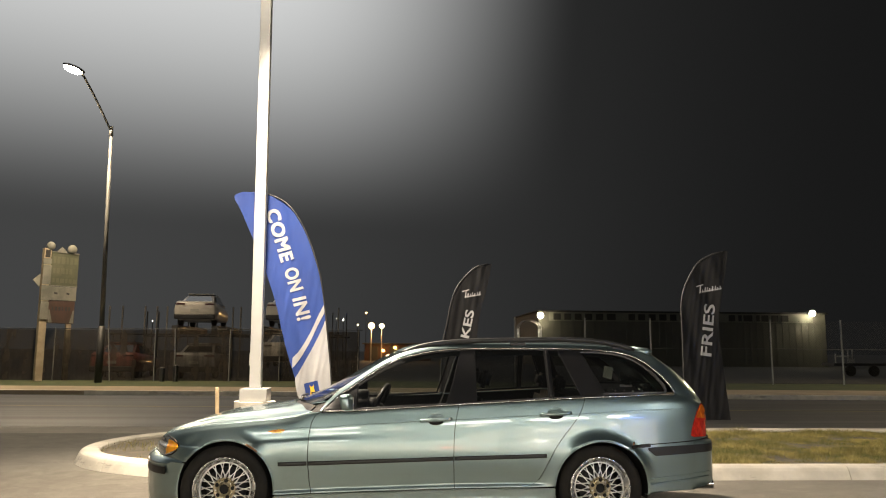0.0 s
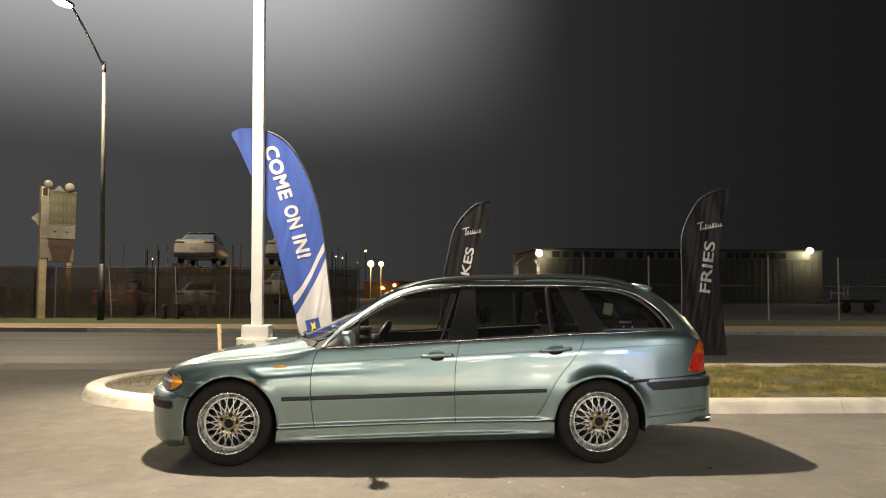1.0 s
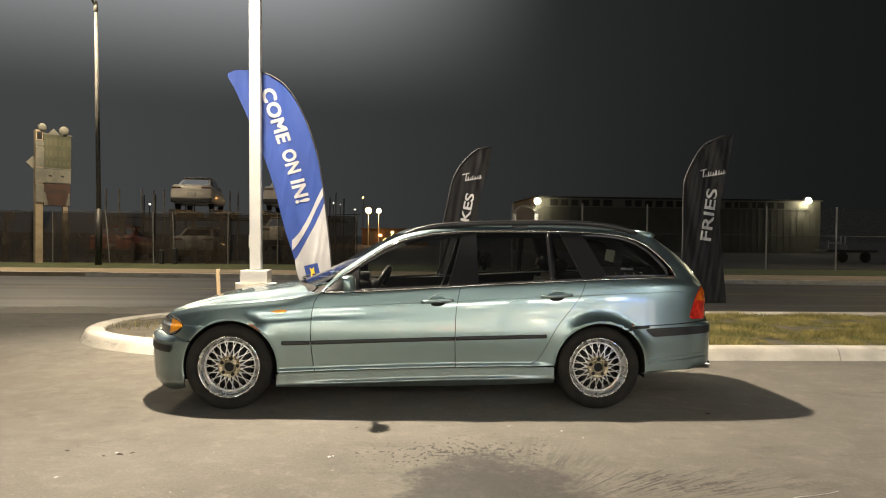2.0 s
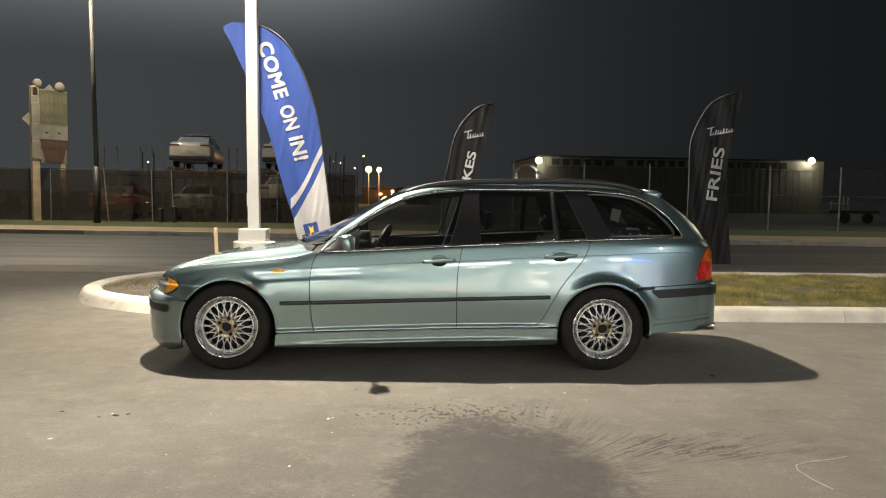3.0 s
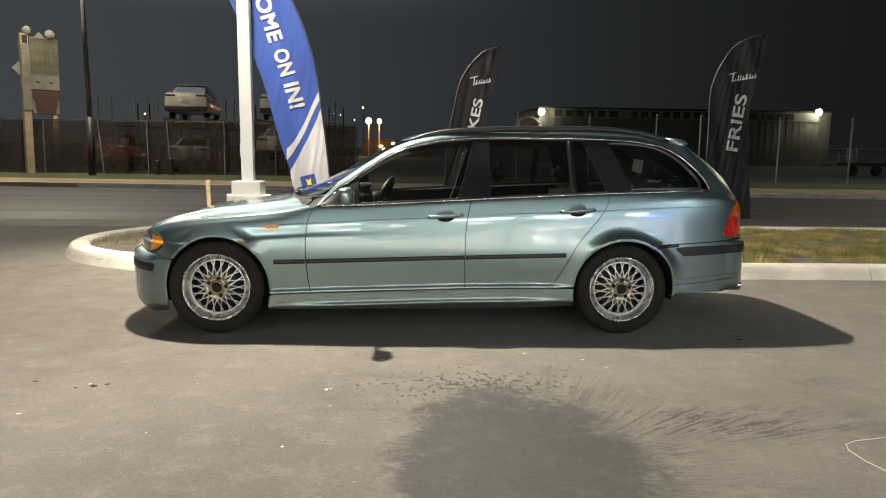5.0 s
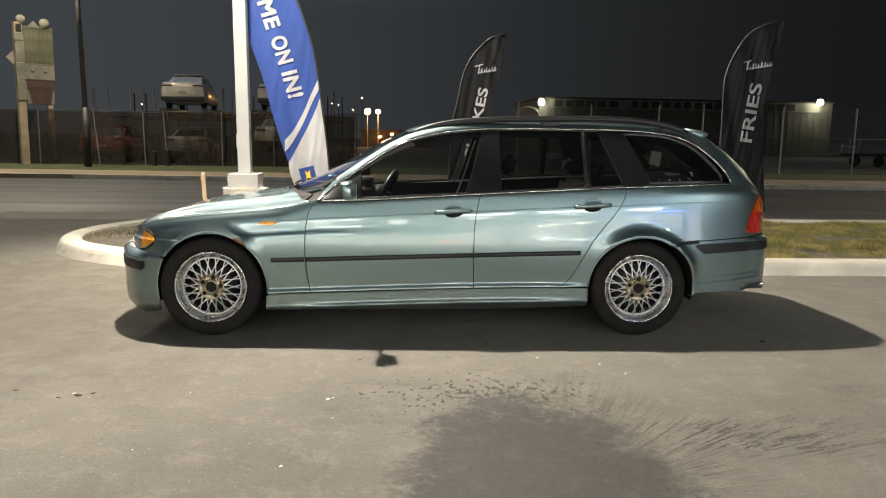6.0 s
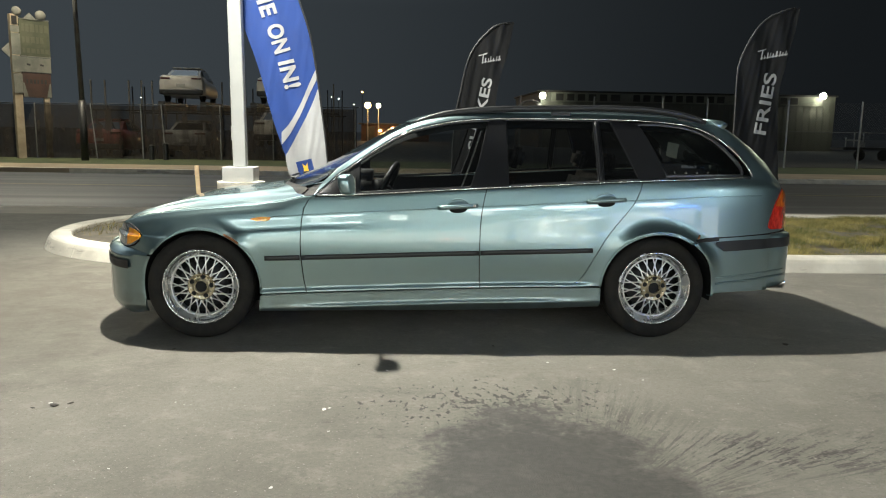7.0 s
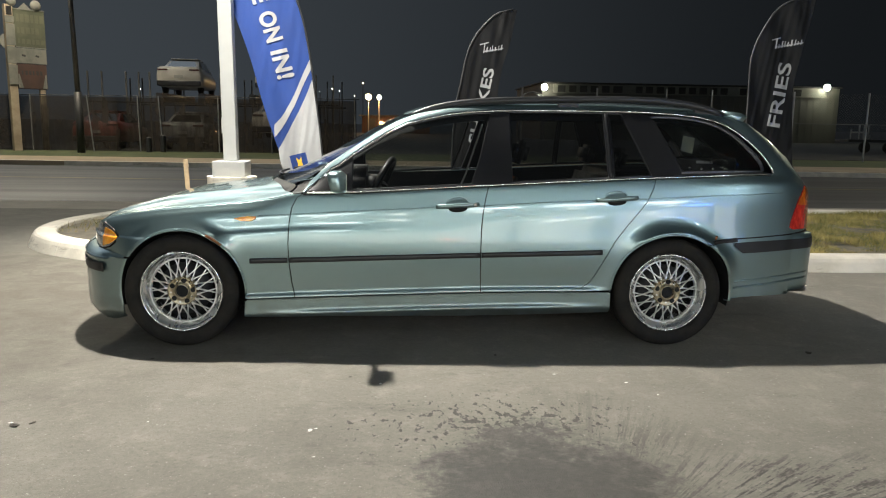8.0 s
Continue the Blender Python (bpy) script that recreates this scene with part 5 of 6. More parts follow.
part("shaft", box(bmesh.new(), -0.02, 0.02, -0.012, 0.012, -0.15, 0.79, 0.003, pose(0, 0, 0, 0, -2.5, 0)), WOOD, stake)

FLAG_BLUE = surface("blue_flag_cloth", (0.0085, 0.034, 0.170), (0.012, 0.044, 0.212), 3.0, (0.7, 0.85), 0, 200, 0.1)
FLAG_WHITE = surface("white_flag_cloth", (0.29, 0.29, 0.295), (0.36, 0.36, 0.36), 3.0, (0.7, 0.85), 0, 200, 0.1)
FLAG_BLACK = surface("black_flag_cloth", (0.0025, 0.0025, 0.0028), (0.006, 0.006, 0.0065), 3.0, (0.55, 0.7), 0, 200, 0.1)
FLAG_BLACK.node_tree.nodes["Principled BSDF"].inputs["Specular IOR Level"].default_value = 0.22
FLAG_YELLOW = surface("yellow_print", (0.75, 0.42, 0.02), (0.85, 0.52, 0.04), 5.0, (0.7, 0.8), 0, 200, 0.0)


def cloth(x, z, depth, seed):
    """Depth of the hanging cloth at (x, z): long soft folds."""
    a = noise.noise((x * 7.0 + z * 1.5, z * 0.9, seed * 3.1)) * 0.022 + noise.noise((x * 19.0 - z * 3.0, z * 2.2, seed)) * 0.008
    return depth + 0.018 * math.sin(2.6 * z + 4.0 * x + seed) + a


def banner(left, right, z0, z1, depth, seed, nx=44, nz=120, off=0.0):
    """Cloth between two edges given as curves x(z)."""
    bm = bmesh.new()
    grid = []
    for k in range(nz + 1):
        z = z0 + (z1 - z0) * k / nz
        a, b = float(left(z)), float(right(z))
        grid.append([bm.verts.new((a + (b - a) * i / nx, cloth(a + (b - a) * i / nx, z, depth, seed) + off, z)) for i in range(nx + 1)])
    for p, q in zip(grid, grid[1:]):
        for i in range(nx):
            bm.faces.new((p[i], p[i + 1], q[i + 1], q[i]))
    return bm


def laid(mesh, m, depth, seed, off):
    """Puts flat lettering onto the cloth, finely enough to follow its folds."""
    bm = bmesh.new()
    bm.from_mesh(mesh)
    bmesh.ops.triangulate(bm, faces=bm.faces)
    for _ in range(3):
        long = [e for e in bm.edges if e.calc_length() > 0.022]
        if long:
            bmesh.ops.subdivide_edges(bm, edges=long, cuts=1)
            bmesh.ops.triangulate(bm, faces=bm.faces)
    bm.to_mesh(mesh)
    bm.free()
    for v in mesh.vertices:
        c = m @ Vector((v.co.x, v.co.y, 0))
        v.co = Vector((c.x, cloth(c.x, c.z, depth, seed) + off - v.co.z, c.z))
    return mesh


def upright(x, z, turn):
    """From flat lettering to the flag's plane: x to the right, up, turned by degrees."""
    return pose(x, 0, z) @ pose(0, 0, 0, 90, 0, 0) @ pose(0, 0, 0, 0, 0, turn)


def stretched(mesh, long):
    """Lettering spread to a length along its line."""
    xs = [v.co.x for v in mesh.vertices]
    for v in mesh.vertices:
        v.co.x *= long / (max(xs) - min(xs))
    return mesh


# blue flag: its mast bends over to the left
bright = curve((0.45, -0.895), (0.836, -0.924), (1.164, -0.953), (1.495, -0.995), (1.829, -1.038), (2.166, -1.095), (2.438, -1.177), (2.711, -1.286), (2.951, -1.429), (3.087, -1.570), (3.165, -1.742), (3.195, -1.90), (3.2, -2.0))
bleft = curve((0.45, -1.20), (0.737, -1.289), (0.964, -1.350), (1.227, -1.437), (1.49, -1.513), (1.79, -1.590), (2.125, -1.702), (2.497, -1.850), (2.735, -1.960), (2.974, -2.071), (3.139, -2.150), (3.2, -2.05))
flag = thing("feather_flag", "blue and white feather flag with white lettering, leaning on its mast", "flag", group="feather flags")
BY, BS = 2.62, 1.0
part("cloth", banner(bleft, bright, 0.45, 3.195, BY, BS), FLAG_BLUE, flag, "blue flag cloth", True)
wl = curve((0.45, -1.18), (0.97, -1.348), (1.00, -1.330), (1.18, -1.230), (1.40, -1.120), (1.60, -1.035), (1.66, -1.016))
part("white_field", banner(wl, bright, 0.46, 1.64, BY, BS, nz=50, off=-0.004), FLAG_WHITE, flag, "white lower part of the cloth", True)
band = bmesh.new()
lowc, upc = curve((-1.380, 1.085), (-1.30, 1.19), (-1.20, 1.37), (-1.10, 1.60), (-1.020, 1.755)), curve((-1.405, 1.185), (-1.30, 1.30), (-1.20, 1.48), (-1.10, 1.71), (-1.032, 1.85))
cols = []
for x in np.linspace(-1.385, -1.030, 30):
    cols.append([band.verts.new((x, cloth(x, z, BY, BS) - 0.004, z)) for z in np.linspace(float(lowc(x)), float(upc(x)), 5)])
for p, q in zip(cols, cols[1:]):
    for i in range(4):
        band.faces.new((p[i], q[i], q[i + 1], p[i + 1]))
part("white_band", band, FLAG_WHITE, flag, "white printed stripe", True)
for word, x, z, turn, long_ in (("COME", -1.600, 2.668, -71.5, 0.66), ("ON", -1.414, 2.132, -72.0, 0.285), ("IN!", -1.308, 1.785, -74.5, 0.275)):
    part("lettering", laid(stretched(letters(word, 0.150, 0.0075, 0.0003, 0.0, 1.06), long_), upright(x, z, turn), BY, BS, -0.0050), FLAG_WHITE, flag, "white printed lettering")
logo = bmesh.new()
box(logo, -0.082, 0.082, -0.082, 0.082, -0.001, 0.001)
bmesh.ops.subdivide_edges(logo, edges=list(logo.edges), cuts=4, use_grid_fill=True)
me = bpy.data.meshes.new("emblem")
logo.to_mesh(me)
part("emblem", laid(me, upright(-1.145, 0.845, 14), BY, BS, -0.0085), FLAG_BLUE, flag, "blue square emblem")
for turn in (-24, 24):
    wing = bmesh.new()
    wing.faces.new([wing.verts.new(p) for p in ((-0.010, -0.055, 0.0015), (0.010, -0.055, 0.0015), (0.024, 0.0, 0.0015), (0.004, 0.066, 0.0015), (-0.018, 0.0, 0.0015))])
    me = bpy.data.meshes.new("emblem_shape")
    wing.to_mesh(me)
    part("emblem_shape", laid(me, upright(-1.145, 0.845, 14) @ pose(0, -0.01, 0, 0, 0, turn), BY, BS, -0.009), FLAG_YELLOW, flag, "yellow printed shape")
mast = [(float(bright(z)) + 0.006, cloth(float(bright(z)), z, BY, BS), z) for z in np.concatenate([np.linspace(0.05, 2.9, 30), np.linspace(2.95, 3.195, 9)])]
part("mast", sweep(bmesh.new(), mast, ring(0.009, 8), (0, 1, 0)), BLACK_STEEL, flag, "thin black flag mast", True)
part("ground_spike", rod(bmesh.new(), (-0.885, BY, -0.05), (-0.892, BY, 0.35), 0.014, 0.016, 10), GREY_STEEL, flag, "metal ground spike")


def black_flag(left, right, z0, z1, depth, seed, word, wx, wz, turn, size, long, lx, lz, lw, label):
    f = thing("feather_flag", label, "flag", group="feather flags")
    part("cloth", banner(left, right, z0, z1, depth, seed), FLAG_BLACK, f, "black flag cloth", True)
    part("lettering", laid(stretched(letters(word, size, 0.0030, 0.0003), long), upright(wx, wz, turn), depth, seed, -0.0045), FLAG_WHITE, f, "white printed lettering")
    # unlettered script mark: a row of slanting strokes
    mark = bmesh.new()
    r = random.Random(seed)
    u = -lw / 2
    while u < lw / 2:
        h = 0.085 if u < -lw / 2 + 0.02 else r.uniform(0.035, 0.065)
        w = r.uniform(0.008, 0.014)
        mark.faces.new([mark.verts.new((u + a * 0.3 + b * w, a - 0.02, 0.001)) for a, b in ((0, 0), (0, 1), (h, 1), (h, 0))])
        mark.faces.new([mark.verts.new((u + a, b - 0.02, 0.001)) for a, b in ((0, 0.0), (0.030, 0.010), (0.030, 0.020), (0, 0.010))])
        u += r.uniform(0.024, 0.034)
    mark.faces.new([mark.verts.new((a, b, 0.001)) for a, b in ((-lw / 2 - 0.02, 0.058), (-lw / 2 + 0.07, 0.066), (-lw / 2 + 0.07, 0.076), (-lw / 2 - 0.02, 0.068))])
    me = bpy.data.meshes.new("mark")
    mark.to_mesh(me)
    mark.free()
    part("script_mark", laid(me, upright(lx, lz, 10), depth, seed, -0.004), FLAG_WHITE, f, "white slanting script strokes")
    zz = np.concatenate([np.linspace(0.05, z1 - 0.5, 24), np.linspace(z1 - 0.46, z1 - 0.004, 16)])
    part("mast", sweep(bmesh.new(), [(float(left(z)) - 0.006, cloth(float(left(max(z, z0))), max(z, z0), depth, seed), z) for z in zz], ring(0.009, 8), (0, 1, 0)), BLACK_STEEL, f, "thin black flag mast", True)
    part("ground_spike", rod(bmesh.new(), (float(left(0.1)), depth, -0.05), (float(left(0.3)), depth, 0.3), 0.014, 0.016, 10), GREY_STEEL, f, "metal ground spike")
    return f


black_flag(curve((0.0, 3.175), (0.93, 3.166), (1.39, 3.170), (1.64, 3.171), (1.895, 3.185), (2.053, 3.229), (2.242, 3.316), (2.388, 3.438), (2.466, 3.596), (2.5, 3.735)),
           curve((0.4, 3.71), (0.55, 3.699), (0.887, 3.668), (1.27, 3.641), (1.652, 3.620), (1.904, 3.646), (2.093, 3.681), (2.282, 3.723), (2.5, 3.743)),
           0.53, 2.495, 2.25, 2.0, "FRIES", 3.487, 1.557, 82.5, 0.130, 0.61, 3.515, 2.035, 0.25, "black feather flag with white fries lettering")
black_flag(curve((0.0, 0.36), (1.0, 0.375), (1.468, 0.412), (1.612, 0.443), (1.775, 0.473), (1.938, 0.510), (2.069, 0.566), (2.233, 0.695), (2.332, 0.824), (2.368, 0.985)),
           curve((0.4, 0.79), (1.0, 0.79), (1.475, 0.809), (1.619, 0.819), (1.815, 0.855), (2.011, 0.916), (2.206, 0.958), (2.368, 0.988)),
           0.53, 2.364, 2.72, 3.3, "SHAKES", 0.655, 1.420, 79, 0.100, 0.755, 0.752, 1.975, 0.20, "black feather flag with white shakes lettering")
# added unseen posts of the same kind, one under each fill light
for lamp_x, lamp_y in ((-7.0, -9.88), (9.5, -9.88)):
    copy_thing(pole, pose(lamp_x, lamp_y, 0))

# in the car's back: a made-up amplifier whose bright knobs give the glints
glint_case = thing("amplifier", "added black case with bright knobs for glints in the car boot", "amplifier", pose(1.70, -0.30, 0.957, 0, 0, -8))
part("case", cube(-0.20, 0.20, -0.10, 0.16, 0.0, 0.10, 0.012), SEAT, glint_case)
for i in range(5):
    part("knob", rod(bmesh.new(), (-0.15 + i * 0.07, -0.100, 0.035), (-0.15 + i * 0.07, -0.112, 0.035), 0.010, 0.008, 10), CHROME, glint_case, "bright metal knob")
part("bright_strip", cube(-0.04, 0.06, -0.106, -0.09, 0.066, 0.084, 0.002), GREY_STEEL, glint_case, "bright metal strip")

# ---- across the street ----
SCREEN = screen_cloth("fence_screen", (0.018, 0.0155, 0.013), (0.044, 0.037, 0.031), 0.88)
DARK_RED = surface("faded_red_board", (0.040, 0.024, 0.020), (0.075, 0.042, 0.034), 2.0, (0.7, 0.85), 0, 30, 0.1)
OLIVE = surface("faded_olive_board", (0.055, 0.060, 0.038), (0.095, 0.100, 0.066), 2.0, (0.7, 0.85), 0, 30, 0.1)
PALE_BOARD = surface("faded_pale_board", (0.32, 0.32, 0.30), (0.46, 0.45, 0.42), 2.0, (0.7, 0.85), 0, 30, 0.1)
DIM_PALE = surface("weathered_pale_paint", (0.095, 0.10, 0.088), (0.20, 0.195, 0.17), 2.0, (0.7, 0.85), 0, 30, 0.1)
FADED_INK = surface("faded_sign_ink", (0.075, 0.080, 0.050), (0.115, 0.115, 0.078), 2.0, (0.7, 0.85), 0, 30, 0.1)
LAMP_WARM = glow("sodium_lamp", (1.0, 0.80, 0.42), 55.0)
LAMP_WHITE = glow("wall_pack_lens", (1.0, 0.93, 0.70), 60.0)
LAMP_AMBER = glow("orange_lamp", (1.0, 0.50, 0.14), 40.0)

PALE_STEEL = surface("weathered_pale_steel", (0.16, 0.165, 0.17), (0.24, 0.24, 0.24), 1.5, (0.6, 0.8), 0.1, 40, 0.05)
DULL_STEEL = surface("dull_grey_steel", (0.09, 0.09, 0.09), (0.15, 0.15, 0.145), 3.0, (0.6, 0.75), 0.2, 60, 0.05)
street = thing("street_lamp", "tall grey steel street lamp with a lit curved arm", "street lamp", pose(-10.74, 21.0, 0.1))
part("shaft", rod(bmesh.new(), (0, 0, 2.0), (-0.13, 0, 9.1), 0.085, 0.055, 16), DULL_STEEL, street, "", True)
part("dark_foot", rod(bmesh.new(), (0, 0, -0.1), (0, 0, 2.0), 0.125, 0.115, 16), BLACK_STEEL, street, "black lower shaft", True)
part("arm_bracket", rod(bmesh.new(), (-0.13, 0, 8.95), (-0.13, 0, 9.3), 0.08, 0.06, 12), GREY_STEEL, street, "", True)
part("arm", sweep(bmesh.new(), [(-0.13, 0, 9.1), (-0.30, -0.45, 9.65), (-0.50, -0.95, 10.25), (-0.66, -1.35, 10.68), (-0.76, -1.55, 10.80)], ring(0.038, 8)), GREY_STEEL, street, "", True)
h = bmesh.new()
bmesh.ops.create_uvsphere(h, u_segments=16, v_segments=10, radius=1.0, matrix=pose(-0.88, -1.68, 10.86, 0, 8, 50) @ Matrix.Diagonal((0.40, 0.17, 0.10, 1)))
lh = part("lamp_head", h, GREY_STEEL, street, "", True)
h = bmesh.new()
bmesh.ops.create_uvsphere(h, u_segments=16, v_segments=10, radius=1.0, matrix=pose(-0.90, -1.72, 10.80, 0, 8, 50) @ Matrix.Diagonal((0.34, 0.16, 0.13, 1)))
part("lens", h, LAMP_WARM, lh, "glowing warm lamp lens", True)

sign = thing("roadside_sign", "old roadside sign with faded boards on two weathered posts", "sign", pose(-13.38, 22.2, 0.1, 0, 0, 46))
tall_post = part("post", box(bmesh.new(), -0.13, 0.13, -0.10, 0.10, -0.1, 4.90, 0.012), SIGN_WOOD, sign, "tall weathered post clad with pale boards")
part("post", box(bmesh.new(), 0.86, 1.04, -0.07, 0.07, -0.1, 2.35, 0.01), SIGN_WOOD, sign)
for x0, x1, z0, z1 in ((-0.15, 0.14, 4.30, 4.52), (-0.14, 0.15, 3.55, 4.27), (-0.155, 0.14, 2.95, 3.52), (-0.14, 0.15, 2.25, 2.92)):
    part("cladding_board", cube(x0, x1, -0.125, -0.103, z0, z1, 0.006), DIM_PALE, tall_post, "pale peeling board")
part("dark_panel", cube(-0.085, 0.085, -0.118, -0.103, 4.56, 4.84, 0.005), BLACK_STEEL, tall_post, "small dark square panel")
board = part("upper_board", cube(0.15, 1.14, -0.09, -0.01, 3.52, 4.78, 0.012), OLIVE, sign, "faded olive upper board")
for z0, z1 in ((3.50, 3.535), (4.765, 4.80)):
    part("board_trim", cube(0.14, 1.15, -0.105, -0.092, z0, z1, 0.004), DIM_PALE, board)
cross = part("crest_board", cube(0.14, 1.13, -0.10, -0.015, 2.98, 3.49, 0.012), DIM_PALE, sign, "faded pale crossboard")
for x in (0.38, 0.82):
    part("dark_patch", box(bmesh.new(), -0.06, 0.06, -0.005, 0.0, -0.03, 0.035, 0.003, pose(x, -0.101, 3.24, 0, 12, 0)), BLACK_STEEL, cross, "dark weathered patch")
lower = part("lower_board", cube(0.15, 1.11, -0.085, -0.02, 2.12, 2.97, 0.012), DARK_RED, sign, "faded red lower board")
for x, d in ((0.17, 1), (1.09, -1)):
    flap = bmesh.new()
    flap.faces.new([flap.verts.new(p) for p in ((x, -0.0895, 2.14), (x + d * 0.15, -0.0895, 2.14), (x + d * 0.04, -0.0895, 2.62), (x, -0.0895, 2.62))][::d])
    part("paint_corner", flap, DIM_PALE, lower, "pale painted corner")
for k in range(6):
    part("letter_bar", cube(0.28 + k * 0.12, 0.28 + k * 0.12 + (0.075 if k % 3 else 0.05), -0.0905, -0.086, 2.60, 2.74, 0.0), BLACK_STEEL, lower, "faded dark letter-sized bar")
part("arrow_board", box(bmesh.new(), -0.17, 0.17, -0.02, 0.02, -0.17, 0.17, 0.01, pose(-0.14, 0.13, 3.70, 0, 45, 0)), DIM_PALE, sign, "pale diamond board")
part("gable_board", box(bmesh.new(), -0.13, 0.13, -0.02, 0.02, -0.13, 0.13, 0.01, pose(0.52, -0.05, 4.82, 0, 45, 0)), DIM_PALE, sign, "pale pointed crest")
for k, z in enumerate((4.36, 3.98, 3.64)):
    x = 0.22
    for i in range(6 - k % 2):
        w = 0.085 + 0.05 * ((i * 7 + k * 3) % 3) / 2
        part("letter_bar", cube(x, x + w, -0.0985, -0.091, z, z + 0.26 - 0.05 * k, 0.0), FADED_INK, board, "faded unreadable letter")
        x += w + 0.045
for x, z, r in ((0.10, 5.00, 0.16), (0.88, 4.94, 0.18)):
    b = bmesh.new()
    bmesh.ops.create_uvsphere(b, u_segments=18, v_segments=10, radius=r, matrix=pose(x, -0.08, z, 0, 12, 0) @ Matrix.Diagonal((1, 0.40, 1.0, 1)))
    part("flood_lamp", b, DIM_PALE, sign, "pale round lamp housing", True)

# fences
fence = thing("screened_fence", "chain-link fence covered with dark screen cloth", "fence", pose(0, 22.6, 0.1))
for x, lean, pale in ((-31.0, 0, 0), (-28.2, 0, 0), (-25.4, 0, 1), (-22.6, 0, 0), (-19.8, 0, 1), (-17.6, 0, 0), (-15.4, 0, 1), (-13.0, 0, 0), (-11.08, 0.17, 1), (-9.34, 0.03, 1), (-8.62, 0.10, 1), (-6.56, 0, 1), (-4.7, 0, 0), (-3.2, 0, 1), (-1.75, 0, 0)):
    part("fence_post", rod(bmesh.new(), (x + lean, -0.08, -0.1), (x, -0.08, 1.96), 0.024, 0.022, 8), PALE_STEEL if pale else DULL_STEEL, fence)
part("top_rail", rod(bmesh.new(), (-35, 0, 1.88), (-1.6, 0, 1.97), 0.016, 0.016, 8), BLACK_STEEL, fence)
bm = bmesh.new()
cols = [[bm.verts.new((x, -0.035 + 0.03 * math.sin(x * 1.7) * math.sin(v * 3.1), 0.03 + v * 1.87)) for v in np.linspace(0, 1, 5)] for x in np.arange(-35, -1.5, 0.45)]
for p, q in zip(cols, cols[1:]):
    for i in range(4):
        bm.faces.new((p[i], q[i], q[i + 1], p[i + 1]))
part("screen_cloth", bm, SCREEN, fence, "dark woven screen cloth", True)

wire_fence = thing("wire_fence", "galvanised chain-link fence on steel posts", "fence", pose(0, 22.2, 0.1))
for x in (4.2, 6.9, 9.44, 11.12, 14.18, 17.0, 19.9, 22.8, 25.7, 28.6):
    part("fence_post", rod(bmesh.new(), (x, 0, -0.1), (x, 0, 2.50), 0.033, 0.033, 8), GREY_STEEL, wire_fence)
part("middle_rail", rod(bmesh.new(), (4.2, 0, 1.36), (28.6, 0, 1.36), 0.012, 0.012, 6), DULL_STEEL, wire_fence)
WIRE = surface("dull_fence_wire", (0.05, 0.05, 0.05), (0.09, 0.09, 0.085), 3.0, (0.6, 0.8), 0.3, 30, 0)
verts, faces = [], []
for d in (-1, 1):
    for x in np.arange(2.0, 31.0, 0.10):
        a, b = (x, 0.05), (x + d * 2.4, 2.45)
        if min(a[0], b[0]) < 4.2 or max(a[0], b[0]) > 28.6:
            continue
        k = len(verts)
        verts += [(a[0] - 0.003, 0.02 * d, a[1]), (a[0] + 0.003, 0.02 * d, a[1]), (b[0] + 0.003, 0.02 * d, b[1]), (b[0] - 0.003, 0.02 * d, b[1])]
        faces.append((k, k + 1, k + 2, k + 3))
me = bpy.data.meshes.new("wire_mesh")
me.from_pydata(verts, [], faces)
tagged(part("wire_mesh", me, WIRE, wire_fence, "woven steel wire"), kind="stuff")


# cars on storage racks behind the screen
CAR_WHITE = surface("dusty_white_paint", (0.50, 0.47, 0.43), (0.62, 0.59, 0.54), 3.0, (0.35, 0.5), 0, 30, 0.0, 0.5)
CAR_GREY = surface("dusty_grey_paint", (0.20, 0.20, 0.20), (0.28, 0.27, 0.26), 3.0, (0.35, 0.5), 0, 30, 0.0, 0.5)
DARK_GLASS = Nodes("dark_car_glass").set(Base_Color=(0.012, 0.013, 0.014), Roughness=0.08, Coat_Weight=1.0).mat
DULL_RED = Nodes("dull_red_lens").set(Base_Color=(0.085, 0.020, 0.016), Roughness=0.2, Coat_Weight=1.0).mat


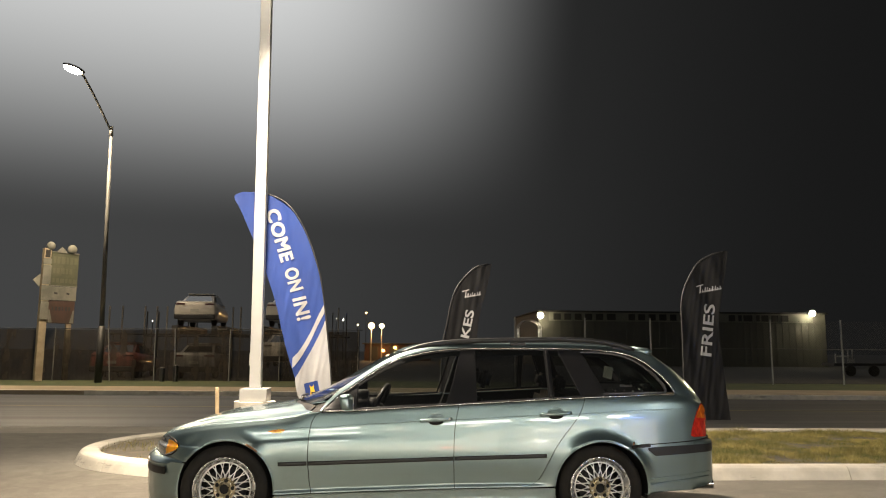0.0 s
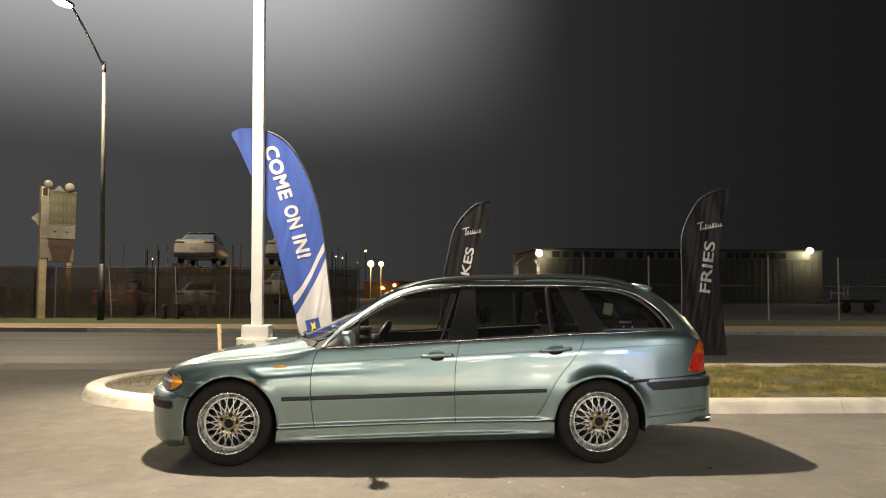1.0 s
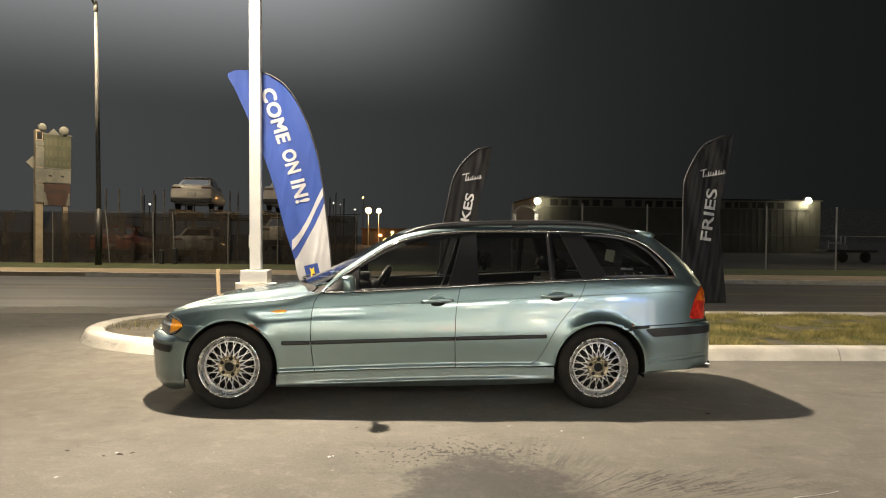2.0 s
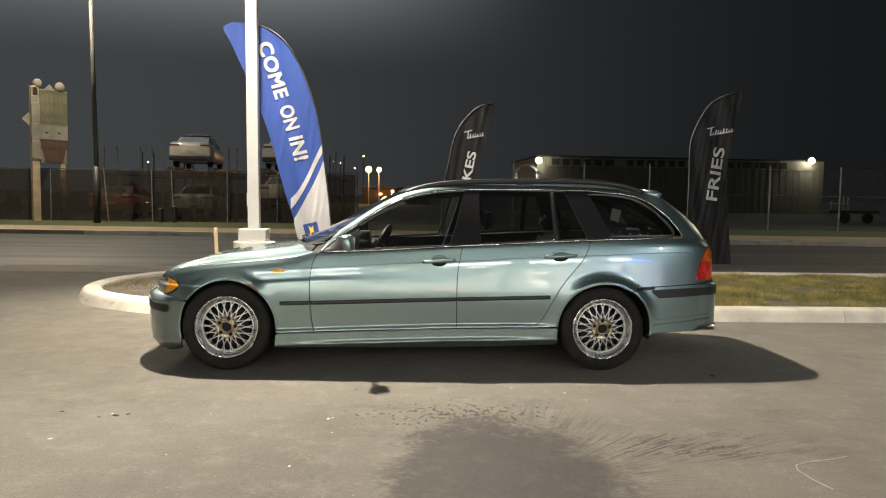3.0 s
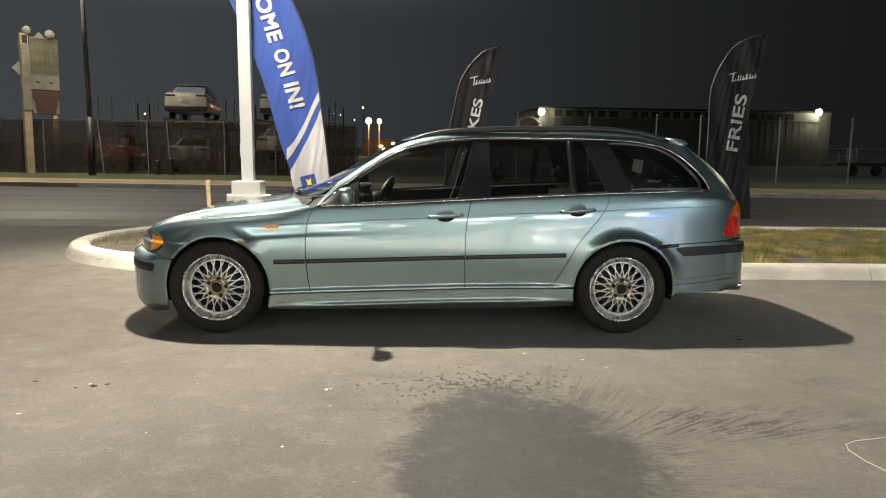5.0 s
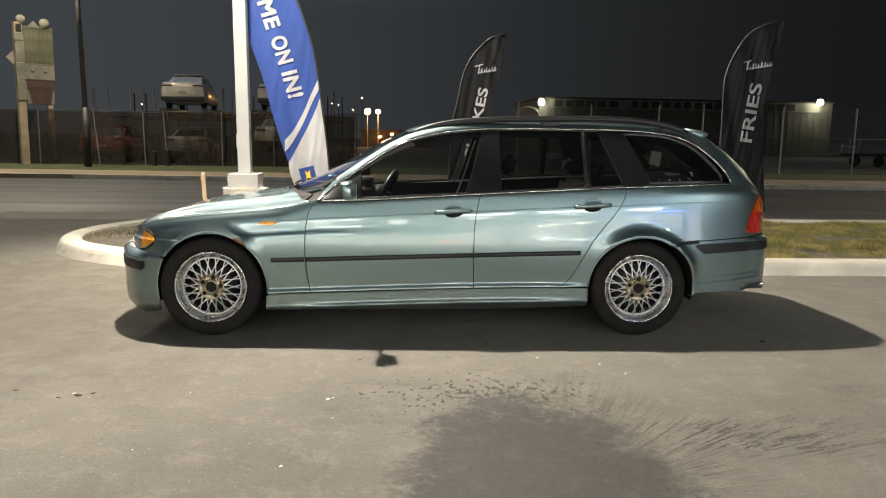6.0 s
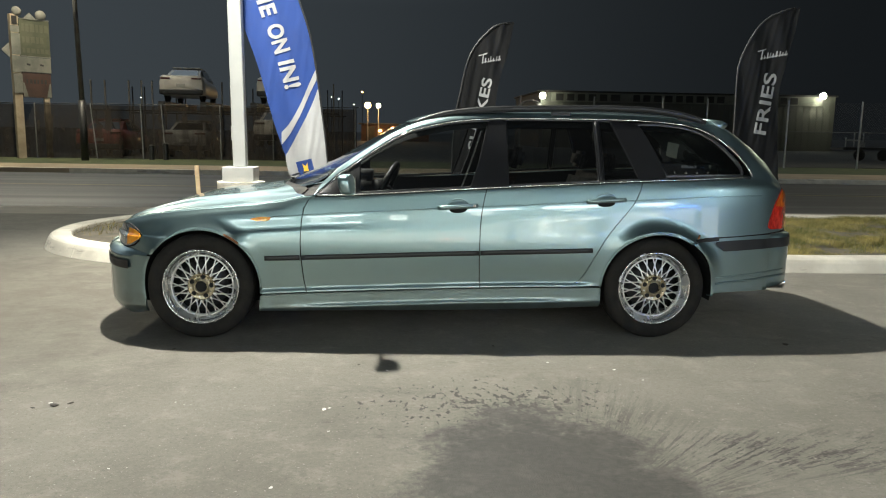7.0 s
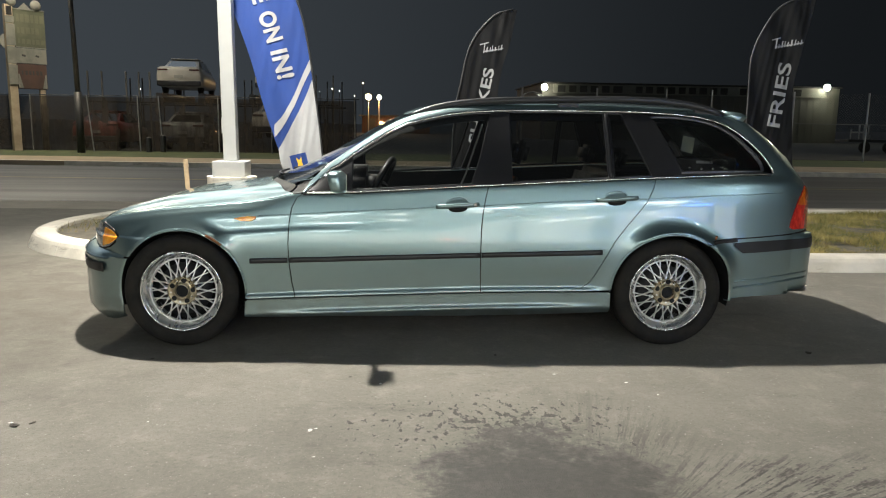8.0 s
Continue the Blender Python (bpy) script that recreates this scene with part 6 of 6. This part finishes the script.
def sedan(paint, label, m):
    """A saloon car, its tail towards -y, on its wheels at z = 0."""
    c = thing("stored_car", label, "car", m, "cars in the storage yard")
    low = [(-2.30, 0.80, 0.42, 1.00), (-2.22, 0.88, 0.30, 1.07), (-1.6, 0.91, 0.24, 1.06), (0, 0.91, 0.22, 0.96), (1.3, 0.90, 0.24, 0.90), (2.0, 0.86, 0.28, 0.80), (2.25, 0.72, 0.35, 0.68)]
    bm = bmesh.new()
    rings = []
    for y, w, z0, z1 in low:
        pts = [(-w * 0.9, z0), (-w, z0 + 0.12), (-w, (z0 + z1) / 2 + 0.05), (-w * 0.93, z1 - 0.04), (-w * 0.80, z1), (w * 0.80, z1), (w * 0.93, z1 - 0.04), (w, (z0 + z1) / 2 + 0.05), (w, z0 + 0.12), (w * 0.9, z0)]
        rings.append([bm.verts.new((x, y, z)) for x, z in pts])
    for p, q in zip(rings, rings[1:]):
        for i in range(10):
            bm.faces.new((p[i], p[(i + 1) % 10], q[(i + 1) % 10], q[i]))
    bm.faces.new(rings[0]), bm.faces.new(rings[-1][::-1])
    bmesh.ops.recalc_face_normals(bm, faces=bm.faces)
    bmesh.ops.bevel(bm, geom=[e for e in bm.edges if e.calc_face_angle(0) > 0.5], offset=0.03, segments=2, affect="EDGES")
    body = part("body", bm, paint, c, "", True)
    cab = bmesh.new()
    rings = []
    for y, w, z in ((-1.62, 0.68, 1.02), (-0.98, 0.60, 1.38), (-0.1, 0.60, 1.46), (0.35, 0.60, 1.42), (1.15, 0.70, 0.95)):
        rings.append([cab.verts.new(p) for p in ((-w - 0.12, y, 0.95), (-w, y, z - 0.02), (-w * 0.8, y, z), (w * 0.8, y, z), (w, y, z - 0.02), (w + 0.12, y, 0.95))])
    for p, q in zip(rings, rings[1:]):
        for i in range(5):
            cab.faces.new((p[i], p[i + 1], q[i + 1], q[i]))
    cab.faces.new(rings[0]), cab.faces.new(rings[-1][::-1])
    bmesh.ops.recalc_face_normals(cab, faces=cab.faces)
    cabin = part("cabin", cab, paint, c)
    pane_of = lambda pts: (lambda m: (m.faces.new([m.verts.new(p) for p in pts]), m)[1])(bmesh.new())
    part("rear_glass", pane_of([(-0.60, -1.565, 1.065), (0.60, -1.565, 1.065), (0.47, -1.045, 1.357), (-0.47, -1.045, 1.357)]), DARK_GLASS, cabin, "dark rear window")
    for s in (-1, 1):
        part("side_glass", pane_of([(s * 0.775, -1.10, 1.02), (s * 0.785, 0.85, 1.00), (s * 0.645, 0.30, 1.375), (s * 0.645, -0.90, 1.33)]), DARK_GLASS, cabin, "dark side windows")
    part("roof", cube(-0.56, 0.56, -0.95, 0.30, 1.43, 1.475, 0.02), paint, c)
    for x in (-0.62, 0.62):
        tl = part("tail_light", cube(x - 0.20, x + 0.20, -2.325, -2.20, 0.90, 0.965, 0.015), DULL_RED, c, "dull red tail lamp")
    part("number_plate", cube(-0.18, 0.18, -2.335, -2.29, 0.60, 0.72, 0.004), PALE_BOARD, c, "pale blank plate")
    part("bumper", cube(-0.86, 0.86, -2.36, -2.10, 0.28, 0.50, 0.05), BLACK_PLASTIC, c, "dark lower bumper")
    for x in (-0.80, 0.80):
        for y in (-1.40, 1.40):
            w = lathe(bmesh.new(), [(0.0, -0.02), (0.20, -0.03), (0.24, -0.01), (0.31, 0.0), (0.33, 0.03), (0.33, 0.17), (0.0, 0.18)], 24, pose(x, y, 0.33, 0, 0, 90 if x > 0 else -90))
            part("wheel", w, RUBBER, c, "dark wheel", True)
    return c


sedan(CAR_WHITE, "dusty white saloon on the upper deck of a storage rack", pose(-9.35, 29.3, 2.33, 0, 0, 5))
sedan(CAR_WHITE, "dusty white saloon on a rack beside its neighbour", pose(-5.30, 29.6, 2.33, 0, 0, 1))
sedan(CAR_GREY, "grey saloon stored behind the screened fence", pose(-8.75, 27.6, 0.10, 0, 0, 3))
sedan(CAR_WHITE, "white saloon stored behind the screened fence", pose(-5.10, 27.4, 0.55, 0, 0, 2))
CAR_RED = surface("dull_red_paint", (0.16, 0.035, 0.028), (0.24, 0.06, 0.045), 3.0, (0.35, 0.5), 0, 30, 0.0, 0.5)
sedan(CAR_RED, "dull red saloon stored behind the screened fence", pose(-12.0, 27.4, 0.10, 0, 0, 4))
for x in (-8.96, -8.47):
    stub = thing("bollard", "short black steel bollard on the grass by the fence", "bollard", pose(x, 22.35, 0.1), "bollards by the fence")
    part("shaft", rod(bmesh.new(), (0, 0, -0.1), (0, 0, 0.50 if x < -8.7 else 0.58), 0.095, 0.095, 14), BLACK_STEEL, stub)
    part("cap", rod(bmesh.new(), (0, 0, 0.50 if x < -8.7 else 0.58), (0, 0, 0.54 if x < -8.7 else 0.62), 0.10, 0.05, 14), BLACK_STEEL, stub)
rack = thing("storage_rack", "two-level steel car storage rack", "rack", pose(0, 0, 0.1))
for x in (-12.78, -12.22, -11.26, -10.75, -10.32, -7.49, -7.15, -3.6, -2.9):
    part("rack_post", cube(x - 0.03, x + 0.03, 27.0, 27.06, -0.1, 3.05, 0.006), DULL_STEEL, rack)
    part("rack_post", cube(x - 0.03, x + 0.03, 31.9, 31.96, -0.1, 3.05, 0.006), DULL_STEEL, rack)
for y in (27.05, 31.95):
    part("rack_beam", cube(-12.9, -2.7, y - 0.05, y + 0.05, 1.80, 1.86, 0.006), BLACK_STEEL, rack)
for x in (-9.95, -8.25, -6.2, -4.5):
    part("rack_runway", cube(x - 0.13, x + 0.13, 26.95, 32.0, 1.86, 2.225, 0.006), BLACK_STEEL, rack)

# warehouse
SIDING = surface("dull_metal_siding", (0.085, 0.085, 0.068), (0.12, 0.12, 0.095), 0.5, (0.6, 0.75), 0.0, 8, 0.1)
NAME_BOARD = surface("faded_name_board", (0.16, 0.16, 0.13), (0.22, 0.22, 0.175), 0.5, (0.6, 0.75), 0.0, 8, 0.1)
FADED_DARK = surface("faded_dark_paint", (0.022, 0.021, 0.018), (0.040, 0.038, 0.032), 0.8, (0.7, 0.85), 0.0, 8, 0.1)
ware = thing("warehouse", "long low warehouse with dull metal siding and a faded name board", "building", pose(0, 60, 0.1))
wall = part("wall", cube(12.0, 38.2, 0.0, 14.0, -0.2, 4.72, 0.03), SIDING, ware)
for k in range(44):
    part("siding_rib", cube(12.15 + k * 0.595, 12.21 + k * 0.595, -0.035, 0.0, -0.2, 3.88, 0.0), SIDING, wall)
part("roof", cube(11.8, 38.4, -0.12, 14.2, 4.72, 4.86, 0.03), FADED_DARK, ware, "dark roof edge")
band = part("sign_band", cube(12.9, 37.0, -0.10, -0.02, 3.92, 4.70, 0.01), NAME_BOARD, ware, "faded name board")
widths = [0.9, 0.85, 0.85, 0.9, 0.9, 1.1, 0.0, 0.8, 0.85, 0.9, 0.9, 0.8, 0.85, 0.9, 0.8, 0.85, 0.0, 0.8, 0.4, 1.1, 0.4, 0.85, 0.8, 0.9]
x = 13.3
for k, w in enumerate(widths):
    if w:
        part("letter_bar", cube(x, x + w * 0.72, -0.16, -0.105, 4.03, 4.58, 0.0), FADED_DARK, band, "faded dark letter-sized bar")
    x += (w or 0.7) + 0.08
for x, z in ((12.05, 4.37), (36.68, 4.78)):
    wp = part("wall_lamp", cube(x - 0.22, x + 0.22, -0.50, -0.02, z - 0.08, z + 0.26, 0.03), BLACK_STEEL, ware, "floodlight housing")
    b = bmesh.new()
    bmesh.ops.create_uvsphere(b, u_segments=16, v_segments=10, radius=0.27, matrix=pose(x, -0.62, z))
    part("lamp_lens", b, LAMP_WHITE, wp, "glowing white floodlight", True)
porch = thing("entrance_canopy", "arched pale steel canopy frame beside the warehouse lamp", "canopy", pose(11.0, 59.2, 0.1))
for y in (-0.5, 0.1, 0.7):
    part("hoop", sweep(bmesh.new(), [(0.97 * math.cos(a), y, 3.20 + 0.72 * math.sin(a)) for a in np.linspace(math.pi, 0, 22)], ring(0.05, 8), (0, 1, 0)), PALE_BOARD, porch, "", True)
    for x in (-0.97, 0.97):
        part("canopy_post", rod(bmesh.new(), (x, y, -0.1), (x, y, 3.22), 0.05, 0.05, 8), GREY_STEEL, porch, "", True)
for a in (0.35, 0.9, 1.57, 2.24, 2.79):
    part("canopy_rail", rod(bmesh.new(), (0.97 * math.cos(a), -0.5, 3.20 + 0.72 * math.sin(a)), (0.97 * math.cos(a), 0.7, 3.20 + 0.72 * math.sin(a)), 0.035, 0.035, 6), PALE_BOARD, porch, "", True)

# far lamps and the low lit building in the gap
for x, y, z, r, mat in ((-3.58, 80.0, 4.05, 0.34, LAMP_AMBER), (-2.40, 80.0, 4.03, 0.25, LAMP_WARM)):
    lp = thing("yard_lamp", "slim yard lamp post with a glowing orange head", "lamp post", pose(x, y, 0.1), "far yard lamps")
    part("shaft", rod(bmesh.new(), (0, 0, -0.1), (0, 0, z - 0.3), 0.06, 0.05, 8), GREY_STEEL, lp)
    b = bmesh.new()
    bmesh.ops.create_uvsphere(b, u_segments=14, v_segments=10, radius=r, matrix=pose(0, 0, z - 0.05))
    part("lamp_globe", b, mat, lp, "glowing lamp globe", True)
shed = thing("low_building", "low brown-red building lit by orange lamps", "building", pose(0, 86, 0.1))
part("wall", cube(-4.6, 3.5, 0, 5, -0.2, 1.95, 0.03), DARK_RED, shed)
part("roof", cube(-4.9, 3.8, -0.4, 5.3, 1.95, 2.10, 0.03), BLACK_STEEL, shed)
for x in (-4.0, -1.6, 0.4):
    part("door", cube(x, x + 1.0, -0.06, -0.01, -0.1, 1.7, 0.02), BLACK_STEEL, shed, "dark door")
for x, z in ((-2.35, 1.22), (-0.9, 1.55)):
    part("wall_lamp", cube(x - 0.13, x + 0.13, -0.22, -0.02, z - 0.10, z + 0.10, 0.03), LAMP_AMBER, shed, "glowing orange wall lamp")
lamp("yard_lamp_light", "POINT", pose(-3.0, 79.0, 3.7), 700, (1.0, 0.55, 0.2), 0.3)
# added post out of view, to stand under that second street light
copy_thing(street, pose(24.68, 21.0, 0.1))
for x, y, z, r, mat in ((-8.6, 92, 5.3, 0.055, LAMP_WARM), (-7.7, 92, 5.1, 0.05, LAMP_WHITE), (-6.0, 95, 4.6, 0.05, LAMP_WARM), (-4.9, 95, 6.2, 0.10, LAMP_AMBER), (-9.9, 90, 4.9, 0.045, LAMP_WHITE), (-21.6, 60, 3.6, 0.045, LAMP_WHITE), (17.5, 70, 2.9, 0.12, LAMP_WHITE)):
    lp = thing("distant_lamp", "small distant lamp on a thin mast", "lamp", pose(x, y, 0.1), "distant lamps")
    part("shaft", rod(bmesh.new(), (0, 0, -0.1), (0, 0, z), 0.05, 0.04, 6), BLACK_STEEL, lp)
    b = bmesh.new()
    bmesh.ops.create_icosphere(b, subdivisions=1, radius=r, matrix=pose(0, 0, z))
    part("lamp_globe", b, mat, lp, "glowing lamp globe", True)
# a flat trailer with pale rails parked in the yard
trailer = thing("utility_trailer", "small dark trailer with pale rails parked in the yard", "trailer", pose(23.5, 34.0, 0.1))
part("bed", cube(-0.3, 2.6, -0.6, 0.6, 0.55, 0.70, 0.02), BLACK_STEEL, trailer)
for x in (-0.2, 0.25, 0.5, 0.75):
    part("rail_post", cube(x - 0.025, x + 0.025, -0.62, -0.57, 0.70, 1.45 if x > 0 else 1.2, 0.004), PALE_BOARD, trailer)
part("rail_bar", cube(-0.25, 0.55, -0.63, -0.60, 1.02, 1.10, 0.004), PALE_BOARD, trailer)
for x in (0.6, 1.9):
    part("wheel", lathe(bmesh.new(), [(0.0, -0.02), (0.16, -0.03), (0.20, -0.01), (0.27, 0.0), (0.29, 0.03), (0.29, 0.14), (0.0, 0.15)], 20, pose(x, -0.68, 0.29)), RUBBER, trailer, "dark wheel", True)
part("tail_board", cube(0.45, 0.85, -0.64, -0.61, 0.72, 0.95, 0.004), GREY_STEEL, trailer)

# ---- the restaurant behind the camera ----
STUCCO = surface("restaurant_stucco", (0.42, 0.40, 0.36), (0.52, 0.50, 0.45), 1.0, (0.8, 0.9), 0, 40, 0.2)
BRIGHT_WINDOW = glow("lit_window", (1.0, 0.92, 0.78), 2.6)
DOWNLIGHT = glow("canopy_downlight", (1.0, 0.94, 0.80), 14.0)
RED_SIGN, BLUE_SIGN = glow("red_sign_box", (1.0, 0.16, 0.06), 18.0), glow("blue_sign_box", (0.06, 0.22, 1.0), 42.0)
shop = thing("restaurant", "lit roadside restaurant front with large windows", "building", pose(0, -16.0, 0))
part("wall", cube(-14, 14, -6.0, -0.02, -0.2, 4.4, 0.03), STUCCO, shop)
part("canopy", cube(-14, 14, 0.0, 1.6, 3.5, 3.9, 0.03), STUCCO, shop)
for x in (-12.5, -10.0, -7.6, -4.9, -2.6, -0.5, 1.6, 3.9, 6.6, 9.0, 11.5):
    part("window", cube(x - 0.98, x + 0.98, -0.015, 0.02, 0.7, 2.9, 0.01), BRIGHT_WINDOW, shop, "brightly lit shop window")
    if abs(x) < 8 and x:
        part("downlight", cube(x - 0.22, x + 0.22, 1.65, 1.8, 3.46, 3.62, 0.0), DOWNLIGHT, shop, "square canopy floodlight")
part("sign_box", cube(0.9, 1.5, 0.03, 0.10, 1.45, 1.56, 0.01), RED_SIGN, shop, "glowing red sign box")
part("sign_box", cube(7.2, 9.2, 1.61, 1.75, 3.3, 3.55, 0.01), BLUE_SIGN, shop, "glowing blue sign box")
for x in (-7.4, -5.0, -3.9, -2.5, 3.8, 4.9, 6.8):
    part("ceiling_lamp", cube(x - 0.30, x + 0.30, 0.03, 0.08, 2.10, 2.24, 0.01), DOWNLIGHT, shop, "bright ceiling lamp behind the window")

# ---- grass and small litter ----
GRASS = Nodes("dry_grass")
_c = GRASS.node("ShaderNodeNewGeometry").outputs["Random Per Island"]
_p = GRASS.step(GRASS.noise(2.3, 5, 0.7), 0.42, 0.66)
GRASS.set(Base_Color=GRASS.mix(GRASS.math("ADD", GRASS.math("MULTIPLY", _c, 0.42), GRASS.math("MULTIPLY", _p, 0.58)), (0.062, 0.078, 0.018), (0.46, 0.37, 0.125)), Roughness=0.8)
GRASS = GRASS.mat
rnd = random.Random(4)
verts, faces = [], []


def blade(x, y, z, h, lean, w):
    a = rnd.uniform(0, 2 * math.pi)
    b = rnd.uniform(0, 2 * math.pi)
    dx, dy = math.cos(a) * w, math.sin(a) * w
    lx, ly = math.cos(b) * lean * h, math.sin(b) * lean * h
    k = len(verts)
    verts.extend(((x - dx, y - dy, z), (x + dx, y + dy, z), (x + dx * 0.7 + lx * 0.4, y + dy * 0.7 + ly * 0.4, z + h * 0.6), (x - dx * 0.7 + lx * 0.4, y - dy * 0.7 + ly * 0.4, z + h * 0.6), (x + lx, y + ly, z + h)))
    faces.extend(((k, k + 1, k + 2, k + 3), (k + 3, k + 2, k + 4)))


def turf(count, x0, x1, y0, y1, tall, thin):
    q = np.asarray(ISLAND)
    p = np.stack([np.array([rnd.uniform(x0, x1) for _ in range(count)]), np.array([rnd.uniform(y0, y1) for _ in range(count)])], 1)
    for x, y in p[inside(p, q)]:
        n = noise.noise((x * 1.3, y * 1.3, 0.0)) + 0.5 * noise.noise((x * 4.0, y * 4.0, 3.0))
        n -= 0.9 * max(0.0, 1.0 - (y - y0) / 0.9) * max(0.0, 0.25 + noise.noise((x * 3.1, y * 3.0, 7.0)))
        if n < thin:
            continue
        blade(x, y, 0.08, tall * rnd.uniform(0.4, 1.3) * max(0.3, 0.8 + 1.5 * n), rnd.uniform(0.2, 1.2), rnd.uniform(0.0016, 0.0036))


turf(105000, 1.6, 8.6, 1.55, 5.3, 0.058, -0.42)
turf(6000, -4.0, 1.6, 1.5, 5.3, 0.05, 0.0)
me = bpy.data.meshes.new("grass")
me.from_pydata(verts, [], faces)
tagged(part("grass", me, GRASS), "dry yellow-green grass on the island", "grass", kind="stuff")

PALE_BIT = surface("pale_litter", (0.55, 0.53, 0.48), (0.75, 0.73, 0.68), 30.0, (0.7, 0.9), 0, 90, 0)
DARK_BIT = surface("dark_leaf_litter", (0.03, 0.025, 0.02), (0.06, 0.05, 0.035), 30.0, (0.8, 0.95), 0, 90, 0)


def scrap(x, y, size, material, label, seed, z=0.0):
    r = random.Random(seed)
    bm = bmesh.new()
    bmesh.ops.create_icosphere(bm, subdivisions=1, radius=1.0)
    for v in bm.verts:
        v.co = Vector((v.co.x * size * r.uniform(0.6, 1.3), v.co.y * size * 0.6 * r.uniform(0.6, 1.3), max(0, v.co.z) * size * 0.25 + 0.0005))
    ob = part("scrap", bm, material, None)
    ob.matrix_world = pose(x, y, z, 0, 0, r.uniform(0, 180))
    return tagged(ob, label, "litter")


for i, (x, y, s_) in enumerate(((-0.521, -2.001, 0.016), (-0.50, -1.985, 0.010), (-0.633, -2.744, 0.012), (-1.899, -2.34, 0.014), (-1.245, -2.581, 0.007), (-0.25, -1.45, 0.010), (0.95, -1.45, 0.012), (-1.2, -1.9, 0.006), (0.62, -1.32, 0.010), (1.05, -1.62, 0.008), (-0.48, -2.25, 0.007), (-1.75, -1.90, 0.012))):
    scrap(x, y, s_, PALE_BIT, "small pale scrap lying on the asphalt", i)
for i, (x, y, s_) in enumerate(((-1.72, -1.931, 0.030), (-1.66, -1.90, 0.018), (-1.80, -1.96, 0.014), (-2.05, -1.85, 0.016), (2.134, -0.975, 0.030), (-0.40, -1.35, 0.012), (0.36, -1.00, 0.014), (-1.45, -1.05, 0.012))):
    scrap(x, y, s_, DARK_BIT, "small dark leaf scrap lying on the asphalt", 50 + i)
bm = bmesh.new()
sweep(bm, [(2.112, -2.656, 0.003), (2.03, -2.69, 0.003), (1.938, -2.717, 0.003), (1.85, -2.735, 0.003), (1.782, -2.775, 0.003), (1.755, -2.84, 0.003), (1.76, -2.95, 0.003), (1.788, -3.074, 0.003)], ring(0.0017, 6))
tagged(part("string", bm, PALE_BIT), "thin pale string lying on the asphalt", "string")
